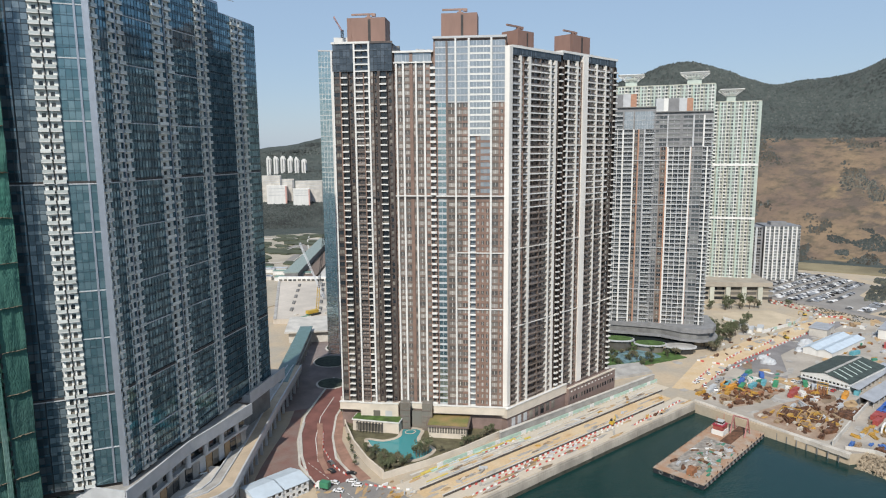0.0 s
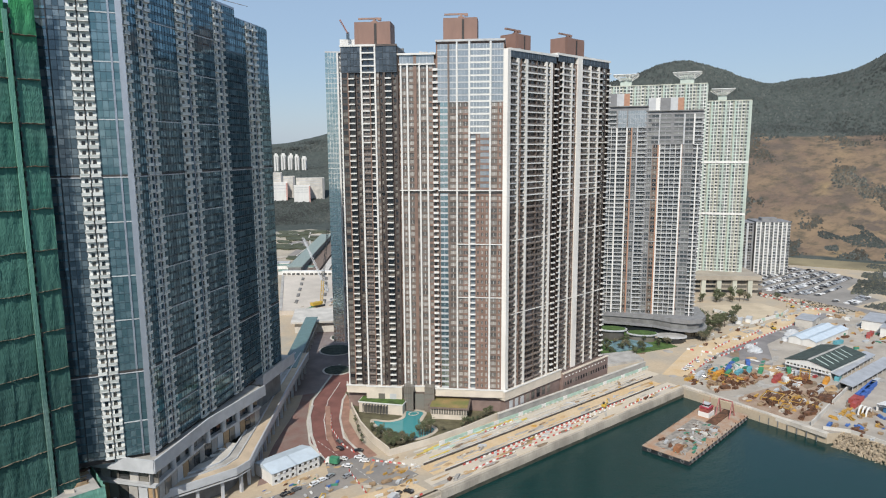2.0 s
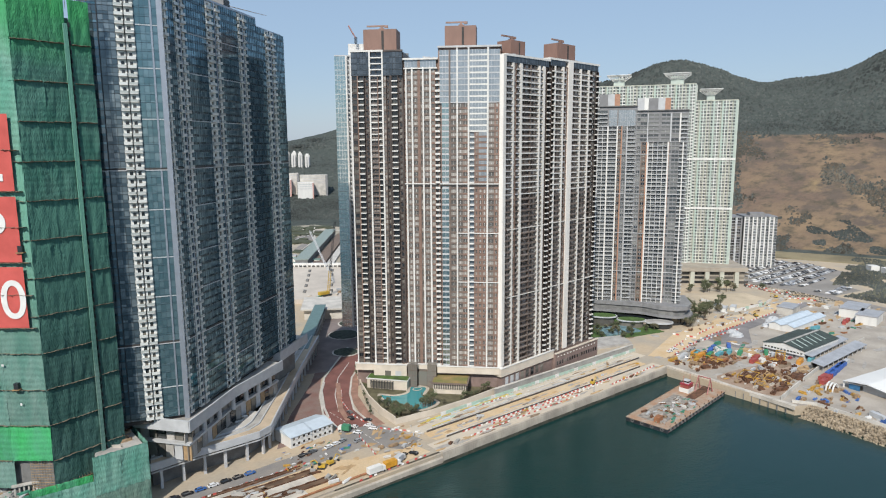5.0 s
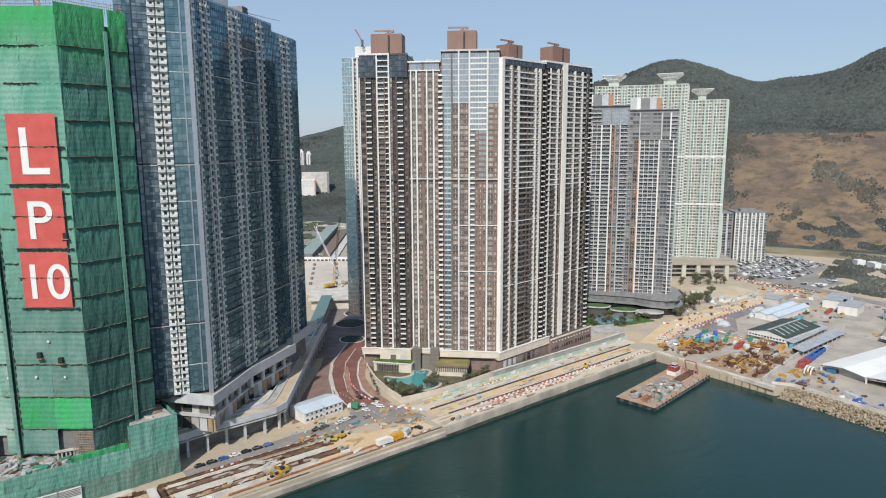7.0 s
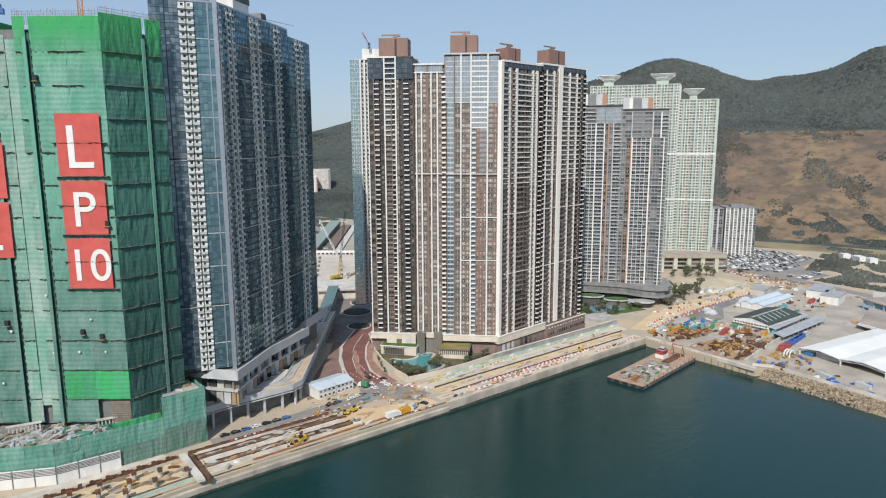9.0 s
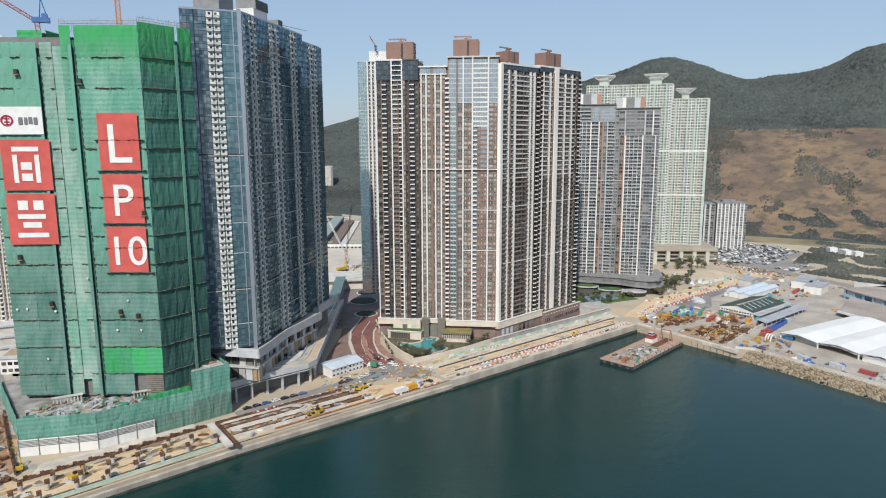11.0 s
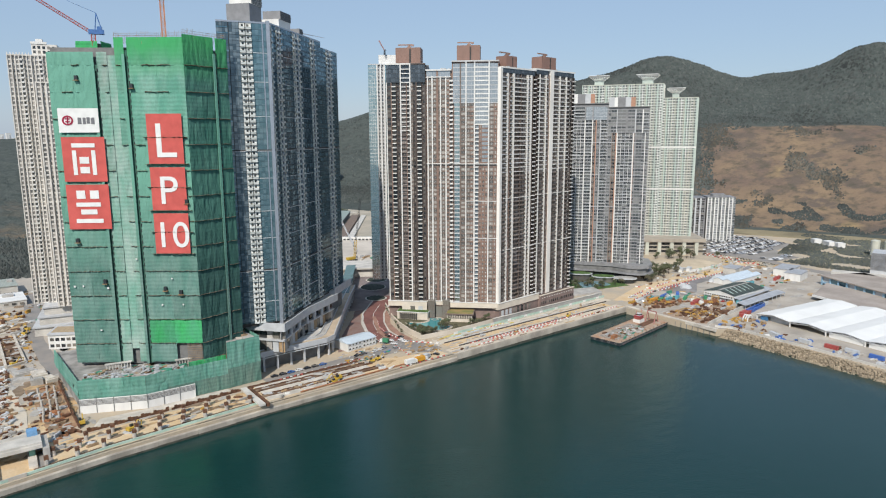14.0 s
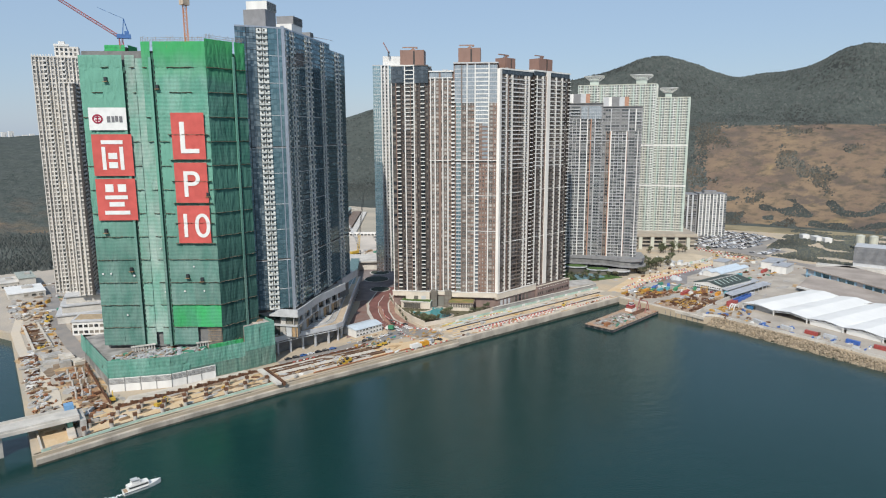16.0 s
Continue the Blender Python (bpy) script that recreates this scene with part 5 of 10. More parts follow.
# ---- pale tower behind, teal tower behind the brown ones ----


def plain_tower(name, label, p, q, z0, z1, cols, wallm, depth, lo, group="", side=None, fh=3.03, upper=None):
    tw = Tower(name, label, "tower", (*along(p, q, 1, 5), z0), group)
    L = (Vector(q) - Vector(p)).length
    tw.part("wall", MB().prism(slabpoly(p, q, 0, L, 1.2, depth), z0, z1), wallm)
    nf = int((z1 - z0) / fh)
    split = int(nf * 0.62) if upper else nf
    h = (z1 - z0) / nf
    tw.face(p, q, z0, h, split, cols(L))
    if upper:
        tw.face(p, q, z0 + h * split, h, nf - split, upper(L), split)
    if side:
        a, c = along(p, q, L, 0), along(p, q, L, depth)
        tw.face(a, c, z0, (z1 - z0) / nf, nf, side(depth))
    tw.part("roof", MB().prism(slabpoly(p, q, 0, L, 0, depth), z1, z1 + 0.8), wallm)
    tw.finish(lo)
    return tw


PW = [mat("pale_tile", (0.64, 0.61, 0.56), 0.55, vary=0.1, scale=0.2, piece=0.06), G_BROWN, WHITE, FRAMED]


def bays(mats, step=3.2, pier=0.8, pm=None, kinds=("win",), start=0.0):
    def f(L):
        out, s, k = [], start, 0
        while s + step <= L + 0.01:
            out.append((s, s + pier, "pier", pm or mats[2], {"out": 0.35}))
            out.append((s + pier, s + step, kinds[k % len(kinds)], mats))
            s += step
            k += 1
        return out
    return f


tw = plain_tower("residential_tower", "pale beige tiled high-rise with rows of small windows", (-84, 411.7), (-53.5, 405), 24, 197, bays(PW, 2.3, 0.55, PW[0], ("win", "slot", "win", "balc", "slot")), PW[0], 22, 10, "", None)
LPT = ((-84, 411.7), (-53.5, 405))
tw.part("machine_room", MB().prism(slabpoly(*LPT, 14.5, 30, 4, 16), 197.8, 205.4), PW[0])
for k in range(5):
    for z in (199.2, 202.2):
        tw.part("window", MB().prism(slabpoly(*LPT, 15.4 + k * 2.9, 17.0 + k * 2.9, 3.9, 4.1), z, z + 1.9), G_DARK)
tw.part("roof_frame", MB().prism(slabpoly(*LPT, 14.2, 24, 3.6, 4.2), 205.4, 207.0).prism(slabpoly(*LPT, 17, 21, 7, 12), 205.4, 209.2), WHITE)
for k in range(8):
    tw.part("parapet_post", MB().prism(slabpoly(*LPT, 0.2 + k * 1.8, 0.8 + k * 1.8, 0.1, 0.6), 197.8, 199.0), WHITE)
tw = plain_tower("residential_tower", "pale beige tiled high-rise with dark balcony side", (-70.6, 391.6), (-60.9, 389.2), 24, 178, bays(PW, 3.0, 0.9, PW[0], ("win", "slot")), PW[0], 20, 10, "", bays([SHADE, G_DARK, WHITE, FRAMED], 5.0, 1.0, SHADE, ("balc",)))
pp = thing("podium", "pale stepped concrete podium at the foot of a tower", "podium", "", (-55, 400, GZ))
for i, (w, z0, z1) in enumerate(((50, 5, 12), (44, 12, 18), (38, 18, 24))):
    ppart(pp, "storey", MB().prism(slabpoly((-84, 404), (-40, 396), (50 - w) / 2, w, -14 + i * 4, 30), z0, z1 - 1), CONCL)
    ppart(pp, "roof_edge", MB().prism(slabpoly((-84, 404), (-40, 396), (50 - w) / 2 - 1, w + 1, -15 + i * 4, 31), z1 - 1, z1), LGREY)
TL = [mat("teal_tile", (0.30, 0.42, 0.40), 0.4, vary=0.08), G_TEAL, WHITE, FRAMED]
tw = plain_tower("residential_tower", "pale teal glass high-rise with white fins", (166, 363), (195, 346.5), 18, 200.5, lambda L: [(0, 7, "glass", TL), (7, 8, "pier", WHITE), (8, 10, "slot", [WHITE, G_DARK]), (10, 11, "pier", WHITE), (11, 13, "slot", [WHITE, G_DARK]), (13, 14, "pier", WHITE), (14, 26, "glass", TL)], LGREY, 24, 30)
tw.part("machine_room", MB().prism(slabpoly((166, 363), (195, 346.5), 9, 30, 4, 16), 200.5, 209), WHITE)

# ---- grey towers ----
GA, GBp = (354, 318), (380.5, 289.5)
GC0, GC1 = (379, 291), (404.5, 261.5)
G_MID = glass("grey_window_glass", (0.045, 0.054, 0.060), (0.23, 0.235, 0.225), share=0.48)
GW = [GREYW, G_MID, LGREY, LGREY]
GWW = [GREYW, G_MID, LGREY, LGREY]


def grey_tower(p, q, z1, lo, cols_lo, cols_up, zup, label):
    tw = Tower("residential_tower", label, "tower", (*along(p, q, 12, 8), 20), "grey residential towers")
    L = (Vector(q) - Vector(p)).length
    z0, fh = 20.0, 3.03
    tw.part("wall", MB().prism(slabpoly(p, q, 0, L, 1.2, 24), z0, z1), GREYW)
    n1 = int((zup - z0) / fh)
    tw.face(p, q, z0, fh, n1, cols_lo)
    n2 = int((z1 - z0 - n1 * fh) / fh)
    tw.face(p, q, z0 + n1 * fh, fh, n2, cols_up, n1)
    a, c = along(p, q, L, 0), along(p, q, L, 24)
    tw.face(a, c, z0, fh, n1 + n2, [(0, 3, "slab", GWW, {"out": 0.6}), (3, 8, "win", GW), (8, 9, "pier", WHITE), (9, 14, "slab", GWW), (14, 24, "win", GW)])
    tw.part("roof", MB().prism(slabpoly(p, q, 0, L, 0, 24), z1, z1 + 0.7), CONCD)
    x = 2
    for w, m in ((5, LGREY), (3, WHITE), (7, GREYW), (5, LGREY), (4, ORANGE)):
        if x + w < L - 1:
            tw.part("machine_room", MB().prism(slabpoly(p, q, x, x + w, 4, 14), z1 + 0.7, z1 + 9.5), m)
        x += w
    for k in range(8, n1, 10):
        tw.part("belt", MB().prism(slabpoly(p, q, 1, L - 1, -0.4, 0.3), z0 + fh * k - 0.2, z0 + fh * k + 0.2), LGREY)
    tw.finish(lo)


L2 = (Vector(GC1) - Vector(GC0)).length
grey_tower(GC0, GC1, 167.5, 10,
           [(0, 2, "slab", GWW), (2, 5.6, "win", GW, {"jamb": 0.5}), (5.6, 6.2, "wall", MIDBR), (6.2, 9.2, "win", [MIDBR, G_DARK, LGREY]), (9.2, 10, "pier", ORANGE, {"out": 0.2}), (10, 11, "pier", WHITE), (11, 14.0, "slab", GWW), (14.0, 14.3, "pier", WHITE, {"out": 0.4}), (14.3, 17.5, "slab", GWW), (17.5, 17.9, "pier", LGREY, {"out": 0.45}), (17.9, 21.2, "slab", GWW), (21.2, 21.5, "pier", WHITE, {"out": 0.4}), (21.5, 24.6, "slab", GWW), (24.6, 25.6, "pier", WHITE), (25.6, 25.9, "wall", ORANGE), (25.9, 27.4, "win", GW), (27.4, 33.0, "win", GW, {"jamb": 0.4}), (33.0, 35.4, "slab", GWW, {"out": 0.7}), (35.4, 36.2, "pier", WHITE), (36.2, L2, "slab", GWW, {"out": 0.7})],
           [(0, 4.5, "win", GW), (4.5, 9.5, "win", GW), (9.5, 10.2, "pier", LGREY), (10.2, 18, "win", GW, {"sill": 1.1}), (18, 19.6, "wall", GREYW), (19.6, 26, "win", GW, {"sill": 1.1}), (26, 27, "pier", LGREY), (27, 32.6, "win", GW), (32.6, 33.6, "pier", WHITE), (33.6, L2, "slab", GWW)], 146, "grey tiled high-rise with white balcony slabs and orange strips")
grey_tower(GA, GBp, 171.0, 10,
           [(0, 3, "slab", GWW, {"out": 0.9}), (3, 6.4, "slab", GWW), (6.4, 6.7, "pier", WHITE, {"out": 0.4}), (6.7, 10, "slab", GWW), (10, 10.3, "pier", WHITE, {"out": 0.4}), (10.3, 13.6, "slab", GWW), (13.6, 13.9, "pier", WHITE, {"out": 0.4}), (13.9, 17, "slab", GWW), (17, 18, "pier", WHITE), (18, 24, "slab", GWW), (24, 25, "pier", WHITE), (25, 27.4, "win", [MIDBR, G_DARK, LGREY]), (27.4, 28.2, "pier", ORANGE, {"out": 0.2}), (28.2, 31.5, "win", GW, {"jamb": 0.5}), (31.5, 32.2, "pier", LGREY), (32.2, 38.5, "slab", GWW)],
           [(0, 17, "slab", GW), (18, 24, "glass", [GREYW, G_PALE, LGREY]), (25, 38.5, "glass", [GREYW, G_PALE, LGREY])], 158, "grey tiled high-rise with white balcony slabs and pale glass top")
gpd = thing("podium", "curved grey podium slab with planted terraces under towers", "podium", "", (385, 280, GZ))
crv = [(352, 322), (372, 296), (383, 280), (386, 266), (392, 256), (402, 252), (412, 256), (432, 276), (400, 312), (370, 335)]
cx, cy = 395, 288


def scaled(poly, k):
    return [(cx + (x - cx) * k, cy + (y - cy) * k) for x, y in poly]


for k, z0, z1, m in ((1.0, 17.2, 20.4, GREYW), (0.93, 13, 17.2, CONCD), (1.04, 11.4, 13, GREYW), (0.9, GZ, 11.4, G_DARK)):
    ppart(gpd, "terrace", MB().prism(scaled(crv, k), z0, z1), m)

# ---- pale green towers with crown frames ----
GRN = [PGREEN, G_MID, WHITE, FRAMED]
YEL = [PYEL, G_MID, WHITE, FRAMED]
PGDEEP = mat("sage_green_tile", (0.43, 0.52, 0.46), 0.5, vary=0.08, scale=0.2, piece=0.06)
SAGE = [PGDEEP, G_MID, PGREEN, FRAMED]


def crown(tw, p, q, s0, s1, z):
    mid, half = (s0 + s1) / 2, (s1 - s0) * 0.4
    s0, s1 = mid - half, mid + half
    """Splayed open steel crown above the lift core."""
    tw.part("lift_core", MB().prism(slabpoly(p, q, s0 + 3.5, s1 - 3.5, 6, 14), z, z + 8), PGREEN)
    b = MB()
    for k in range(9):
        f = k / 8
        a, c = along(p, q, s0 + 4 + (s1 - s0 - 8) * f, 5), along(p, q, s0 - 3 + (s1 - s0 + 6) * f, 1)
        b.tube((*a, z + 5), (*c, z + 10.5), 0.4, 0.35, 4)
        a, c = along(p, q, s0 + 4 + (s1 - s0 - 8) * f, 15), along(p, q, s0 - 3 + (s1 - s0 + 6) * f, 19)
        b.tube((*a, z + 5), (*c, z + 10.5), 0.4, 0.35, 4)
    for d in (1, 7, 13, 19):
        b.tube((*along(p, q, s0 - 3, d), z + 10.5), (*along(p, q, s1 + 3, d), z + 10.5), 0.45, 0.45, 4)
    for k in range(8):
        s = s0 - 3 + (s1 - s0 + 6) * k / 7
        b.tube((*along(p, q, s, 1), z + 10.5), (*along(p, q, s, 19), z + 10.5), 0.35, 0.35, 4)
    tw.part("crown_frame", b, WHITE, "white splayed steel crown frame")


def mixed_cols(L):
    out, s, k = [], 0.0, 0
    pat = [(0.6, "pier", PGREEN), (2.3, "win", GRN), (0.5, "pier", WHITE), (2.2, "balc", GRN), (1.6, "slot", SAGE), (1.2, "wall", PGDEEP), (1.9, "win", SAGE), (0.5, "pier", WHITE), (2.2, "win", YEL), (0.8, "pier", PYEL), (2.2, "balc", YEL), (1.4, "slot", YEL), (2.0, "win", GRN), (0.7, "wall", PGDEEP)]
    while True:
        w, kind, m = pat[k % len(pat)]
        if s + w > L:
            return out
        out.append((s, s + w, kind, m) + (({"out": 0.4},) if kind in ("pier", "balc") else ()))
        s, k = s + w, k + 1


def green_cols(L):
    return [(a, c, k, (GRN if m is YEL else m), *o) for a, c, k, m, *o in mixed_cols(L)]


W = [farp(w) for w in (((516, 449), (546, 411)), ((546, 411), (572, 370)), ((573, 374.4), (600, 340)))]
for (p, q), zt, cr in zip(W, (200.2, 200.2, 184), ((8, 30), (16, 40), (8, 26))):
    tw = plain_tower("residential_tower", "pale green and cream tiled high-rise with white crown frame", p, q, 24, zt, mixed_cols, PYEL, 26, 12, "pale green towers", mixed_cols, upper=green_cols)
    crown(tw, p, q, cr[0], cr[1], zt + 0.8)
    L = (Vector(q) - Vector(p)).length
    for k in (18, 34):
        tw.part("belt", MB().prism(slabpoly(p, q, 0, L, -0.6, 0.3), 24 + 3.03 * k, 24 + 3.03 * k + 2.0), WHITE)
wp = thing("podium", "cream stone podium with tall square portals", "podium", "", (*far(580, 340), GZ))
STONE2 = mat("beige_stone", (0.37, 0.325, 0.265), 0.7, vary=0.1, scale=0.1)
WP0, WP1 = far(512, 380), far(592, 318)
ppart(wp, "storey", MB().prism(slabpoly(WP0, WP1, 0, 98, 3, 60), GZ, 20), STONE2)
ppart(wp, "roof_edge", MB().prism(slabpoly(WP0, WP1, -2, 100, 0, 62), 20, 24), STONE2)
for k in range(7):
    ppart(wp, "portal", MB().prism(slabpoly(WP0, WP1, 4 + k * 14, 8 + k * 14, 0.5, 3), GZ, 20), PYEL)
    for z in (8, 12.5, 16.5):
        ppart(wp, "window_band", MB().prism(slabpoly(WP0, WP1, 8.5 + k * 14, 17.5 + k * 14, 2.6, 3.1), z, z + 2.4), G_DARK)

# ---- far office block ----
ob0, ob1 = far(668, 418), far(735, 362)
obm = tuple(a + (b - a) * 0.56 for a, b in zip(ob0, ob1))
tw = plain_tower("office_block", "grey mid-rise block with broad pale piers and dark windows", ob0, along(ob0, obm, (Vector(obm) - Vector(ob0)).length - 1.5), GZ, 61, bays([GREYW, G_DARK, LGREY, FRAMED], 6, 2.0, LGREY, ("win", "glass", "slab")), GREYW, 30, 3, "office blocks")
tw.part("machine_room", MB().prism(slabpoly(ob0, obm, 4, 28, 6, 18), 61.8, 65.5), LGREY)
tw = plain_tower("office_block", "white and dark striped mid-rise block with a flat roof", obm, ob1, GZ, 62, bays([LGREY, G_MID, LGREY, FRAMED], 4.4, 1.3, WHITE, ("win", "slab")), GREYW, 30, 3, "office blocks")
tw.part("machine_room", MB().prism(slabpoly(obm, ob1, 8, 24, 8, 18), 62.8, 66), GREYW)

# ---- far white blocks beyond the yard ----
r = random.Random(8)
FD = 1690 / 1050
for i in range(12):
    bx, by = (360 + i * 4.9) * FD, (990 - i * 2.0 + (i % 2) * 9) * FD
    top = 128.5 - r.uniform(0, 5) - 6 * (i > 8)
    tw = thing("apartment_block", "white slab apartment block on a far hillside", "tower", "far apartment blocks", (bx, by, 60))
    ppart(tw, "wall", MB().obox((bx, by, 50), (9.6, 13, top - 50), -0.35), WHITE)
    for k in range(2):
        ppart(tw, "window_strip", MB().obox((bx - 2.4 + 4.8 * k, by - 6.6, 60), (1.8, 0.7, top - 64), -0.35), GREYW)
    ppart(tw, "machine_room", MB().obox((bx, by, top), (5, 5, 4), -0.35), WHITE)
FE = 1440 / 1050
PINKW = mat("faded_pink_wall", (0.55, 0.33, 0.29), 0.7, vary=0.1)
for i, (x0, x1, yy, zb, zt, m) in enumerate(((354, 384, 983, 70, 90, WHITE), (363, 400, 992, 84, 99, CONCL), (398, 442, 974, 80, 96, CONCL), (388, 413, 962, 71, 85, WHITE), (352, 381, 996, 90, 105, CONCL))):
    cxx, cyy, w = (x0 + x1) / 2 * FE, yy * FE, (x1 - x0) * FE
    hb, ht = 139.75 + (zb - 139.75) * FE, 139.75 + (zt - 139.75) * FE
    tw = thing("factory", "white flat-roofed industrial block among trees", "factory", "far industrial blocks", (cxx, cyy, 30))
    ppart(tw, "wall", MB().obox((cxx, cyy, 8), (w, 24, ht - 8), -0.38), m)
    ppart(tw, "end_bay", MB().obox((cxx + w * 0.46 * math.cos(-0.38), cyy + w * 0.46 * math.sin(-0.38) - 0.4, 9), (w * 0.08, 24.6, ht - 10), -0.38), PINKW if i in (0, 3) else GREYW)
    for k in range(3):
        ppart(tw, "window_band", MB().obox((cxx, cyy, hb + (ht - hb) * (0.25 + 0.25 * k)), (w * 0.8, 24.4, 1.0), -0.38), LGREY)

# ---- podium of the brown towers ----
STONE = mat("cream_stone", (0.62, 0.55, 0.46), 0.7, vary=0.08, scale=0.15, fine=1.0)
MAUVE = mat("brown_stone", (0.23, 0.165, 0.145), 0.65, vary=0.12, scale=0.2, fine=1.2)
LAWN = mat("lawn", (0.075, 0.14, 0.03), 0.95, vary=0.25, scale=0.3, fine=2.0, bump=0.5)
DRYLAWN = mat("dry_roof_planting", (0.27, 0.19, 0.08), 0.95, vary=0.25, scale=0.12, fine=1.5, bump=0.5, col2=(0.13, 0.15, 0.045))
PAVE = mat("pale_paving", (0.50, 0.44, 0.36), 0.85, vary=0.12, scale=0.2, fine=1.5)
bp = thing("podium", "cream and brown stone podium below the brown towers", "podium", "", (200, 245, GZ))


def bpart(name, mb, m, label=""):
    return ppart(bp, name, mb, m, label)


for s0, s1, d, z0, z1 in ((-1.2, 9.6, -1.2, 15.6, 19.4), (9.6, 28.5, -2.2, 10.5, 19.5), (28.5, 46.0, 0.8, 16.4, 19.3), (46.0, 82.6, -1.6, 15.4, 19.2)):
    bpart("cream_band", MB().prism(slabpoly(A0, A1, s0, s1, d, 24), z0, z1), STONE)
    bpart("coping", MB().prism(slabpoly(A0, A1, s0 - 0.2, s1 + 0.2, d - 0.3, d + 0.8), z1, z1 + 0.45), WHITE)
bpart("lower_wall", MB().prism(slabpoly(A0, A1, -0.8, 82, 1.5, 22), GZ, 15.8), MAUVE)
for s0, s1 in ((29.5, 34.5), (40.5, 45.5)):
    bpart("glass_shaft", MB().prism(slabpoly(A0, A1, s0, s1, -3.5, 3), 7, 20.7), G_DARK, "dark glazed entrance shaft")
    for k in range(6):
        bpart("mullion", MB().prism(slabpoly(A0, A1, s0 + k, s0 + k + 0.12, -3.7, -3.4), 7, 20.8), MIDBR)
    for z in range(8, 20, 3):
        bpart("transom", MB().prism(slabpoly(A0, A1, s0 - 0.1, s1 + 0.1, -3.75, -3.4), z, z + 0.3), MIDBR)
bpart("entrance_glass", MB().prism(slabpoly(A0, A1, 35, 40, -0.5, 2), 7, 15.6), G_DARK)
for k, s in enumerate((16, 22)):
    bpart("opening", MB().prism(slabpoly(A0, A1, s, s + 3.4, -2.35, -2.15), 12, 16), G_DARK if k == 0 else LGREY)
bpart("cream_band", MB().prism(slabpoly(B0, B1, -1.6, 47.5, -2.0, 24), 14.2, 18.8), STONE)
bpart("coping", MB().prism(slabpoly(B0, B1, -1.8, 47.7, -2.3, -1.2), 18.8, 19.25), WHITE)
bpart("lower_wall", MB().prism(slabpoly(B0, B1, 0, 47.5, -1.2, 24), GZ, 14.2), MAUVE)
bpart("brown_block", MB().prism(slabpoly(B0, B1, 47.5, 93.5, -3.4, 24), GZ, 16.4), MAUVE)
bpart("coping", MB().prism(slabpoly(B0, B1, 47.3, 93.8, -3.8, -2.6), 16.4, 17.0), STONE)
for k in range(17):
    bpart("podium_window", MB().prism(slabpoly(B0, B1, 49 + k * 2.6, 50.3 + k * 2.6, -3.5, -3.35), 9.5, 11.6), G_DARK)
for k in range(13):
    bpart("cornice_lamp", MB().prism(slabpoly(B0, B1, 49.5 + k * 3.3, 50.6 + k * 3.3, -3.6, -3.35), 14.2, 14.8), WHITE)
for k in range(8):
    bpart("podium_window", MB().prism(slabpoly(B0, B1, 3 + k * 4.6, 5.6 + k * 4.6, -1.35, -1.15), 8.5, 12.8), G_DARK if k > 2 else LGREY)

# ---- garden, pool, club houses ----
GV = [(151.5, 316), (143, 296), (137.5, 282.5), (131.5, 262), (128.5, 243), (128.2, 228.3), (150, 227.3), (172, 228.5), (197, 232.0)]
solid("garden", MB().prism(GV + [(198, 234), (141, 284)], GZ, 7.0), mat("garden_soil", (0.14, 0.125, 0.07), 0.95, vary=0.25, scale=0.2, fine=1.5, bump=0.5), "planted podium garden with soil beds", "garden", "structure")
gw = thing("garden_wall", "cream rendered boundary wall around the garden", "wall", "", (128.2, 228.3, GZ))
for i in range(len(GV) - 1):
    ppart(gw, "wall_panel", MB().ribbon([GV[i], GV[i + 1]], 0.35, GZ, 9.0 if i < 5 else 7.9), STONE)
POOLW = bpy.data.materials.new("pool_water")
POOLW.use_nodes = True
pb = POOLW.node_tree.nodes["Principled BSDF"]
pb.inputs["Base Color"].default_value, pb.inputs["Roughness"].default_value = (0.045, 0.23, 0.25, 1), 0.06
pn = POOLW.node_tree.nodes.new("ShaderNodeTexNoise")
pn.inputs["Scale"].default_value = 0.9
pr = POOLW.node_tree.nodes.new("ShaderNodeMix")
pr.data_type = "RGBA"
pr.inputs[6].default_value, pr.inputs[7].default_value = (0.03, 0.19, 0.21, 1), (0.075, 0.30, 0.31, 1)
POOLW.node_tree.links.new(pn.outputs[0], pr.inputs[0])
POOLW.node_tree.links.new(pr.outputs[2], pb.inputs["Base Color"])


def blob(c, rx, ry, yaw, n=28, wob=0.0):
    out = []
    for i in range(n):
        a = 6.2832 * i / n
        k = 1 + wob * math.sin(2 * a + 0.7) + 0.5 * wob * math.sin(3 * a)
        x, y = rx * k * math.cos(a), ry * k * math.sin(a)
        out.append((c[0] + x * math.cos(yaw) - y * math.sin(yaw), c[1] + x * math.sin(yaw) + y * math.cos(yaw)))
    return out


pool = thing("swimming_pool", "freeform turquoise swimming pool with pale paved rim", "pool", "", (150, 250, 7))
def closed_curve(pts, n=6):
    """A smooth closed outline through the given corners."""
    out, m = [], len(pts)
    for i in range(m):
        a, b, c, d = (Vector(pts[(i + k) % m]) for k in (-1, 0, 1, 2))
        for j in range(n):
            t = j / n
            v = 0.5 * ((2 * b) + (c - a) * t + (2 * a - 5 * b + 4 * c - d) * t * t + (3 * b - a - 3 * c + d) * t ** 3)
            out.append((v.x, v.y))
    return out


PO = closed_curve([(138.2, 262.5), (144.5, 256.6), (152.5, 256.2), (159, 263.0), (165.8, 256), (158, 246.8), (158.5, 234.5), (145.5, 231.5), (136.5, 244.5)])
ppart(pool, "water_surface", MB().prism(PO, 7.05, 7.2), POOLW)
ppart(pool, "rim", MB().ribbon(PO + PO[:1], 0.9, 7.0, 7.32), PAVE)
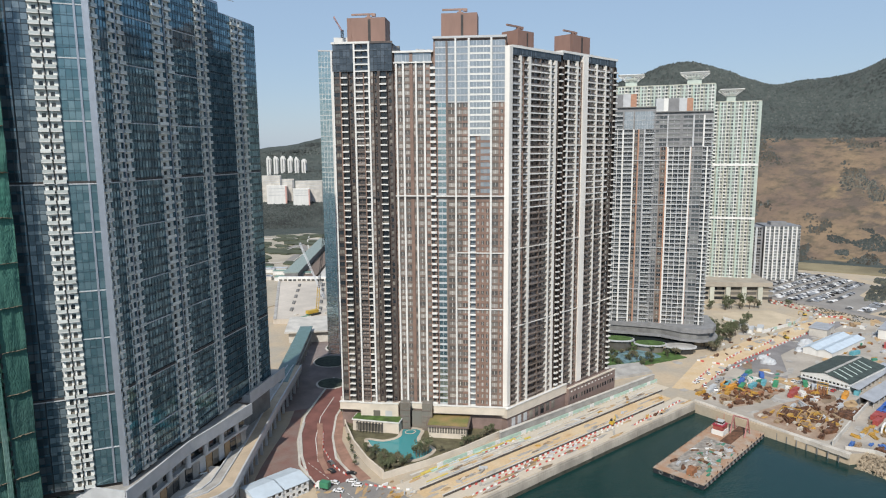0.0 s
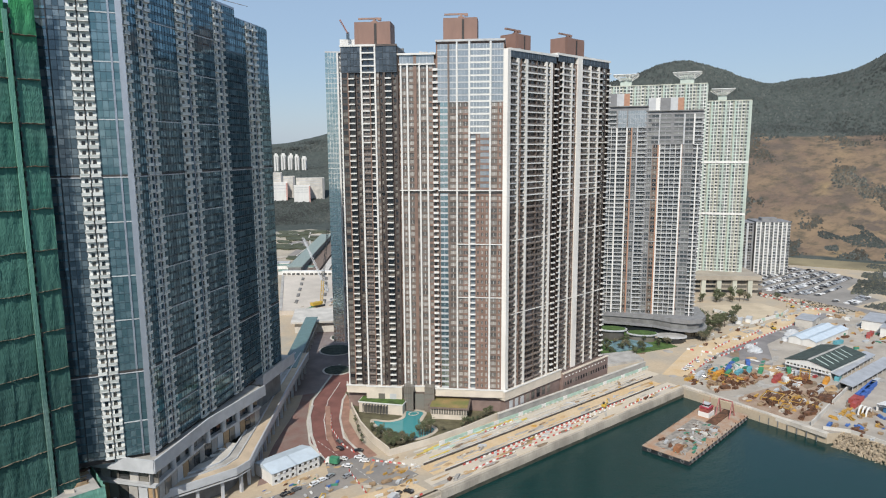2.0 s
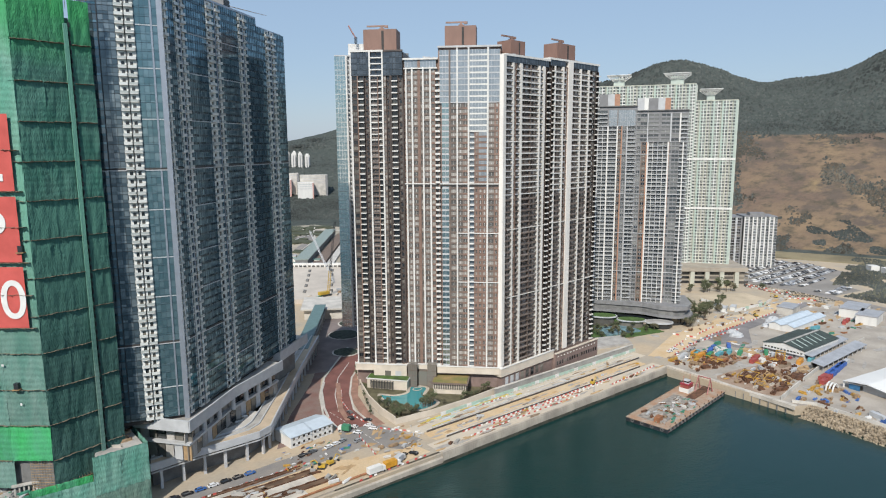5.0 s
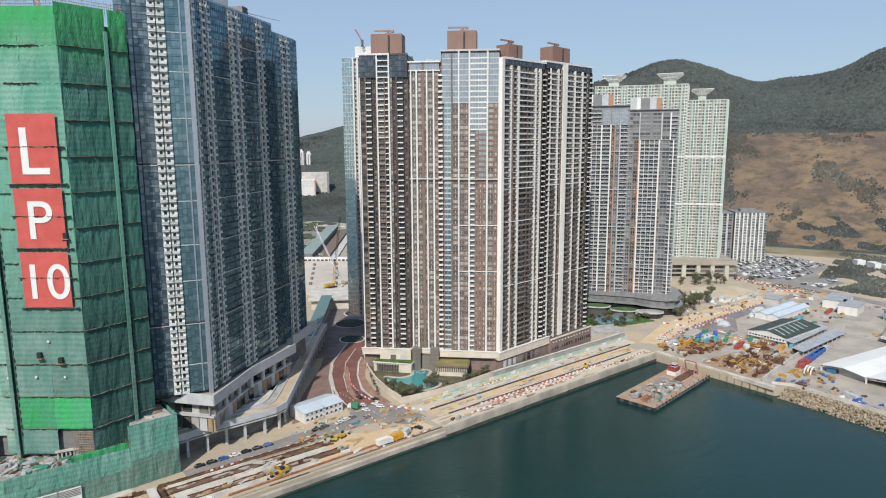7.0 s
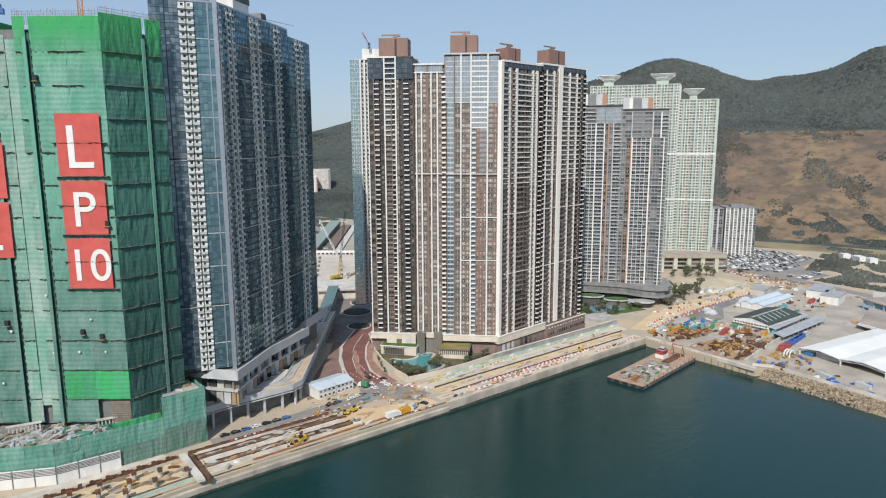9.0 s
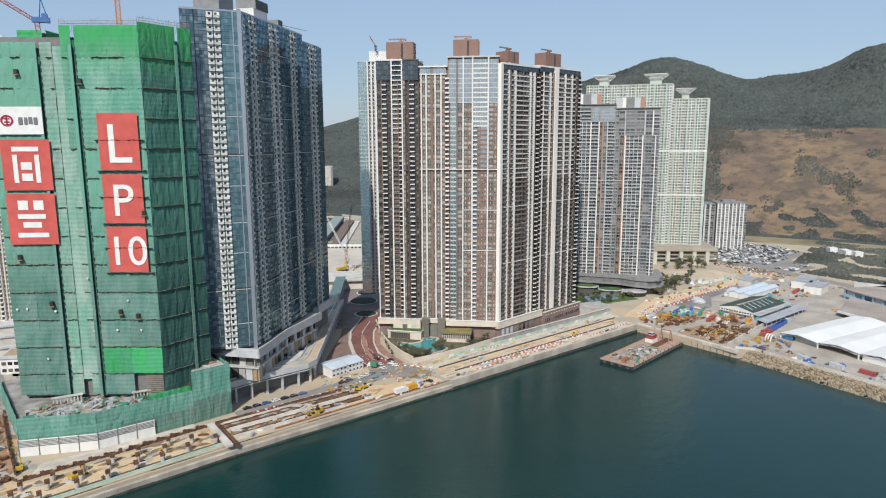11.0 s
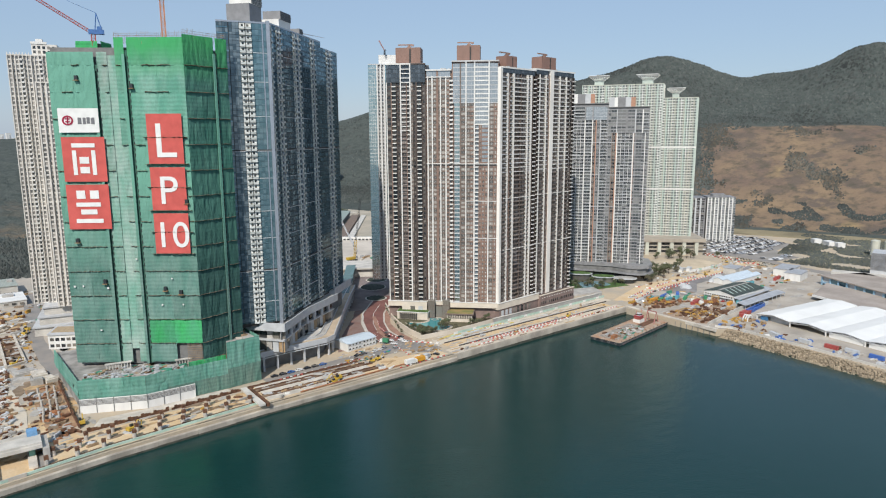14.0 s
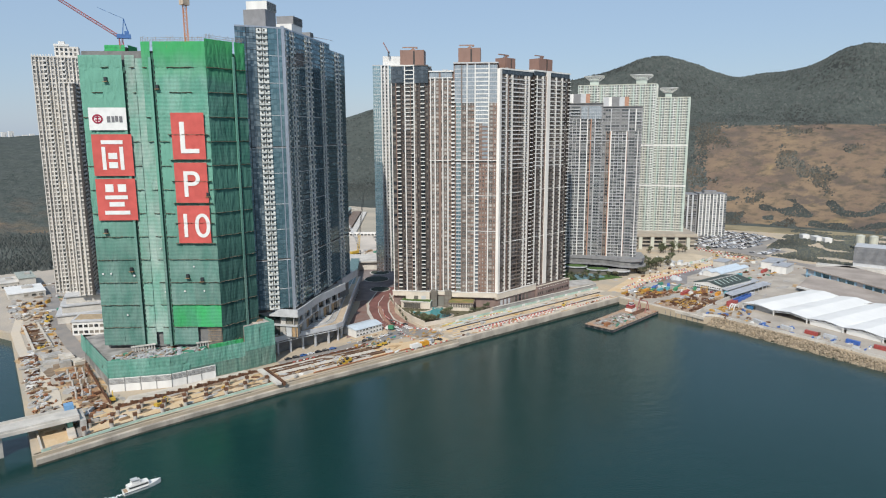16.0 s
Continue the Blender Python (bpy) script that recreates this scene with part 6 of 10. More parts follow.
ppart(pool, "spa_ring", MB().ribbon([(160 + 2.6 * math.cos(a * 0.52), 257.5 + 2.2 * math.sin(a * 0.52)) for a in range(13)], 0.25, 7.15, 7.3), PAVE)

c1 = thing("club_house", "low cream pavilion with a lawn roof beside the pool", "pavilion", "", (148, 270, 7))
C10, C11 = (138.5, 276.5), (154.5, 259.0)
ppart(c1, "wall", MB().prism(slabpoly(C10, C11, 0, 23.5, 0, 7), 7, 12.4), STONE)
c1r = ppart(c1, "roof_slab", MB().prism(slabpoly(C10, C11, -0.4, 24, -0.5, 7.4), 12.4, 12.9), WHITE)
part("roof_lawn", MB().prism(slabpoly(C10, C11, 0, 23.5, 0, 7), 12.9, 13.15), LAWN, c1r, "bright green roof lawn")
for k in range(9):
    ppart(c1, "post", MB().prism(slabpoly(C10, C11, 2.5 + k * 1.6, 2.8 + k * 1.6, -1.6, -1.3), 7, 11.6), FRAMED)
    ppart(c1, "pergola_beam", MB().prism(slabpoly(C10, C11, 2.4 + k * 1.6, 2.9 + k * 1.6, -2.0, 0.4), 11.6, 11.9), FRAMED)
ppart(c1, "opening", MB().prism(slabpoly(C10, C11, 2.5, 15.5, -0.06, 0.3), 7.2, 11.2), G_DARK)
c2 = thing("club_house", "brown and cream pavilion with a dry planted roof", "pavilion", "", (175, 245, 7))
C20, C21 = (163.5, 247.5), (177.5, 234.5)
ppart(c2, "wall", MB().prism(slabpoly(C20, C21, 0.6, 18.4, 0.5, 17), 7, 9.6), STONE)
ppart(c2, "window_band", MB().prism(slabpoly(C20, C21, 0.3, 18.7, 0.3, 17.2), 9.6, 12.6), G_DARK)
for k in range(15):
    ppart(c2, "mullion", MB().prism(slabpoly(C20, C21, 0.4 + k * 1.28, 0.7 + k * 1.28, 0.1, 0.35), 9.6, 12.6), STONE)
c2r = ppart(c2, "roof_slab", MB().prism(slabpoly(C20, C21, -0.8, 19.8, -0.6, 18), 12.6, 13.4), MIDBR)
part("roof_planting", MB().prism(slabpoly(C20, C21, 0, 19, 0.2, 17.2), 13.4, 13.65), DRYLAWN, c2r, "dry brown roof planting")

# ---- streets ----
ASPH = mat("asphalt", (0.20, 0.19, 0.18), 0.9, vary=0.18, scale=0.1, fine=1.5, bump=0.2, col2=(0.27, 0.24, 0.21))
REDROAD = mat("red_asphalt", (0.20, 0.085, 0.07), 0.9, vary=0.15, scale=0.12, fine=1.5)
REDPAVE = mat("red_paving", (0.33, 0.19, 0.14), 0.9, vary=0.15, scale=0.2, fine=1.5)
LINE = mat("road_paint", (0.66, 0.65, 0.62), 0.7, vary=0.12)
RC = [(172, 350), (152, 326.5), (134, 305), (121, 282), (112, 259), (110.5, 236)]
solid("road", MB().ribbon(RC, 8.5, GZ, 5.06), REDROAD, "curved red-surfaced access road", "road", "structure")
solid("road", MB().prism([(101.5, 238), (119.5, 238), (126, 222), (130, 206), (117, 203), (107, 214), (98, 215), (66, 211), (14, 208), (14, 219), (66, 225), (98, 227)], GZ, 5.04), ASPH, "dusty grey asphalt street and junction", "road", "structure")
solid("road", MB().prism([(70, 236.5), (99, 239), (103.5, 260), (112, 284), (125.5, 310), (143, 331), (166, 358), (158, 374), (117, 306), (90, 270), (77, 250)], GZ, 5.022), mat("dusty_red_asphalt", (0.19, 0.105, 0.088), 0.9, vary=0.2, scale=0.15, fine=1.5, col2=(0.20, 0.15, 0.13)), "dusty red asphalt side street under an elevated walkway", "road", "structure")
solid("pavement", MB().ribbon([(158, 321), (141, 297), (128.5, 274), (122.5, 250), (121.8, 232)], 2.4, GZ, 5.2), REDPAVE, "red brick footpath along the garden wall", "pavement", "structure")
for half in (-8.2, 8.2):
    pts = []
    for i, p in enumerate(RC):
        a, c = Vector(RC[max(i - 1, 0)]), Vector(RC[min(i + 1, len(RC) - 1)])
        d = (c - a).normalized()
        pts.append((p[0] - d.y * half, p[1] + d.x * half))
    solid("kerb", MB().ribbon(pts, 0.5, GZ, 5.45), CONCL, "pale concrete road kerb", "kerb", "structure")
solid("traffic_island", MB().prism([(129, 298), (131, 296), (116, 262), (112, 246), (110, 247), (113, 262)], GZ, 5.3), REDPAVE, "narrow paved traffic island with white kerb", "traffic island", "structure")
solid("kerb", MB().ribbon([(102, 246), (108, 268), (117, 291), (124, 303)], 0.6, GZ, 5.4), CONCL, "pale curved kerb between two lanes", "kerb", "structure")
solid("road_marking", MB().ribbon(RC[1:5], 0.18, 5.06, 5.075), LINE, "white road line", "road marking", "structure")
solid("road", MB().prism(farp([(120, 325), (150, 318), (180, 345), (230, 430), (200, 462), (170, 430), (132, 355)]), GZ, 5.03), mat("plaza_paving", (0.23, 0.19, 0.18), 0.9, vary=0.15, scale=0.1, fine=1.0), "grey and red paved drop-off between towers", "road", "structure")
for c, r_ in (((160, 347), 8), ((178, 385), 11), ((196, 410), 9)):
    solid("roundabout", MB().prism(blob(c, r_ + 1.2, r_ + 1.2, 0), GZ, 5.35), CONCL, "round kerbed traffic island", "roundabout", "structure")
    # Shrub colour is darkened to paint the tower's shade on the islands.
    solid("planting_bed", MB().prism(blob(c, r_, r_, 0), 5.35, 5.7), mat("shaded_bed_shrubs", (0.045, 0.062, 0.045), 0.95, vary=0.3, scale=0.4, fine=2.0, bump=0.6), "round planted bed with low dark shrubs", "planting")
# covered footbridge with a teal roof
TEALR = mat("teal_roof_sheet", (0.115, 0.19, 0.185), 0.5, vary=0.1, scale=0.3)
fb = thing("footbridge", "covered footbridge with a teal roof and grey columns", "footbridge", "", (158, 395, GZ))
FB0, FB1 = (124, 336), far(188, 449)
ppart(fb, "roof", MB().prism(slabpoly(FB0, FB1, 0, 116, -4.4, 4.4), 16.6, 17.2), TEALR, "teal sheet roof")
ppart(fb, "deck", MB().prism(slabpoly(FB0, FB1, 0, 116, -4, 4), 11.2, 12.4), CONC)
ppart(fb, "glazing", MB().prism(slabpoly(FB0, FB1, 0, 116, -3.8, 3.8), 12.4, 16.6), G_NAVY)
for k in range(13):
    for d in (-3.2, 3.2):
        ppart(fb, "column", MB().obox((*along(FB0, FB1, 3 + k * 9, d), GZ), (0.9, 0.9, 6.2), 1.05), CONC)
solid("station_building", MB().prism(farp([(176, 455), (240, 420), (262, 452), (196, 492)]), GZ, 13).prism(farp([(172, 453), (241, 416), (266, 452), (194, 497)]), 13, 14.2), [CONCL], "low pale building with a flat overhanging roof", "building")
# depot roof beyond
DR = mat("depot_roof", (0.55, 0.49, 0.42), 0.85, vary=0.12, scale=0.03, fine=0.5)
dp = thing("depot_deck", "wide pale concrete depot deck with rows of vents", "deck", "", (250, 580, GZ))
ppart(dp, "slab", MB().prism(farp([(188, 520), (262, 470), (335, 632), (258, 694)]), GZ, 9), DR)
for i in range(5):
    for j in range(4):
        for k in range(3):
            ppart(dp, "vent", MB().obox((*far(212 + i * 13 + j * 22 + k * 2.2, 540 + i * 27 - j * 13 + k * 4.5), 9), (1.6, 2.6, 1.0), 0.5), CONCD)
ppart(dp, "end_wall", MB().prism(farp([(258, 694), (326, 640), (329, 644), (261, 698)]), 9, 13.4), WHITE)
for k in range(16):
    ppart(dp, "wall_opening", MB().obox((*along(far(258, 694), far(326, 640), 3 + k * 4.85, -0.1), 9.4), (3.4, 0.5, 1.8), math.atan2(-54, 68)), G_DARK)
ppart(dp, "edge_strip", MB().prism(farp([(188, 520), (190, 518), (260, 692), (258, 694)]), 9, 9.5), CONC)
TAN = mat("tan_site_ground", (0.40, 0.345, 0.27), 0.95, vary=0.2, scale=0.02, fine=0.3, col2=(0.27, 0.25, 0.20))
solid("site_ground", MB().prism(farp([(150, 560), (330, 640), (560, 1000), (520, 1215), (380, 1215), (240, 900)]), 4, 5.9), TAN, "tan ground and tracks beyond the depot", "ground", "structure")
vd = thing("viaduct", "covered rail viaduct with a grey-green roof", "viaduct", "", (280, 700, GZ))
for off, half, z0, z1, m, nm in ((0, 7, 9, 15, CONCD, "side_wall"), (0, 8, 15, 16, mat("grey_green_sheet", (0.26, 0.31, 0.28), 0.6, vary=0.1), "roof"), (17, 7, 6, 9, mat("rusty_track_bed", (0.20, 0.15, 0.12), 0.9, vary=0.2), "track_bed"), (30, 4, 6, 8, CONCL, "parapet")):
    ppart(vd, nm, MB().ribbon([along(far(276, 700), far(435, 965), 0, -off), along(far(276, 700), far(435, 965), 272, -off)], half, z0, z1), m)
for p in ([(230, 880), (330, 850), (400, 960), (440, 1060), (500, 1190)], [(300, 1010), (366, 972), (440, 1050)], [(380, 1190), (438, 1150), (500, 1060)]):
    p = farp(p)
    solid("road", MB().ribbon(p, 5.5, 5.9, 6.3), ASPH, "grey road winding beyond the depot", "road", "structure")
    solid("kerb", MB().ribbon([(x + 7, y - 3) for x, y in p], 0.9, 5.9, 7.2), CONCL, "pale road parapet beyond the depot", "kerb", "structure")
q = random.Random(61)
far_veg = MB()
for i in range(60):
    t = q.random()
    x, y = far(250 + 230 * t + q.uniform(-50, 40), 780 + 390 * t + q.uniform(-40, 40))
    rr_ = q.uniform(5, 15)
    far_veg.prism([(x + rr_ * q.uniform(0.6, 1.2) * math.cos(k * 0.785), y + 1.6 * rr_ * q.uniform(0.6, 1.2) * math.sin(k * 0.785)) for k in range(8)], 5.9, 6.5 + q.uniform(0, 1.5))
solid("far_scrub", far_veg, mat("dull_scrub", (0.085, 0.095, 0.055), 0.95, vary=0.25, scale=0.1), "dull green scrub patches beyond the depot", "scrub", "stuff")
for i in range(14):
    x, y = far(236 + q.uniform(0, 70), 712 + q.uniform(0, 90))
    bl = thing("site_building", "low white site building beyond the depot", "building", "far site buildings", (x, y, 5.9))
    w, l = q.uniform(8, 20), q.uniform(5, 9)
    ppart(bl, "wall", MB().obox((x, y, 5.9), (w, l, 4), -0.6), WHITE if i % 3 else CONCL)
    ppart(bl, "roof", MB().obox((x, y, 9.9), (w + 0.8, l + 0.8, 0.4), -0.6), LGREY if i % 2 else mat("dull_green_roof", (0.20, 0.30, 0.25), 0.7))

# ---- builders' hut ----
BLUEW = mat("pale_blue_sheet", (0.50, 0.57, 0.63), 0.5, vary=0.06, scale=0.3)
hut = thing("site_office", "white two-storey cabin with a pale blue sheet roof", "site office", "", (87, 240, GZ))
H0, H1 = (75.5, 233.2), (98.5, 237.2)
HL = (Vector(H1) - Vector(H0)).length
for i in range(2):
    s0, s1 = HL * i / 2, HL * (i + 1) / 2 - 0.3
    ppart(hut, "wall", MB().prism(slabpoly(H0, H1, s0, s1, 0, 14), GZ, 10.4), WHITE)
    a, c, e = (s0 - 0.4, -0.4), (s1 + 0.4, -0.4), (s0 - 0.4, 14.4)
    sm = 7.0
    pts = [(*along(H0, H1, s0 - 0.4, -0.5), 10.3), (*along(H0, H1, s1 + 0.4, -0.5), 10.3), (*along(H0, H1, s1 + 0.4, sm), 12.0), (*along(H0, H1, s0 - 0.4, sm), 12.0), (*along(H0, H1, s1 + 0.4, 14.5), 10.3), (*along(H0, H1, s0 - 0.4, 14.5), 10.3)]
    ppart(hut, "roof", MB().add(pts, [(0, 1, 2, 3), (3, 2, 4, 5), (0, 3, 5), (1, 4, 2), (0, 5, 4, 1)]), BLUEW, "pale blue pitched roof")
    for k in range(4):
        for z in (6.0, 8.6):
            ppart(hut, "window", MB().prism(slabpoly(H0, H1, s0 + 1 + k * 2.7, s0 + 2.2 + k * 2.7, -0.06, 0.1), z, z + 1.1), G_DARK)
            ppart(hut, "cooler", MB().prism(slabpoly(H0, H1, s0 + 2.4 + k * 2.7, s0 + 3.1 + k * 2.7, -0.5, 0.0), z, z + 0.6), LGREY)

# ---- promenade works ----
SAND2 = mat("ochre_sand", (0.52, 0.37, 0.21), 0.95, vary=0.2, scale=0.09, fine=1.0, bump=0.35, col2=(0.56, 0.45, 0.31))
PALE = mat("pale_compacted_sand", (0.52, 0.445, 0.345), 0.95, vary=0.12, scale=0.07, fine=0.8, bump=0.3, col2=(0.48, 0.43, 0.36))
Q0, Q1 = (129.5, 189.2), (308, 201.5)
TIMB = mat("dark_sheeting", (0.10, 0.085, 0.075), 0.7, vary=0.2)
GHOARD = mat("pale_green_hoarding", (0.42, 0.56, 0.47), 0.6, vary=0.12, scale=0.2)


def strip(name, s0, s1, v0, v1, z, m, label, cat="ground"):
    solid(name, MB().prism(slabpoly(Q0, Q1, s0, s1, v0, v1), GZ, z), m, label, cat, "structure")


strip("works_strip", 0, 181, 1.6, 11.2, 5.05, PALE, "pale compacted sand strip beside the seawall")
strip("works_strip", 6, 176, 12.4, 21.5, 5.08, SAND2, "ochre sand strip between two sheeted edges")
strip("works_strip", 2, 190, 22.4, 31.5, 5.06, PALE, "pale sand works road")
for v, s0, s1, nm in ((11.8, 12, 168, 1), (22.0, 8, 182, 2)):
    root = thing("sheeted_edge", "dark sheeted excavation edge with pale capping beam", "barrier", "sheeted edges", (*along(Q0, Q1, s0, v), GZ))
    n = int((s1 - s0) / 6)
    for k in range(n):
        ppart(root, "sheet", MB().prism(slabpoly(Q0, Q1, s0 + k * 6, s0 + k * 6 + 5.8, v - 0.4, v - 0.2), GZ, 5.75 + 0.1 * ((k * 3 + nm) % 3)), TIMB)
        ppart(root, "capping_beam", MB().prism(slabpoly(Q0, Q1, s0 + k * 6, s0 + k * 6 + 5.9, v - 0.2, v + 0.5), GZ, 5.9), CONCL)
root = thing("hoarding", "pale green and white site hoarding", "hoarding", "", (*along(Q0, Q1, 70, 33), GZ))
for k in range(48):
    ppart(root, "hoarding_panel", MB().prism(slabpoly(Q0, Q1, 25.5 + k * 3.5, 28.9 + k * 3.5, 32.6, 33.0), GZ, 6.8), GHOARD if k % 5 else WHITE)
    ppart(root, "footing", MB().prism(slabpoly(Q0, Q1, 26.5 + k * 3.5, 27.5 + k * 3.5, 31.6, 32.5), GZ, 5.6), CONCL)
root = thing("promenade_wall", "long grey concrete retaining wall with rubble planting", "wall", "", (*along(Q0, Q1, 70, 36), GZ))
for k in range(16):
    ppart(root, "wall_panel", MB().prism(slabpoly(Q0, Q1, 66 + k * 8, 73.9 + k * 8, 35.0, 36.0), GZ, 8.6), CONC)
    ppart(root, "coping", MB().prism(slabpoly(Q0, Q1, 66 + k * 8, 74 + k * 8, 34.7, 36.3), 8.6, 8.9), CONCL)
for k in range(26):
    qd = random.Random(k)
    sx, vx = qd.uniform(4, 78), qd.choice((24.5, 27.5, 29.5, 31.0, 33.2)) + qd.uniform(-.6, .6)
    mm, nm = qd.choice(((GHOARD, "pale green"), (BLUEW, "pale blue"), (CONCL, "pale concrete"), (mat("yellow_sheet", (0.60, 0.47, 0.10), 0.7), "yellow")))
    solid("ground_sheet", MB().prism(slabpoly(Q0, Q1, sx, sx + qd.uniform(3, 9), vx, vx + qd.uniform(0.8, 1.6)), GZ + 0.06, GZ + 0.25 + qd.uniform(0, .5)), mm, nm + " sheet material laid on the works ground", "sheet", "", "ground sheets")
solid("podium_ramp", MB().prism([(300, 252), (330, 246), (338, 262), (308, 272)], GZ, 6.5), CONC, "grey ramp beside the podium", "ramp", "structure")

RW_R = mat("barrier_red", (0.52, 0.085, 0.07), 0.5, vary=0.1)
RW_W = mat("barrier_white", (0.75, 0.74, 0.72), 0.5, vary=0.08)


def barrier_mesh(m):
    b = MB()
    prof = [(-0.24, 0), (0.24, 0), (0.24, 0.2), (0.1, 0.4), (0.08, 0.85), (-0.08, 0.85), (-0.1, 0.4), (-0.24, 0.2)]
    n = len(prof)
    b.add([(-0.8, y, z) for y, z in prof] + [(0.8, y, z) for y, z in prof], [(i, i + n, (i + 1) % n + n, (i + 1) % n) for i in range(n)] + [tuple(range(n)), tuple(range(2 * n - 1, n - 1, -1))])
    return b.mesh("barrier", [m])


BAR = [barrier_mesh(RW_R), barrier_mesh(RW_W)]
made_bars = 0


def barrier_row(p, q, gap=2.2, seed=1, skip=0.12):
    global made_bars
    rr = random.Random(seed)
    L = (Vector(q) - Vector(p)).length
    yaw = math.atan2(q[1] - p[1], q[0] - p[0])
    for k in range(int(L / gap)):
        if rr.random() < skip or made_bars > 296:
            continue
        ob = new("barrier", BAR[k % 2])
        ob.matrix_world = Matrix.Translation((*along(p, q, k * gap, rr.uniform(-.12, .12)), GZ + 0.06)) @ Matrix.Rotation(yaw + rr.uniform(-.08, .08), 4, "Z") @ Matrix.Diagonal((0.8, 0.8, 0.85, 1))
        tagged(ob, ("red" if k % 2 == 0 else "white") + " plastic water-filled traffic barrier on sandy ground", "barrier", "traffic barriers")
        made_bars += 1


barrier_row(along(Q0, Q1, 22, 10.6), along(Q0, Q1, 140, 10.6), 1.7, 1)
barrier_row(along(Q0, Q1, 40, 8.2), along(Q0, Q1, 128, 8.6), 2.0, 2, 0.25)
barrier_row(along(Q0, Q1, 20, 5.0), along(Q0, Q1, 104, 5.4), 2.1, 3, 0.25)
barrier_row(along(Q0, Q1, 130, 4.0), along(Q0, Q1, 178, 7.0), 1.9, 4)
barrier_row(along(Q0, Q1, 52, 29.5), along(Q0, Q1, 72, 30), 1.6, 5)
barrier_row((22, 212), (78, 216), 2.2, 6)
barrier_row((88, 188.6), (124, 191.6), 2.4, 7, 0.3)
barrier_row((107, 226), (104, 204), 2.0, 8)
barrier_row((120, 228), (134, 212), 2.0, 9)
# barriers that line the curved road
RB = [(127, 286), (119.5, 270), (116, 252), (117, 238)]
for a, c, sd in zip(RB, RB[1:], (21, 22, 23)):
    barrier_row(a, c, 1.9, sd, 0.05)
barrier_row((102, 240), (106, 262), 2.4, 24, 0.3)
# pipe runs along the promenade works
for v, s0, s1, m, lab, rad in ((24.2, 4, 150, LGREY, "grey steel pipe run on the works road", 0.22), (27.6, 30, 186, CONCL, "pale concrete drain run on the works road", 0.3), (14.6, 20, 160, LGREY, "thin grey pipe run on ochre sand", 0.15), (31.0, 2, 66, mat("yellow_pipe", (0.55, 0.42, 0.10), 0.6), "yellow pipe run beside the garden wall", 0.3)):
    th = thing("pipe_run", lab, "pipe", "pipe runs", (*along(Q0, Q1, s0, v), GZ))
    for k in range(int((s1 - s0) / 9)):
        if (k * 5 + int(v)) % 7 == 3:
            continue
        a, c = along(Q0, Q1, s0 + k * 9, v), along(Q0, Q1, s0 + k * 9 + 8.7, v + 0.15 * (k % 2))
        ppart(th, "pipe", MB().tube((*a, GZ + 0.08 + rad), (*c, GZ + 0.08 + rad), rad, rad, 6), m)


def patches(name, label, m, seed, count, pick, z):
    """Thin uneven patches of other earth spread on the ground."""
    q, b = random.Random(seed), MB()
    for i in range(count):
        x, y, rx, ry, a = pick(q)
        pts = []
        for k in range(11):
            t, w = 6.2832 * k / 11, q.uniform(0.6, 1.15)
            px, py = rx * w * math.cos(t), ry * w * math.sin(t)
            pts.append((x + px * math.cos(a) - py * math.sin(a), y + px * math.sin(a) + py * math.cos(a)))
        b.prism(pts, GZ, z + 0.002 * (i % 9))
    solid(name, b, m, label, "ground", "stuff")


def on_prom(q):
    return (*along(Q0, Q1, q.uniform(0, 180), q.choice((3, 5, 8, 15, 18, 24, 26, 29)) + q.uniform(-1, 1)), q.uniform(1.5, 7), q.uniform(0.5, 1.2), 0.077)


def on_quay(q):
    x = q.uniform(-110, 60)
    return x, 187 + (x + 60) * 0.07 + q.uniform(0, 16), q.uniform(1, 5), q.uniform(0.6, 2), q.uniform(-.2, .4)


def on_shore(q):
    return q.uniform(-113, -72), q.uniform(205, 560), q.uniform(1.5, 5), q.uniform(2, 9), q.uniform(-.3, .3)


def on_yard(q):
    return q.uniform(320, 580), q.uniform(132, 262), q.uniform(2, 9), q.uniform(1, 4), q.uniform(-.3, .6)


DAMP = mat("damp_earth", (0.25, 0.18, 0.12), 0.95, vary=0.2, scale=0.2, fine=1.5, bump=0.3)
GREYD = mat("grey_dust", (0.40, 0.375, 0.34), 0.95, vary=0.15, scale=0.2, fine=1.5, bump=0.3)
OCHRE = mat("ochre_spill", (0.50, 0.34, 0.18), 0.95, vary=0.2, scale=0.2, fine=1.5, bump=0.3)
def on_street(q):
    return q.uniform(66, 128), q.uniform(198, 236), q.uniform(1, 4.5), q.uniform(0.6, 2.2), q.uniform(-.3, .9)


for k, (pick, n, z) in enumerate(((on_prom, 70, 5.12), (on_quay, 60, 5.12), (on_shore, 90, 5.13), (on_yard, 80, 5.14))):
    patches("earth_patches", "scattered patches of damp brown earth", DAMP, 60 + k, n if k in (1, 2) else n // 4, pick, z + 0.04)
    patches("earth_patches", "scattered patches of grey dust", GREYD, 70 + k, n, pick, z + 0.03)
    patches("earth_patches", "scattered patches of ochre sand", OCHRE, 80 + k, n // 2, pick, z + 0.06)
patches("earth_patches", "scattered patches of ochre sand", OCHRE, 91, 26, on_street, 5.1)
for k in range(16):
    a = along((108, 262), (112, 206), 2 + k * 3.4)
    solid("road_marking", MB().obox((*a, 5.06), (0.22, 1.8, 0.02), 0.07), LINE, "white dashed road line", "road marking", "structure")

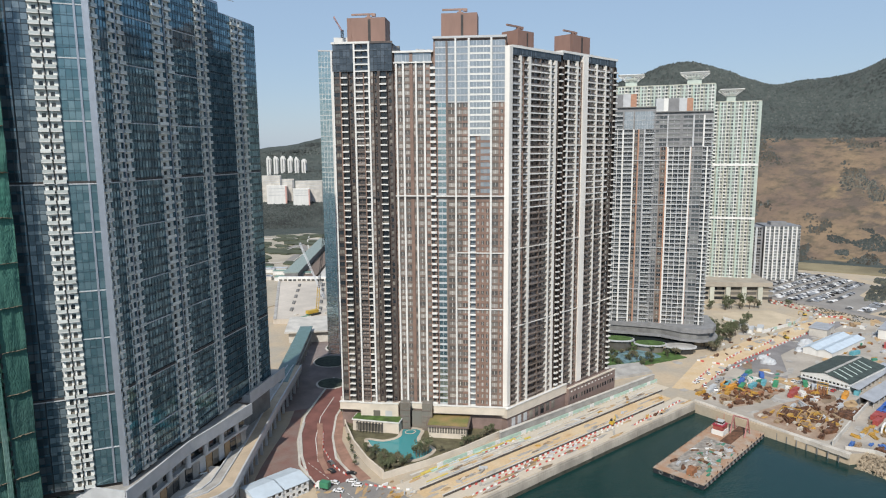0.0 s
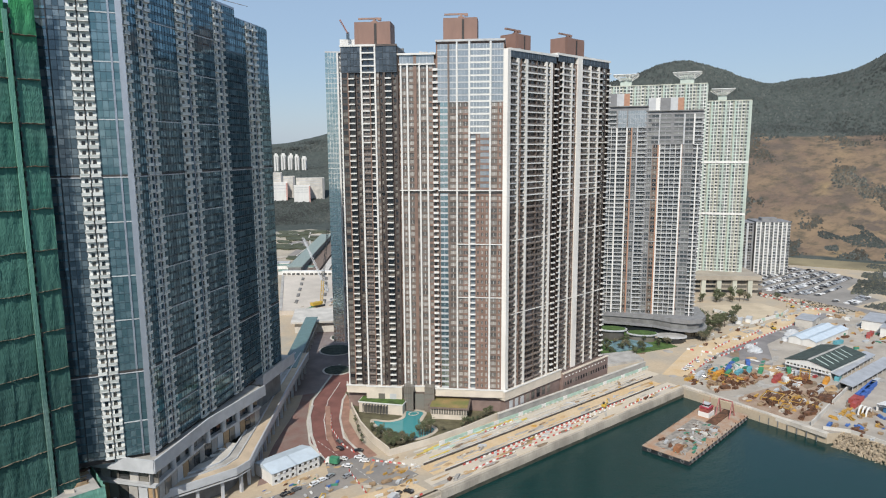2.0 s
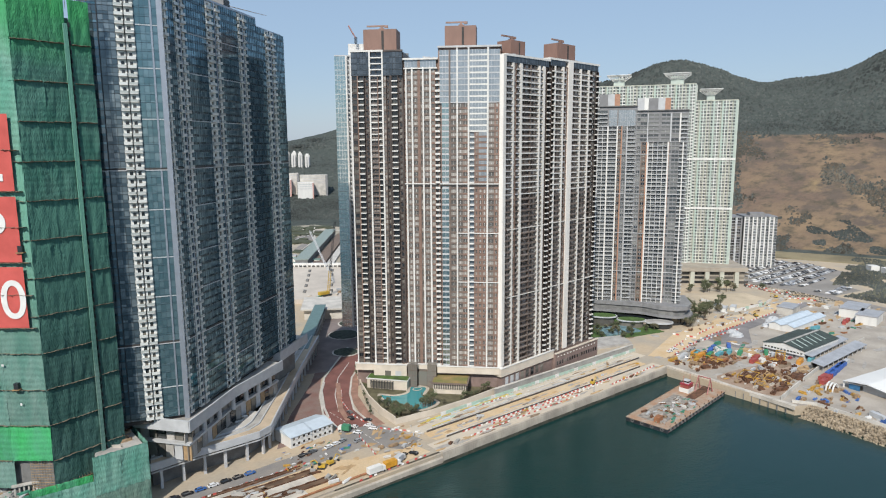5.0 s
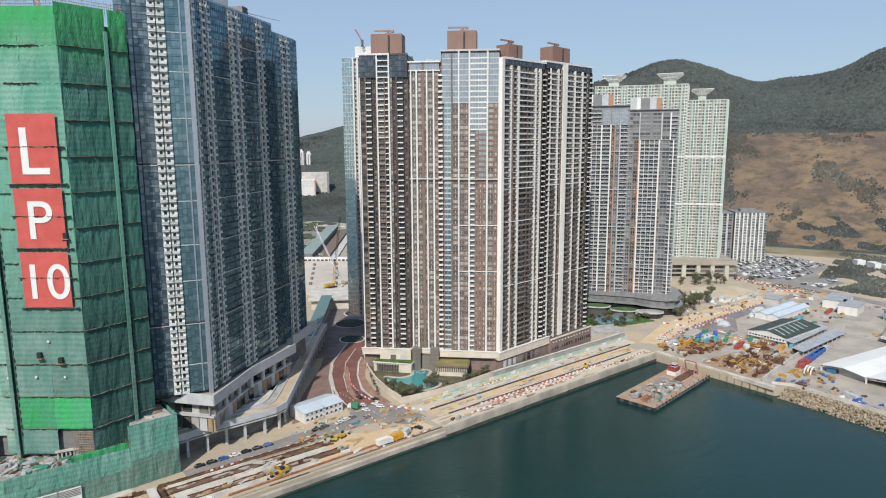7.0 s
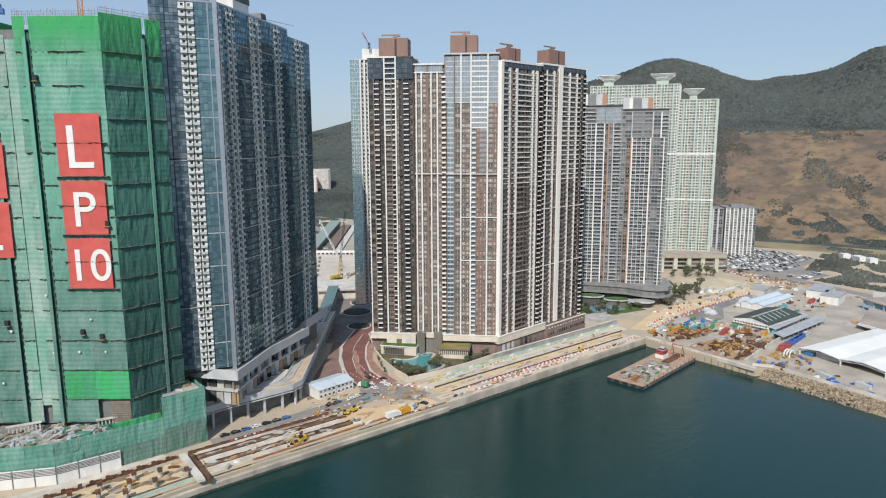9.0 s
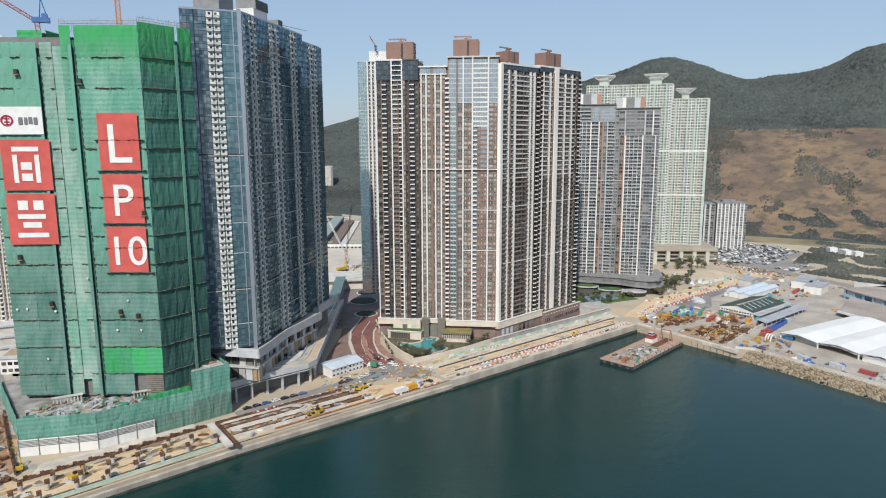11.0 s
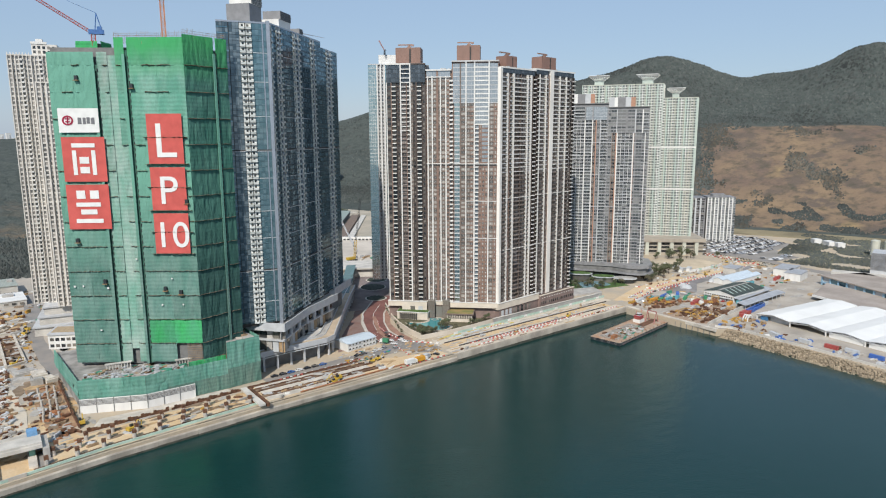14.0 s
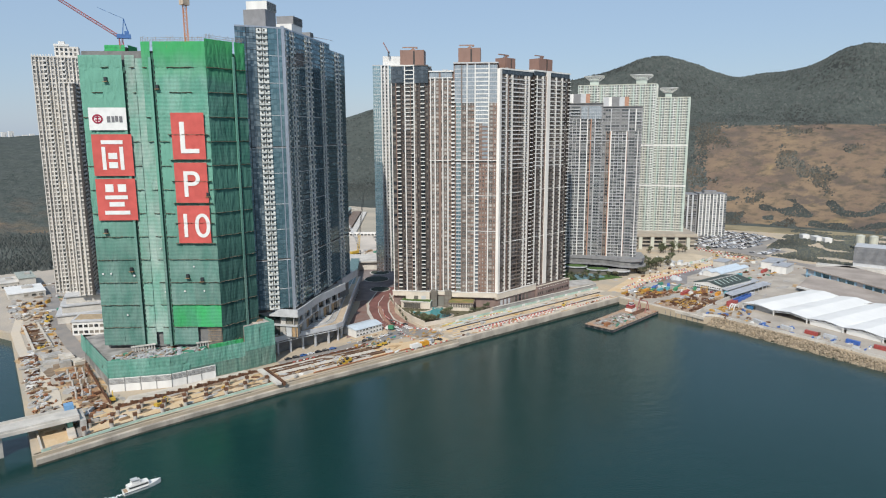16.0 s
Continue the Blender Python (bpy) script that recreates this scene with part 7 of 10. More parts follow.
# ---- trench works and piling by the quay ----
RUST = mat("rusty_steel", (0.16, 0.075, 0.04), 0.85, vary=0.3, scale=0.5, fine=3.0)
ORUST = mat("orange_primer", (0.36, 0.16, 0.075), 0.75, vary=0.2, scale=0.4)
DIRT = mat("dark_earth", (0.17, 0.105, 0.065), 0.95, vary=0.25, scale=0.15, fine=1.2, bump=0.5)
DUST = mat("dusty_concrete", (0.56, 0.51, 0.44), 0.9, vary=0.15, scale=0.15, fine=1.0, bump=0.3)
T0, T1 = (4, 183.4), (129.5, 189.2)
solid("works_strip", MB().prism([(0, 186.5), (126, 193.5), (124, 203), (96, 206), (84, 214), (4, 209)], GZ, 5.03), SAND2, "ochre sandy works ground beside the seawall", "ground", "structure")
for i, (s0, s1, v0, v1) in enumerate(((0, 74, 18.5, 22.5), (2, 78, 9.2, 12.6), (0, 70, 26.5, 28))):
    tr = thing("trench", "open brown earth trench lined with rusty sheet piles", "trench", "quayside trenches", (*along(T0, T1, s0, v0), GZ))
    ppart(tr, "trench_bed", MB().prism(slabpoly(T0, T1, s0, s1, v0, v1), GZ, 5.10), DIRT)
    for k in range(int((s1 - s0) / 2.4)):
        for v in (v0 - 0.3, v1):
            ppart(tr, "sheet_panel", MB().prism(slabpoly(T0, T1, s0 + k * 2.4, s0 + k * 2.4 + 2.3, v, v + 0.3), GZ, 5.55 + 0.1 * ((k * 5 + i) % 3)), RUST)
for i, (s0, s1, v0, v1) in enumerate(((3, 26, 12.9, 18), (27, 48, 12.9, 18), (49, 70, 12.9, 18), (2, 22, 4, 8.8), (23, 44, 4, 8.8), (45, 62, 4, 8.8), (3, 40, 22.9, 26))):
    solid("concrete_pad", MB().prism(slabpoly(T0, T1, s0, s1, v0, v1), GZ, 5.35), DUST, "dusty cast concrete pad between trenches", "concrete pad", "", "concrete pads")
solid("pipe", MB().tube((*along(T0, T1, 20, 3.2), 5.6), (*along(T0, T1, 92, 4.6), 5.6), 0.45, 0.45, 8), ORUST, "long orange steel pipe lying on the ground", "pipe")
# cofferdam beam across
dk = thing("cofferdam_wall", "rusty steel cofferdam frame across the quay", "steel frame", "", (0, 193, GZ))
ppart(dk, "beam", MB().obox((-0.5, 193.5, 6.2), (3.0, 28, 1.1), 0.03), CONCL)
ppart(dk, "beam", MB().obox((2.6, 193.5, 5.2), (1.4, 28, 2.0), 0.03), RUST)
# pile stubs with pile caps
PCOL = mat("pile_concrete", (0.50, 0.46, 0.41), 0.85, vary=0.15)
stub = MB().box(-0.9, -0.9, 0, 0.9, 0.9, 1.5).mesh("pile_cap", [RUST])
shaft = MB()
shaft.tube((0, 0, 0), (0, 0, 2.6), 0.95, 0.95, 10)
shaft = shaft.mesh("pile", [PCOL])
rr = random.Random(4)
for row, v in enumerate((6.5, 13.5, 19.5)):
    for k in range(9 - row):
        x, y = along((-100, 169.5), (4, 184), 6 + k * 11.5 + row * 3 + rr.uniform(-1, 1), v + rr.uniform(-.8, .8))
        th = thing("foundation_pile", "pale concrete foundation pile with a rusty cap", "pile", "quayside piles", (x, y, GZ))
        part("shaft", shaft, PCOL, th)
        c = part("pile_cap", stub, RUST, th)
        c.location = (0, 0, 2.6)
sp = thing("sheet_pile_wall", "long rusty sheet pile wall in front of the podium", "wall", "", (-40, 205, GZ))
line = [(-84, 207), (-78, 200.5), (-38, 204.5), (0, 209)]
for i in range(3):
    L = (Vector(line[i + 1]) - Vector(line[i])).length
    for k in range(int(L / 1.5)):
        p = along(line[i], line[i + 1], k * 1.5, 0.25 * (k % 2))
        ppart(sp, "sheet_panel", MB().obox((*p, GZ - 0.5), (1.5, 0.3, 1.7 + 0.35 * ((k * 3) % 4)), math.atan2(line[i + 1][1] - line[i][1], line[i + 1][0] - line[i][0])), RUST)
solid("work_road", MB().prism([(-74, 205.5), (-40, 208.5), (-6, 213), (-7, 216.5), (-46, 213.5), (-70, 214)], GZ, 5.1), DUST, "dusty concrete track below the podium", "ground", "structure")
solid("works_strip", MB().prism([(-113, 170), (-72, 178), (2, 187.5), (0, 206), (-40, 202.5), (-80, 198), (-90, 225), (-112, 235)], GZ, 5.04), SAND2, "ochre sandy piling ground", "ground", "structure")
solid("mud_strip", MB().ribbon([(-100, 173.5), (-70, 180.0), (0, 188.4)], 1.5, GZ, 5.16), DIRT, "dark muddy strip behind the seawall", "ground", "structure")
solid("guard_rail", MB().ribbon([(-113, 168.5), (-70, 177.8), (4, 186.8)], 0.25, GZ, 6.1), GHOARD, "low pale green rail along the seawall", "rail")

solid("site_ground", MB().prism([(-114, 236), (-74, 300), (-70, 420), (-60, 480), (-40, 660), (-200, 660), (-190, 480), (-130, 420), (-114.5, 383)], GZ, 5.03), mat("grey_site_ground", (0.33, 0.30, 0.26), 0.95, vary=0.25, scale=0.05, fine=0.8, bump=0.3, col2=(0.42, 0.36, 0.29)), "churned grey-brown site ground along the shore", "ground", "structure")
# left shore: road, excavation, concrete pier head
solid("road", MB().prism([(-74, 540), (-85, 540), (-91, 450), (-91, 386), (-88, 325), (-84, 296), (-77, 302), (-79, 332), (-82, 380), (-80, 442)], GZ, 5.24), ASPH, "grey site road between the towers and the shore", "road", "structure")
solid("road", MB().ribbon([(-103, 212), (-102, 242), (-105, 268), (-109.5, 303), (-112, 343), (-113, 384), (-107, 440)], 2.8, GZ, 5.27), PALE, "sandy haul road along the shore", "road", "structure")
TR2 = [(-108, 402), (-98.8, 401), (-95.3, 331), (-105.4, 326)]
pit = thing("trench", "deep shored excavation with concrete edge beams", "trench", "", (-102, 365, GZ))
ppart(pit, "trench_bed", MB().prism(TR2, GZ, 5.12), DIRT)
for a, c in ((TR2[0], TR2[3]), (TR2[1], TR2[2]), (TR2[3], TR2[2])):
    ppart(pit, "edge_beam", MB().ribbon([a, c], 0.7, GZ, 6.6), DUST)
for k in range(5):
    p = along(TR2[0], TR2[3], 8 + k * 15)
    ppart(pit, "strut", MB().obox((p[0] + 4.6, p[1], 5.9), (9, 0.7, 0.6), 0), RUST)
for k, (x, y, w, l, h, a) in enumerate(((-97, 308, 11, 9, 2.4, 0.2), (-90, 298, 7, 12, 3.0, 0.1), (-98, 297, 9, 6, 1.6, -0.2), (-86, 288, 6, 10, 2.2, 0.3), (-92, 286, 6, 5, 3.4, 0.0))):
    solid("cast_block", MB().obox((x, y, GZ), (w, l, h), a).obox((x + 0.6, y - 0.4, GZ + h), (w * 0.7, l * 0.6, 0.5), a), DUST if k % 2 else CONC, "rough cast concrete block on the shore works", "concrete block", "", "cast blocks")
solid("excavation", MB().prism(closed_curve([(-98, 282), (-84, 284), (-80, 240), (-80, 212), (-92, 214), (-95, 250)], 4), GZ, 5.1), mat("red_brown_earth", (0.25, 0.13, 0.075), 0.95, vary=0.25, scale=0.15, fine=1.2, bump=0.5, col2=(0.38, 0.26, 0.15)), "red-brown excavated earth round the piles", "pit", "structure")
for a, c, n in (((-82, 280), (-81, 236), 26), ((-81, 236), (-79.7, 206), 18)):
    wl = thing("sheet_pile_wall", "rusty sheet pile wall beside the shore piles", "wall", "", (*a, GZ))
    for k in range(n):
        p = along(a, c, k * 1.65, 0.3 * (k % 2))
        ppart(wl, "sheet_panel", MB().obox((*p, GZ - 0.4), (1.6, 0.35, 2.2 + 0.3 * (k % 3)), math.atan2(c[1] - a[1], c[0] - a[0])), RUST)
solid("ramp", MB().prism([(-97.6, 204), (-94, 199), (-92.5, 177), (-98.3, 175)], GZ, 5.2), ASPH, "dark surfaced ramp beside the bridge foot", "ramp", "structure")
solid("slab", MB().prism([(-101.5, 204), (-98.2, 203), (-98.6, 175), (-101.8, 176)], GZ, 6.3), DUST, "pale concrete slab beside the ramp", "slab")
solid("pit_wall", MB().ribbon([(-113.2, 193), (-112.6, 168.6), (-103, 170.5)], 0.4, GZ, 6.4), DUST, "low concrete wall round a corner pit", "wall")
for x, y, w, l, h, m, lab in ((-100, 515, 27, 34, 5, WHITE, "long white-roofed works shed near the shore"), (-97, 562, 13, 36, 9, mat("grey_green_roof", (0.33, 0.36, 0.32), 0.8, vary=0.15), "grey-green flat-roofed works building"), (-112, 560, 16, 30, 6, CONCL, "low pale works building"), (-59, 660, 10, 10, 16, WHITE, "small white tower block beside the road")):
    sh_ = thing("works_building", lab, "building", "", (x, y, GZ))
    ppart(sh_, "wall", MB().obox((x, y, GZ), (w, l, h - 0.6), 0.05), CONCL)
    ppart(sh_, "roof", MB().obox((x, y, GZ + h - 0.6), (w + 1, l + 1, 0.6), 0.05), m)
    ppart(sh_, "roof_plant", MB().obox((x + 2, y + 4, GZ + h), (w * 0.3, l * 0.2, 1.6), 0.05), CONC)
    for k in range(5):
        ppart(sh_, "window", MB().obox((x - w / 2 + (k + 0.5) * w / 5, y - l / 2 - 0.05, GZ + 1.5), (w / 9, 0.3, 1.6), 0.05), G_DARK)
lb = thing("podium", "white low-rise podium with a tan roof terrace beside the road", "podium", "", (-70, 362, GZ))
ppart(lb, "storey", MB().prism([(-81, 353), (-62, 343.5), (-58, 362), (-74, 371)], GZ, 14.6), WHITE)
ppart(lb, "roof", MB().prism([(-81.6, 352.4), (-61.6, 342.6), (-57.4, 362.4), (-74.2, 371.8)], 14.6, 15.6), LGREY)
ppart(lb, "terrace", MB().prism([(-79, 355), (-63, 346.5), (-60, 360), (-74, 368)], 15.6, 15.8), mat("tan_terrace", (0.42, 0.32, 0.20), 0.9, vary=0.15))
for k in range(6):
    for z in (6.4, 10.6):
        ppart(lb, "window", MB().prism(slabpoly((-81, 353), (-62, 343.5), 1 + k * 3.4, 3.4 + k * 3.4, -0.1, 0.1), z, z + 2.0), G_DARK)
br = thing("bridge", "pale concrete road bridge running out over the water", "bridge", "", (-150, 189, 0))
ppart(br, "deck", MB().prism([(-96, 183.5), (-96, 196.5), (-420, 182), (-420, 169)], 10.0, 11.6), CONCL)
for y in (184, 196):
    ppart(br, "parapet", MB().prism([(-96, y), (-96, y + 0.5), (-420, y - 14), (-420, y - 14.5)], 11.6, 12.7), CONCL)
for x in (-128, -168, -208, -248):
    ppart(br, "pier", MB().obox((x, 190 + (x + 96) * 0.0435, -3), (2.4, 9, 13), 0.04), CONC)
ppart(br, "abutment_wall", MB().prism([(-96, 182), (-93.5, 182), (-93.5, 198), (-96, 198)], GZ, 10), CONC)
solid("site_shed", MB().prism([(-101, 186), (-98.8, 186), (-98.8, 193), (-101, 193)], 6.3, 10.4), NETP, "green netted site shed beside the bridge foot", "shed")
solid("site_hut", MB().box(-101, 195, 11.6, -97, 199, 14), mat("blue_cabin", (0.16, 0.33, 0.55), 0.5), "small blue cabin beside the bridge deck", "cabin")
rr = random.Random(9)
for k in range(5):
    for j in range(3):
        x, y = -93 + j * 3.6 + k * 0.2 + rr.uniform(-.6, .6), 226 + k * 10.5 + rr.uniform(-1.5, 1.5)
        th = thing("foundation_pile", "pale concrete foundation pile with a rusty cap", "pile", "shore piles", (x, y, GZ))
        part("shaft", shaft, PCOL, th).scale = (0.6, 0.6, 1.5)

# heaps and stacks of building material
STACKM = [mat("timber_stack", (0.36, 0.25, 0.15), 0.85, vary=0.2), RUST, LGREY, mat("blue_tarp", (0.07, 0.16, 0.42), 0.6), mat("green_tarp", (0.06, 0.25, 0.17), 0.6), DUST, ORUST, mat("yellow_paint", (0.50, 0.29, 0.06), 0.5, vary=0.12), CONC, WHITE]
STACKN = ["weathered timber", "rusty steel", "grey metal", "blue sheeted", "green sheeted", "dusty concrete", "orange painted steel", "yellow painted steel", "grey concrete", "white painted"]


PILES = {}


def stack(x, y, z, seed, size=1.0, mi=None, group="stacks of building material", joined=False):
    """A stack: a few rows of lengths or blocks, laid a little askew."""
    q = random.Random(seed)
    k = q.randrange(len(STACKM)) if mi is None else mi
    yaw = q.uniform(-0.7, 0.9) if not joined else q.choice((0.1, 0.15, 0.2, 1.6, 0.9, -0.3))
    n = q.randint(3, 6)
    L, w, h = q.uniform(2.2, 6.5) * size, q.uniform(0.35, 0.8) * size, q.uniform(0.3, 0.8) * size
    base = MB().box(-L / 2, -w * 0.45, 0, L / 2, w * 0.45, h).mesh("length", [STACKM[k]])
    if joined:
        b = PILES.setdefault((group, k), MB())
        m = Matrix.Translation((x, y, z)) @ Matrix.Rotation(yaw, 4, "Z")
        for i in range(n + 2):
            o = m @ Vector((q.uniform(-.5, .5), (i % 3 - 1) * w, h * (i // 3) * 0.98))
            b.obox(o, (L * q.uniform(0.7, 1), w * 1.02, h), yaw + q.uniform(-.12, .12))
        return
    th = thing("material_stack", STACKN[k] + " stack of building material on bare ground", "material stack", group, (x, y, z), yaw)
    for i in range(n):
        ob = part("length", base, STACKM[k], th)
        ob.location = (q.uniform(-.4, .4), (i % 3 - 1) * w, h * (i // 3))
        ob.rotation_euler = (0, 0, q.uniform(-.05, .05))


rr = random.Random(31)
for i in range(260):
    px = rr.uniform(-72, -20)
    stack(px, rr.uniform(max(220.5, 231 - (px + 76) * 0.41), 241), 20.0, 100 + i, 1.0 if i < 27 else rr.uniform(0.35, 0.8), rr.choice((0, 1, 2, 2, 8, 8, 4, 2)), "material on the podium roof", i > 26)
for i in range(12):
    stack(rr.uniform(-2, 9), rr.uniform(222, 237), 30.2, 150 + i, 0.8, rr.choice((0, 5, 1)), "material on the podium roof")
for i in range(150):
    y = 212 + 110 * rr.random()
    stack(rr.uniform(-113, -105.5), y, GZ + 0.07, 3200 + i, rr.uniform(0.5, 1.0), rr.choice((1, 1, 2, 5, 8, 0, 6, 9)), "scrap along the shore", True)
for i in range(50):
    stack(rr.uniform(-98, -92), rr.uniform(364, 408), GZ + 0.12, 3400 + i, rr.uniform(0.4, 0.9), rr.choice((2, 8, 5, 8, 9)), "rubble along the shore", True)
for i in range(60):
    stack(rr.uniform(-114, -92), rr.uniform(420, 480), GZ + 0.12, 3500 + i, rr.uniform(0.6, 1.4), rr.choice((1, 2, 5, 8, 7, 9, 0)), "material along the shore", True)
for i in range(50):
    stack(rr.uniform(-93, -82), rr.uniform(212, 282), GZ + 0.12, 3600 + i, rr.uniform(0.4, 0.9), rr.choice((1, 1, 0, 6, 2)), "material along the shore", True)
for i in range(110):
    stack(rr.uniform(-111, -84), 200 + 70 * rr.random() ** 1.3, GZ + 0.12, 3700 + i, rr.uniform(0.35, 0.85), rr.choice((1, 1, 1, 0, 2, 6, 8)), "scrap along the shore", True)
for i in range(50):
    stack(rr.uniform(-97, -91), rr.uniform(300, 420), GZ + 0.12, 3900 + i, rr.uniform(0.35, 0.8), rr.choice((1, 1, 0, 2, 2, 8, 5, 7)), "rubble along the shore", True)
for i in range(70):
    stack(rr.uniform(-92, -44), rr.uniform(420, 560), GZ + 0.12, 4100 + i, rr.uniform(0.5, 1.3), rr.choice((1, 2, 2, 8, 0, 9, 7, 4)), "material along the shore", True)
for i in range(36):
    x = rr.uniform(-98, 60)
    stack(x, 180.5 + (x + 60) * 0.085 + rr.uniform(0, 17), GZ + 0.07, 4300 + i, rr.uniform(0.3, 0.6), rr.choice((1, 1, 0, 2, 6, 8)), "scrap on the quay", True)
for i in range(20):
    y = rr.uniform(285, 420)
    stack(rr.uniform(-108, -96), y, GZ + 0.05, 200 + i, 1.0, rr.choice((1, 1, 2, 5, 8, 0, 6)), "material along the shore", i % 2 == 0)
for i in range(12):
    x = rr.uniform(-95, 0)
    stack(x, 181.5 + (x + 60) * 0.13 + rr.uniform(0, 14), GZ + 0.05, 300 + i, 0.9, rr.choice((0, 1, 2, 5, 7, 8)), "material on the quay")
for i in range(30):
    x, y = along(T0, T1, rr.uniform(4, 120), rr.uniform(2.2, 22))
    stack(x, y, GZ + 0.36, 400 + i, 0.8, rr.choice((0, 1, 2, 5, 8, 9)), "material on the quay")
for i in range(34):
    x, y = along(Q0, Q1, rr.uniform(0, 175), rr.choice((4.5, 8.5, 16, 18, 25, 28)) + rr.uniform(-1.5, 1.5))
    stack(x, y, GZ + 0.07, 500 + i, 0.7, rr.choice((0, 1, 2, 5, 8, 7)), "material on the promenade")
for i in range(22):
    x, y = along((20, 238), (62, 248), rr.uniform(0, 40), rr.uniform(0, 6))
    stack(x, y, 16.6, 600 + i, 0.6, rr.choice((2, 5, 9, 0)), "material on the street deck")
for i in range(46):
    stack(rr.uniform(66, 102), rr.uniform(211, 232), GZ + 0.14, 7000 + i, rr.uniform(0.25, 0.6), rr.choice((0, 2, 9, 5, 7, 1, 3, 4)), "material on the street", True)
for i in range(36):
    stack(rr.uniform(117, 134), rr.uniform(197, 226), GZ + 0.14, 7100 + i, rr.uniform(0.25, 0.55), rr.choice((0, 2, 9, 5, 7)), "material on the street", True)
for i in range(60):
    x, y = along((22, 240), (66, 252), rr.uniform(0, 44), rr.uniform(0, 8))
    stack(x, y, 17.2, 7200 + i, rr.uniform(0.25, 0.5), rr.choice((2, 5, 9, 0, 8)), "material on the street deck", True)
for i in range(20):
    x, y = far(205 + rr.uniform(0, 45), 500 + rr.uniform(-28, 30))
    stack(x, y, 9.0 if y > 490 else GZ, 650 + i, 1.4, rr.choice((2, 5, 9, 0, 4)), "material on the depot deck")

# tower cranes on the wrapped tower
CRO = mat("crane_orange", (0.62, 0.22, 0.05), 0.5, vary=0.1)
CRR = mat("crane_red", (0.50, 0.10, 0.07), 0.5, vary=0.1)
CRB = mat("crane_blue", (0.06, 0.16, 0.40), 0.5, vary=0.1)


def lattice(b, a, c, w, n):
    a, c = Vector(a), Vector(c)
    q = (c - a).to_track_quat("Z", "Y").to_matrix()
    cs = [q @ Vector((x * w / 2, y * w / 2, 0)) for x, y in ((-1, -1), (1, -1), (1, 1), (-1, 1))]
    for k in cs:
        b.tube(a + k, c + k, 0.13, 0.13, 4)
    for i in range(n):
        p, r = a.lerp(c, i / n), a.lerp(c, (i + 1) / n)
        for j in range(4):
            b.tube(p + cs[j], r + cs[(j + 1) % 4], 0.08, 0.08, 3)
            b.tube(p + cs[j], p + cs[(j + 1) % 4], 0.08, 0.08, 3)
    return b


tc = thing("tower_crane", "orange lattice tower crane mast above the wrapped tower", "crane", "", (-21, 240, 186))
ppart(tc, "mast", lattice(MB(), (-21, 240, 184), (-21, 240, 212), 1.8, 14), CRO)
ppart(tc, "cab", MB().obox((-21, 240, 212), (4.2, 3.4, 4.2), 0.4), mat("crane_cab", (0.52, 0.42, 0.32), 0.6))
tc = thing("tower_crane", "luffing crane with blue winch frame and red jib", "crane", "", (-52, 254, 186))
ppart(tc, "mast", lattice(MB(), (-52, 254, 184), (-52, 254, 193.5), 1.8, 5), CRR)
ppart(tc, "winch_frame", MB().obox((-50.5, 253.6, 193.5), (7.0, 2.6, 2.2), -0.25).obox((-49, 253, 195.7), (2.2, 2.2, 1.6), -0.25), CRB, "blue winch frame")
ppart(tc, "a_frame", MB().tube((-51, 254, 195.5), (-50, 253.6, 204), 0.25, 0.2, 4).tube((-48, 253, 195.5), (-50, 253.6, 204), 0.25, 0.2, 4).tube((-50, 253.6, 204), (-62, 256, 209), 0.1, 0.1, 3), CRB)
ppart(tc, "jib", lattice(MB(), (-53, 254.2, 194.5), (-96, 262, 222.5), 1.3, 26), CRR, "long red lattice jib")
# crawler crane in the yard between the towers
CRY = mat("crane_yellow", (0.52, 0.34, 0.045), 0.45, vary=0.1)
cc = thing("crawler_crane", "yellow crawler crane with a long slender dark boom", "crane", "", (215, 496, 9))
ppart(cc, "track", MB().obox((213.5, 497.9, 9), (9, 1.4, 1.5), 0.2), FRAMED)
ppart(cc, "track", MB().obox((215, 492.9, 9), (9, 1.4, 1.5), 0.2), FRAMED)
ppart(cc, "body", MB().obox((212.5, 495.4, 10.5), (10, 4, 2.6), 0.2), CRY)
ppart(cc, "boom_foot", lattice(MB(), (217.5, 496.4, 11), (219.5, 495.9, 31), 2.0, 9), CRY)
ppart(cc, "boom", lattice(MB(), (219.5, 495.9, 31), (224.5, 492.9, 76), 1.4, 22), FRAMED, "dark slender boom")
ppart(cc, "second_boom", lattice(MB(), (243.5, 540.4, 11), (253.5, 616.4, 52), 1.4, 26), LGREY)
tc = thing("tower_crane", "distant pink tower crane jib", "crane", "", (179, 357, 209))
ppart(tc, "mast", lattice(MB(), (179, 357, 208.5), (179, 357, 213), 1.2, 4), FRAMED)
ppart(tc, "jib", lattice(MB(), (179, 357, 212), (174.5, 358.5, 220), 0.6, 8), mat("crane_pink", (0.55, 0.30, 0.26), 0.5))

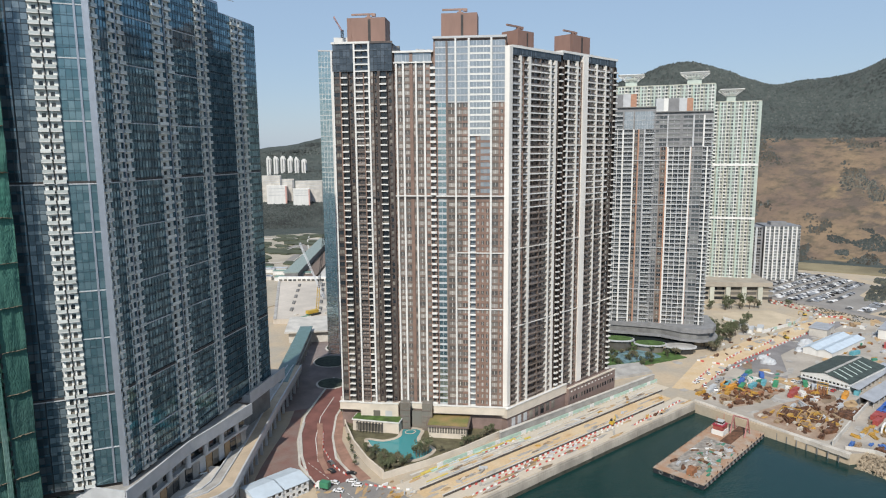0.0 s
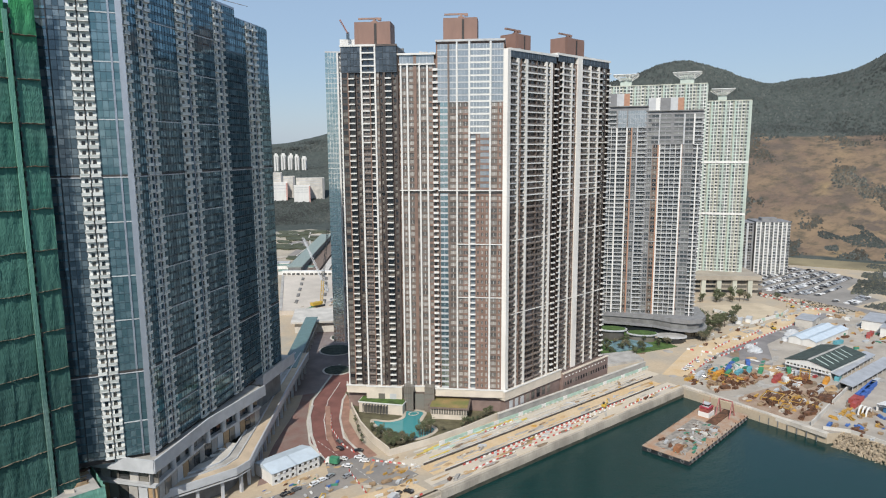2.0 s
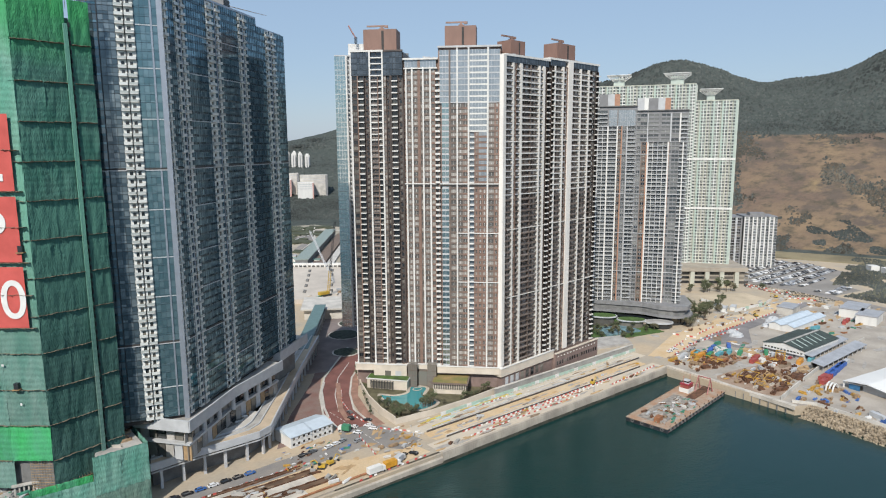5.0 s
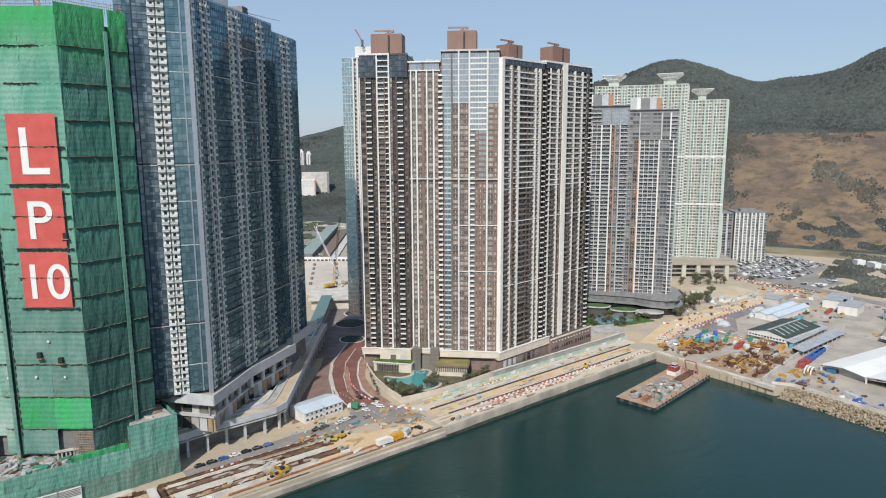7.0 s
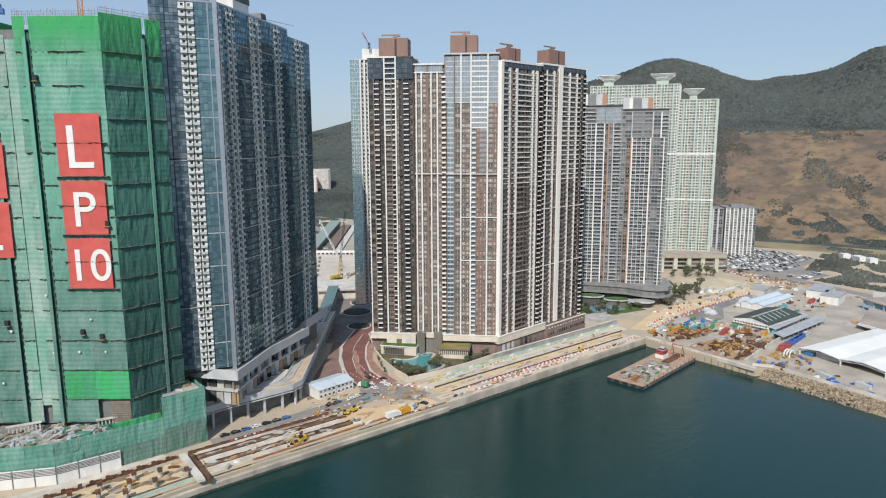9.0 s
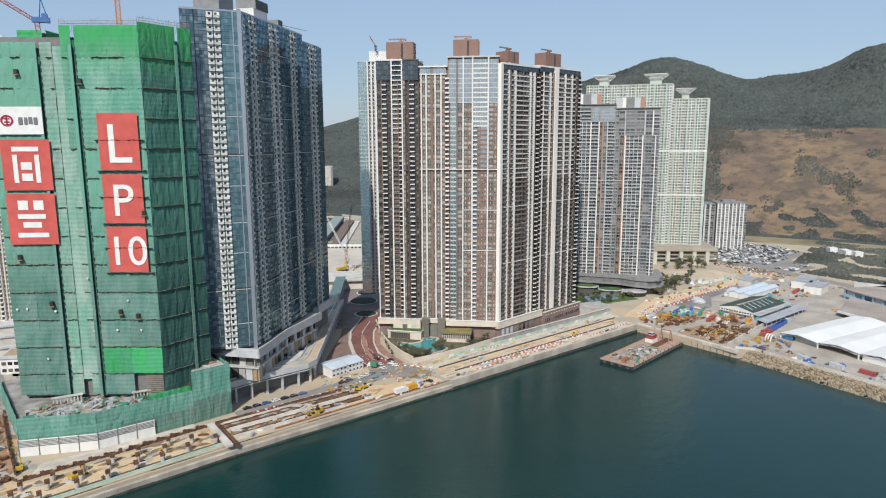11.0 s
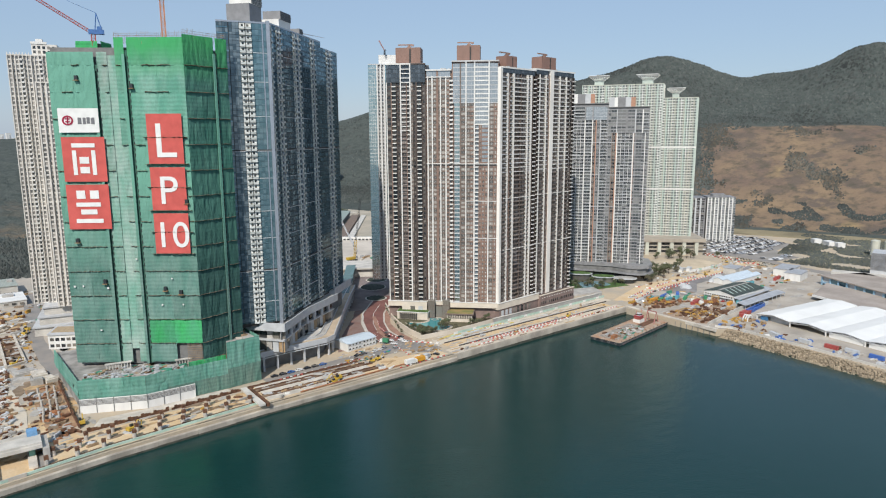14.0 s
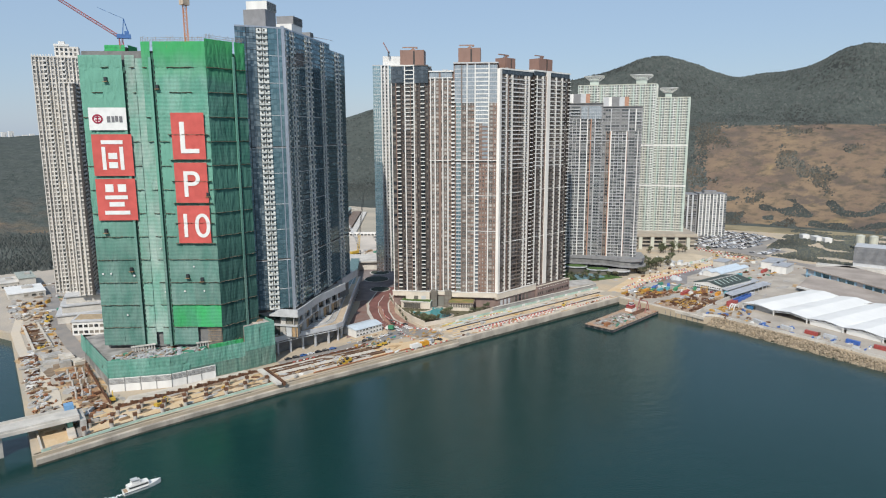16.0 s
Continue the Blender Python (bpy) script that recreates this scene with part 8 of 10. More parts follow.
# ---- barge ----
HULL = mat("black_hull", (0.03, 0.033, 0.04), 0.55, vary=0.3, scale=0.4)
DECKR = mat("rusty_deck", (0.34, 0.20, 0.12), 0.85, vary=0.25, scale=0.25, fine=2.0, col2=(0.36, 0.30, 0.24))
RUB = mat("pale_rubble", (0.36, 0.325, 0.285), 0.95, vary=0.25, scale=0.5, fine=2.0, bump=0.6)
BF, BR_ = (238.4, 149.2), (308.0, 162.0)
bg = thing("barge", "black flat deck barge with rusty deck edges and cargo", "barge", "", (268, 160, 0))
P0, P1 = BF, BR_
BLEN = 71.0
W_ = 22.8
ppart(bg, "hull", MB().prism(slabpoly(P0, P1, 0, BLEN, 0, W_), -1.5, 2.1), HULL)
ppart(bg, "deck", MB().prism(slabpoly(P0, P1, -0.15, BLEN + 0.15, -0.15, W_ + 0.15), 2.1, 2.45), DECKR)
ppart(bg, "deck_mat", MB().prism(slabpoly(P0, P1, 4, 46, 4.5, W_ - 4), 2.45, 2.62), RUB)
ppart(bg, "hull_line", MB().prism(slabpoly(P0, P1, 0.5, BLEN - 1, -0.06, 0), 0.5, 0.62), mat("pink_hull_line", (0.5, 0.28, 0.27), 0.6))
tyre, tn = MB(), 14
tv = [((0.75 + 0.24 * math.cos(c)) * math.cos(a), 0.24 * math.sin(c), (0.75 + 0.24 * math.cos(c)) * math.sin(a)) for a in (6.2832 * i / tn for i in range(tn)) for c in (1.2566 * k for k in range(5))]
tyre.add(tv, [(5 * i + k, 5 * ((i + 1) % tn) + k, 5 * ((i + 1) % tn) + (k + 1) % 5, 5 * i + (k + 1) % 5) for i in range(tn) for k in range(5)])
tyre = tyre.mesh("tyre_fender", [mat("old_rubber", (0.16, 0.155, 0.15), 0.9)])
yaw = math.atan2(P1[1] - P0[1], P1[0] - P0[0])
for k in range(17):
    ob = new("tyre_fender", tyre)
    ob.parent = bg
    ob.matrix_world = Matrix.Translation((*along(P0, P1, 3 + k * 4, -0.3), 1.3)) @ Matrix.Rotation(yaw, 4, "Z")
for k in range(4):
    ob = new("tyre_fender", tyre)
    ob.parent = bg
    ob.matrix_world = Matrix.Translation((*along(P0, P1, -0.3, 3 + k * 5.4), 1.3)) @ Matrix.Rotation(yaw + 1.5708, 4, "Z")
for d in (0.3, W_ - 0.3):
    for k in range(12):
        ppart(bg, "bulwark_post", MB().obox((*along(P0, P1, 3 + k * 5.8, d), 2.45), (0.3, 0.3, 0.9), yaw), RUST)


def heap(name, c, rx, ry, h, m, label, seed, cat="heap"):
    q = random.Random(seed)
    vs, fs = [(c[0], c[1], c[2] + h)], []
    n = 12
    for ring, f in ((0.4, 0.75), (0.75, 0.4), (1.0, 0.0)):
        for i in range(n):
            a = 6.2832 * i / n
            k = ring * q.uniform(0.85, 1.12)
            vs.append((c[0] + rx * k * math.cos(a), c[1] + ry * k * math.sin(a), c[2] + h * f * q.uniform(0.75, 1.2)))
    fs += [(0, 1 + i, 1 + (i + 1) % n) for i in range(n)]
    for j in range(2):
        fs += [(1 + j * n + i, 1 + (j + 1) * n + i, 1 + (j + 1) * n + (i + 1) % n, 1 + j * n + (i + 1) % n) for i in range(n)]
    return solid(name, MB().add(vs, fs), m, label, cat)


for i, (s, d, rx, ry, h) in enumerate(((14, 13, 6, 4, 0.8), (26, 15, 4, 2.5, 0.7), (33, 7, 2.4, 1.6, 0.9), (40, 10, 3, 2.2, 0.7), (22, 7, 4, 2, 0.5))):
    heap("rubble_heap", (*along(P0, P1, s, d), 2.6), rx, ry, h, RUB if i != 2 else CONCL, "pale heap of broken concrete on the barge deck", 40 + i)
solid("skip", MB().obox((*along(P0, P1, 6, 8), 2.6), (5, 2.6, 2.4), yaw), ORUST, "orange steel skip on the barge deck", "skip")
rr = random.Random(12)
for i in range(16):
    stack(*along(P0, P1, rr.uniform(8, 46), rr.uniform(3, 19)), 2.62, 700 + i, 0.7, rr.choice((2, 5, 4, 1, 9)), "cargo on the barge")
DKRED = mat("dull_red_paint", (0.30, 0.075, 0.06), 0.6, vary=0.2, scale=0.4)
cb = thing("deck_house", "white and red barge deck house with a mast", "deck house", "", (*along(P0, P1, 56, 16), 2.45))
RDK = mat("dark_red_paint", (0.36, 0.03, 0.05), 0.5, vary=0.15)
c = along(P0, P1, 56, 16)
ppart(cb, "lower_house", MB().obox((*c, 2.45), (7, 5.6, 2.4), yaw), WHITE, "white steel lower house")
ppart(cb, "upper_house", MB().obox((*c, 4.85), (6, 4.8, 2.2), yaw), DKRED)
ppart(cb, "roof", MB().obox((*c, 7.05), (6.6, 5.4, 0.3), yaw), RDK)
ppart(cb, "wheelhouse", MB().obox((*c, 7.35), (3.4, 3.4, 1.8), yaw), LGREY)
ppart(cb, "window_band", MB().obox((*c, 8.0), (3.5, 3.5, 0.8), yaw), G_DARK)
for dx in (-3, 3):
    ppart(cb, "mast", MB().tube((c[0] + dx, c[1], 7.7), (c[0] + dx, c[1], 12), 0.15, 0.1, 5), CRR)
af = thing("hoist_frame", "pinkish red steel A-frame hoist on the barge", "hoist", "", (*along(P0, P1, 62, 9), 2.45))
PINK = mat("faded_red_paint", (0.42, 0.17, 0.15), 0.6, vary=0.2)
for dd in (5, 12):
    for ds in (-3.5, 3.5):
        ppart(af, "leg", MB().tube((*along(P0, P1, 62 + ds, dd), 2.4), (*along(P0, P1, 62, dd), 11), 0.4, 0.3, 5), PINK)
ppart(af, "cross_beam", MB().tube((*along(P0, P1, 62, 5), 11), (*along(P0, P1, 62, 12), 11), 0.4, 0.4, 5), PINK)
ppart(af, "ramp", MB().prism(slabpoly(P0, P1, 46, 70, 7, 12), 2.45, 2.75), RUST)

# ---- yard on the point, sheds, marquee ----
YARD = mat("yard_concrete", (0.41, 0.365, 0.31), 0.9, vary=0.14, scale=0.06, fine=0.9, bump=0.2)
solid("yard", MB().prism([(313, 204), (312.6, 125), (322, 119), (318, 6), (318, -390), (600, -390), (600, 160), (545, 250), (420, 235), (345, 222)], GZ, 5.05), YARD, "dusty grey concrete yard", "ground", "structure")
qs = thing("quay_edge", "timber and concrete quay edge with fender piles", "quay", "", (312, 165, 0))
ppart(qs, "edge_beam", MB().prism([(311, 204), (313, 204), (313.6, 124), (310.6, 124)], 3.4, 5.5), DUST)
for k in range(10):
    ppart(qs, "fender_pile", MB().tube((310.4, 128 + k * 4.8, -2), (310.4, 128 + k * 4.8, 3.6), 0.25, 0.25, 6), CONCD)
bw = thing("boundary_wall", "pale concrete wall along the shore", "wall", "", (321, 60, GZ))
SH = [(316, 128), (322.5, 118), (321, 60), (317.5, 6), (315, -120)]
for i in range(4):
    L = (Vector(SH[i + 1]) - Vector(SH[i])).length
    n = max(1, round(L / 10))
    for k in range(n):
        ppart(bw, "wall_panel", MB().prism(slabpoly(SH[i], SH[i + 1], L * k / n, L * (k + 1) / n - 0.05, -0.3, 0.3), GZ - 0.5, 6.6), CONCL)
DIV = [(315, 133), (352, 140), (420, 152), (470, 156)]
for i in range(3):
    L = (Vector(DIV[i + 1]) - Vector(DIV[i])).length
    for k in range(int(L / 8)):
        ppart(bw, "wall_panel", MB().prism(slabpoly(DIV[i], DIV[i + 1], k * 8, k * 8 + 7.9, -0.3, 0.3), GZ, 7.6), CONCL)
# rock armour
ROCK = mat("armour_rock", (0.35, 0.28, 0.195), 0.9, vary=0.2, scale=0.4, fine=2.0, piece=0.28, bump=0.5)
rv = thing("rock_revetment", "sloping bank of tan armour rocks at the waterline", "revetment", "", (318, 60, 0))
ppart(rv, "bed", MB().add([(322, 120, 4.6), (318, 6, 4.6), (315, -200, 4.6), (305, -200, -2), (308, 6, -2), (311, 122, -2)], [(0, 1, 4, 5), (1, 2, 3, 4)]), ROCK)
rr = random.Random(2)
rocks = []
for v in range(5):
    bm = bmesh.new()
    bmesh.ops.create_icosphere(bm, subdivisions=1, radius=1.0)
    for w in bm.verts:
        w.co *= rr.uniform(0.68, 1.12)
    me = bpy.data.meshes.new("rock")
    bm.to_mesh(me)
    bm.free()
    me.materials.append(ROCK)
    rocks.append(me)
restV, restF = [], []
nrock = 0
for k in range(3200):
    y = 121 - 190 * (k / 3200) ** 1.15
    edge = 321.5 + (y - 118) * 0.03 if y < 118 else 321
    f = rr.random()
    x, z = edge - 0.5 - f * 10.5, 4.9 - f * 5.6
    s = rr.uniform(0.4, 0.85)
    m = Matrix.Translation((x, y, z)) @ Euler((rr.uniform(0, 6), rr.uniform(0, 6), rr.uniform(0, 6))).to_matrix().to_4x4() @ Matrix.Diagonal((s * rr.uniform(0.8, 1.4), s, s * rr.uniform(0.6, 1), 1))
    me = rocks[k % 5]
    if y > 60 and nrock < 290 and k % 2 == 0:
        ob = new("rock", me)
        ob.parent = rv
        ob.matrix_world = m
        nrock += 1
    else:
        o = len(restV)
        restV += [tuple(m @ w.co) for w in me.vertices]
        restF += [tuple(o + i for i in p.vertices) for p in me.polygons]
me = bpy.data.meshes.new("rock_bank")
me.from_pydata(restV, [], restF)
me.materials.append(ROCK)
ob = part("rock_bank", me, ROCK, rv, "further armour rocks")
ob.location = -rv.location
tagged(ob, kind="stuff")

SLATE = mat("dark_green_roof", (0.055, 0.075, 0.065), 0.7, vary=0.2, scale=0.3)
METR = mat("grey_roof_sheet", (0.42, 0.43, 0.45), 0.5, 0.2, vary=0.1, scale=0.2)


def gable(root, p, q, L, D, z0, ze, zr, wallm, roofm, roofm2=None):
    """Shed: front gable on p-q, ridge running back from its middle."""
    ppart(root, "wall", MB().prism(slabpoly(p, q, 0, L, 0, D), z0, ze), wallm)
    A = [(*along(p, q, s, d), z) for s, d, z in ((0, 0, ze), (L / 2, 0, zr), (L, 0, ze), (0, D, ze), (L / 2, D, zr), (L, D, ze))]
    ppart(root, "gable_wall", MB().add(A[:3], [(0, 2, 1)]), wallm)
    ppart(root, "gable_wall", MB().add(A[3:], [(0, 1, 2)]), wallm)
    o = 0.5
    for nm, pts in (("a", ((-o, -o, ze), (L / 2, -o, zr + 0.25), (L / 2, D + o, zr + 0.25), (-o, D + o, ze))), ("b", ((L / 2, -o, zr + 0.25), (L + o, -o, ze), (L + o, D + o, ze), (L / 2, D + o, zr + 0.25)))):
        lo = [(*along(p, q, s, d), z) for s, d, z in pts]
        hi = [(x, y, z + 0.25) for x, y, z in lo]
        ppart(root, "roof_slope", MB().add(lo + hi, [(0, 3, 2, 1), (4, 5, 6, 7), (0, 1, 5, 4), (1, 2, 6, 5), (2, 3, 7, 6), (3, 0, 4, 7)]), roofm if nm == "a" else (roofm2 or roofm))


s1 = thing("warehouse_shed", "white shed with dark green roof and window band", "shed", "", (420, 178, GZ))
SP, SQ = (391, 186), (391.8, 159.6)
gable(s1, SP, SQ, 26.7, 48.5, GZ, 10.6, 13.2, WHITE, SLATE)
ppart(s1, "ridge_light", MB().prism(slabpoly(SP, SQ, 12.6, 14.2, 0, 48), 13.45, 13.75), CONC)
for k in range(6):
    pts = [(*along(SP, SQ, 15 + 0.1 * k, 6 + k * 6.5), 13.2), (*along(SP, SQ, 24, 3 + k * 6.5), 11.45), (*along(SP, SQ, 24, 4.2 + k * 6.5), 11.45), (*along(SP, SQ, 15, 7.2 + k * 6.5), 13.2)]
    ppart(s1, "roof_light", MB().add([(x, y, z + 0.3) for x, y, z in pts], [(0, 1, 2, 3)]), mat("green_white_sheet", (0.50, 0.60, 0.54), 0.6))
for k in range(12):
    ppart(s1, "window", MB().prism(slabpoly(SP, SQ, 1 + k * 2.1, 2.3 + k * 2.1, -0.12, 0.1), 8.2, 9.2), G_DARK)
    ppart(s1, "bay_door", MB().prism(slabpoly(SP, SQ, 0.8 + k * 2.1, 2.5 + k * 2.1, -0.12, 0.1), 5.1, 7.4), LGREY if k % 3 else CONCD)
ppart(s1, "canopy", MB().prism(slabpoly(SP, SQ, 0, 26.7, -1.6, 0), 7.6, 7.8), LGREY)
s2 = thing("warehouse_shed", "white shed with pale blue double roof", "shed", "", (485, 213, GZ))
for k in range(2):
    gable(s2, along((446, 212.5), (447, 194.5), k * 9.2, 0), (447, 194.5), 9.0, 54, GZ, 9, 10.5, WHITE, BLUEW)
for p, q, w in (((392, 154.5), (453, 159.5), 7), ((379, 141.5), (449, 146.0), 7.5)):
    ls = thing("open_shed", "long open shed with a grey metal roof", "shed", "open sheds", (*p, GZ))
    L = (Vector(q) - Vector(p)).length
    lo = [(*along(p, q, 0, 0), 8.2), (*along(p, q, L, 0), 8.2), (*along(p, q, L, w), 9.4), (*along(p, q, 0, w), 9.4)]
    hi = [(x, y, z + 0.25) for x, y, z in lo]
    ppart(ls, "roof", MB().add(lo + hi, [(0, 3, 2, 1), (4, 5, 6, 7), (0, 1, 5, 4), (1, 2, 6, 5), (2, 3, 7, 6), (3, 0, 4, 7)]), METR)
    for k in range(10):
        ppart(ls, "post", MB().obox((*along(p, q, 1 + k * (L - 2) / 9, 0.5), GZ), (0.3, 0.3, 3.3), 0), LGREY)
    ppart(ls, "back_wall", MB().prism(slabpoly(p, q, 0, L, w - 0.5, w - 0.2), GZ, 8.8), CONCD)
# marquee
CANV = mat("white_canvas", (0.72, 0.715, 0.69), 0.6, vary=0.05, scale=0.05, fine=0.4, bump=0.1)
mq = thing("marquee", "large white tensioned marquee with open sides and several bays", "marquee", "", (400, 70, GZ))
MA, MBq = (362, 122.5), (342, -70)
bayw = 26.0
for k in range(7):
    s0 = k * bayw
    zr, ze = 10.9, 9.2
    vs, n, dn = [], 10, 8
    for j in range(dn + 1):
        for i in range(n + 1):
            f = i / n
            z = ze + (zr - ze) * (1 - abs(2 * f - 1)) ** 0.85 - 0.35 * math.sin(math.pi * ((j * 2) % 2)) - (0.25 if j % 2 else 0) * 0.6
            vs.append((*along(MA, MBq, s0 + bayw * f, 88 * j / dn + (0 if k else -1)), z))
    fs = [(j * (n + 1) + i, j * (n + 1) + i + 1, (j + 1) * (n + 1) + i + 1, (j + 1) * (n + 1) + i) for j in range(dn) for i in range(n)]
    ob = ppart(mq, "canopy", MB().add(vs, fs), CANV, "white canvas roof bay")
    md = ob.modifiers.new("thick", "SOLIDIFY")
    md.thickness = 0.25
    ppart(mq, "leg", MB().obox((*along(MA, MBq, s0, 0.4), GZ), (0.8, 0.8, 4.1), 0), WHITE)
    fr = [(*along(MA, MBq, s0 + bayw * f, 0.0), ze + (zr - ze) * (1 - abs(2 * f - 1)) ** 0.85 - 0.2) for f in (0, 0.25, 0.5, 0.75, 1)]
    b = MB()
    for a, c in zip(fr, fr[1:]):
        b.tube(a, c, 0.25, 0.25, 5)
        b.tube((a[0], a[1], a[2] - 1.2), (c[0], c[1], c[2] - 1.2), 0.16, 0.16, 4)
        b.tube(a, (c[0], c[1], c[2] - 1.2), 0.12, 0.12, 4)
    ppart(mq, "truss", b, LGREY)
    if k != 1:
        ppart(mq, "side_wall", MB().prism(slabpoly(MA, MBq, s0 + (9 if k == 0 else 2), s0 + bayw - 1, 0.9 + (k == 0) * 2, 1.2 + (k == 0) * 2), GZ, 8.8), CANV if k else LGREY)
ppart(mq, "inner_wall", MB().prism(slabpoly(MA, MBq, 1, 150, 22, 22.4), GZ, 9), CONCD)
ppart(mq, "door", MB().prism(slabpoly(MA, MBq, 2.5, 8.5, 0.8, 1.0), GZ, 8.2), mat("blue_door", (0.05, 0.18, 0.36), 0.5), "blue roller door")
arch = MB()
for k in range(9):
    a0, a1 = math.pi * k / 9, math.pi * (k + 1) / 9
    for d in (0, 3, 6):
        arch.tube((352 + 3.2 * math.cos(a0), 126 - d * 0.6, GZ + 4.2 * math.sin(a0)), (352 + 3.2 * math.cos(a1), 126 - d * 0.6, GZ + 4.2 * math.sin(a1)), 0.45, 0.45, 6)
solid("arched_cover", arch, CANV, "white arched tunnel cover at the marquee corner", "cover")
# long warehouse with blue framed bays
wh = thing("warehouse", "long flat-roofed warehouse with pale blue framed bays", "warehouse", "", (530, 100, GZ))
BLUEF = mat("pale_blue_frame", (0.33, 0.52, 0.66), 0.6, vary=0.1)
WR = mat("brown_grey_roof", (0.36, 0.31, 0.27), 0.9, vary=0.15, scale=0.05, fine=0.6)
WA, WB = far(536, 155), far(462, 2)
ppart(wh, "wall", MB().prism(slabpoly(WA, WB, 0, 230, 1, 45), GZ, 13.0), CONCD)
ppart(wh, "roof", MB().prism(slabpoly(WA, WB, -1, 231, -1, 46), 13.0, 14.0), WR)
for k in range(24):
    ppart(wh, "bay_post", MB().prism(slabpoly(WA, WB, k * 9.6, k * 9.6 + 1.6, 0, 1), GZ, 13.0), BLUEF)
    ppart(wh, "bay_door", MB().prism(slabpoly(WA, WB, k * 9.6 + 2.0, k * 9.6 + 9.2, 0.6, 0.95), 8.5, 12.2), G_NAVY if k % 3 else LGREY)
ppart(wh, "sill_beam", MB().prism(slabpoly(WA, WB, 0, 230, -0.2, 1), 7.0, 8.4), BLUEF)
lw = thing("low_shed", "long low shed with brown flat roof and white eaves", "shed", "", (470, 100, GZ))
ppart(lw, "wall", MB().prism(farp([(474, 126), (524, 140), (470, -20), (444, -20), (446, 60)]), GZ, 8.6), CONCD)
ppart(lw, "roof", MB().prism(farp([(464, 129), (527, 146), (472, -22), (438, -22), (442, 60)]), 8.6, 9.3), WR)
ppart(lw, "eaves", MB().ribbon(farp([(464, 129), (442, 60), (438, -22)]), 0.6, 8.0, 9.6), WHITE)
# far right blocks
lb = thing("louvred_block", "grey louvred industrial block behind trees", "building", "", (590, 118, GZ))
ppart(lb, "wall", MB().prism(slabpoly(far(583, 132), far(594, 100), 0, 60, 2, 30), GZ, 33), LGREY)
for k in range(16):
    ppart(lb, "louvre", MB().prism(slabpoly(far(583, 132), far(594, 100), -0.3, 60.3, 1.4, 2.2), 17.5 + k, 18.1 + k), GREYW)
ppart(lb, "terrace", MB().prism(slabpoly(far(583, 132), far(594, 100), -30, 60, -10, 2), GZ, 14), CONCL)
for k in range(2):
    tk = thing("storage_tank", "cream cylindrical storage tank", "tank", "storage tanks", (*far(762 + k * 5, 196 - k * 13), 14))
    b = MB().tube((0, 0, -10), (0, 0, 9), 4.6, 4.6, 20).tube((0, 0, 9), (0, 0, 10), 4.7, 1.6, 20)
    part("shell", b, PYEL, tk)
for k, (x, y, w) in enumerate(((803, 266, 16), (810, 286, 10), (800, 252, 10))):
    x, y = far(x, y)
    bl = thing("white_house", "small white flat-roofed building among trees", "house", "", (x, y, GZ))
    ppart(bl, "wall", MB().obox((x, y, GZ), (w, 9, 6), 0.9), WHITE)
    for j in range(3):
        ppart(bl, "window", MB().obox((x - 2 + j * 2.5, y - 3, 8.0), (1.4, 6.2, 1.4), 0.9), G_DARK)
# covered carport building behind the sheds
for x, y, w, l, h, m, lab in ((560, 200, 30, 16, 7, WHITE, "white workshop with a striped roof"), (520, 235, 20, 12, 6, CONCL, "pale single-storey site building"), (543, 182, 24, 14, 7, WHITE, "white workshop building in the yard")):
    x, y = far(x, y)
    wk = thing("workshop", lab, "workshop", "", (x, y, GZ))
    ppart(wk, "wall", MB().obox((x, y, GZ), (w, l, h), 0.2), m)
    ppart(wk, "roof", MB().obox((x, y, GZ + h), (w + 1, l + 1, 0.5), 0.2), METR)
    ppart(wk, "door", MB().obox((x - w * 0.25, y - l * 0.5, GZ), (5, 0.6, 4.5), 0.2), FRAMED)

# containers, bundles and frames in the yard
CONT = [mat("container_red", (0.36, 0.07, 0.06), 0.6, vary=0.15), mat("container_blue", (0.05, 0.13, 0.42), 0.6, vary=0.15), mat("container_green", (0.05, 0.26, 0.13), 0.6, vary=0.15), mat("container_orange", (0.62, 0.28, 0.04), 0.6, vary=0.15), mat("container_teal", (0.12, 0.36, 0.42), 0.6, vary=0.15), LGREY]
CN = ["red", "blue", "green", "orange", "teal", "pale grey"]


def container(x, y, z, yaw, k, L=12.2):
    th = thing("container", CN[k] + " corrugated steel shipping container in the yard", "container", "yard containers", (x, y, z), yaw)
    xs = [-L / 2 + 0.3 * i for i in range(int(L / 0.3) + 1)]
    side = [(x, 1.2 - 0.05 * (i // 2 % 2)) for i, x in enumerate(xs)]
    b = MB().prism([(x, -y) for x, y in side] + side[::-1], 0.1, 2.5)
    part("shell", b, CONT[k], th)
    part("end_frame", MB().box(-L / 2 - 0.05, -1.26, 0, -L / 2 + 0.15, 1.26, 2.6), CONT[k], th)
    part("end_frame", MB().box(L / 2 - 0.15, -1.26, 0, L / 2 + 0.05, 1.26, 2.6), CONT[k], th)


rr = random.Random(77)
for x, y, k, a in ((333, 56, 0, 1.5), (334, 44, 5, 1.5), (331, 72, 5, 1.4), (334, 30, 1, 1.5), (330, 92, 5, 1.2), (336, 14, 0, 1.5)):
    container(x, y, GZ + 0.06, a, k, 8)
for i in range(60):
    stack(rr.uniform(325, 338), rr.uniform(-20, 104), GZ + 0.06, 6000 + i, rr.uniform(0.4, 1.0), rr.choice((2, 9, 9, 5, 8, 1, 3)), "material beside the marquee", True)
for i in range(7):
    container(360 + i * 7.5, 137 + i * 1.4 - 5, GZ + 0.06, 0.12, (0, 0, 1, 1, 1, 1, 5)[i], 9)
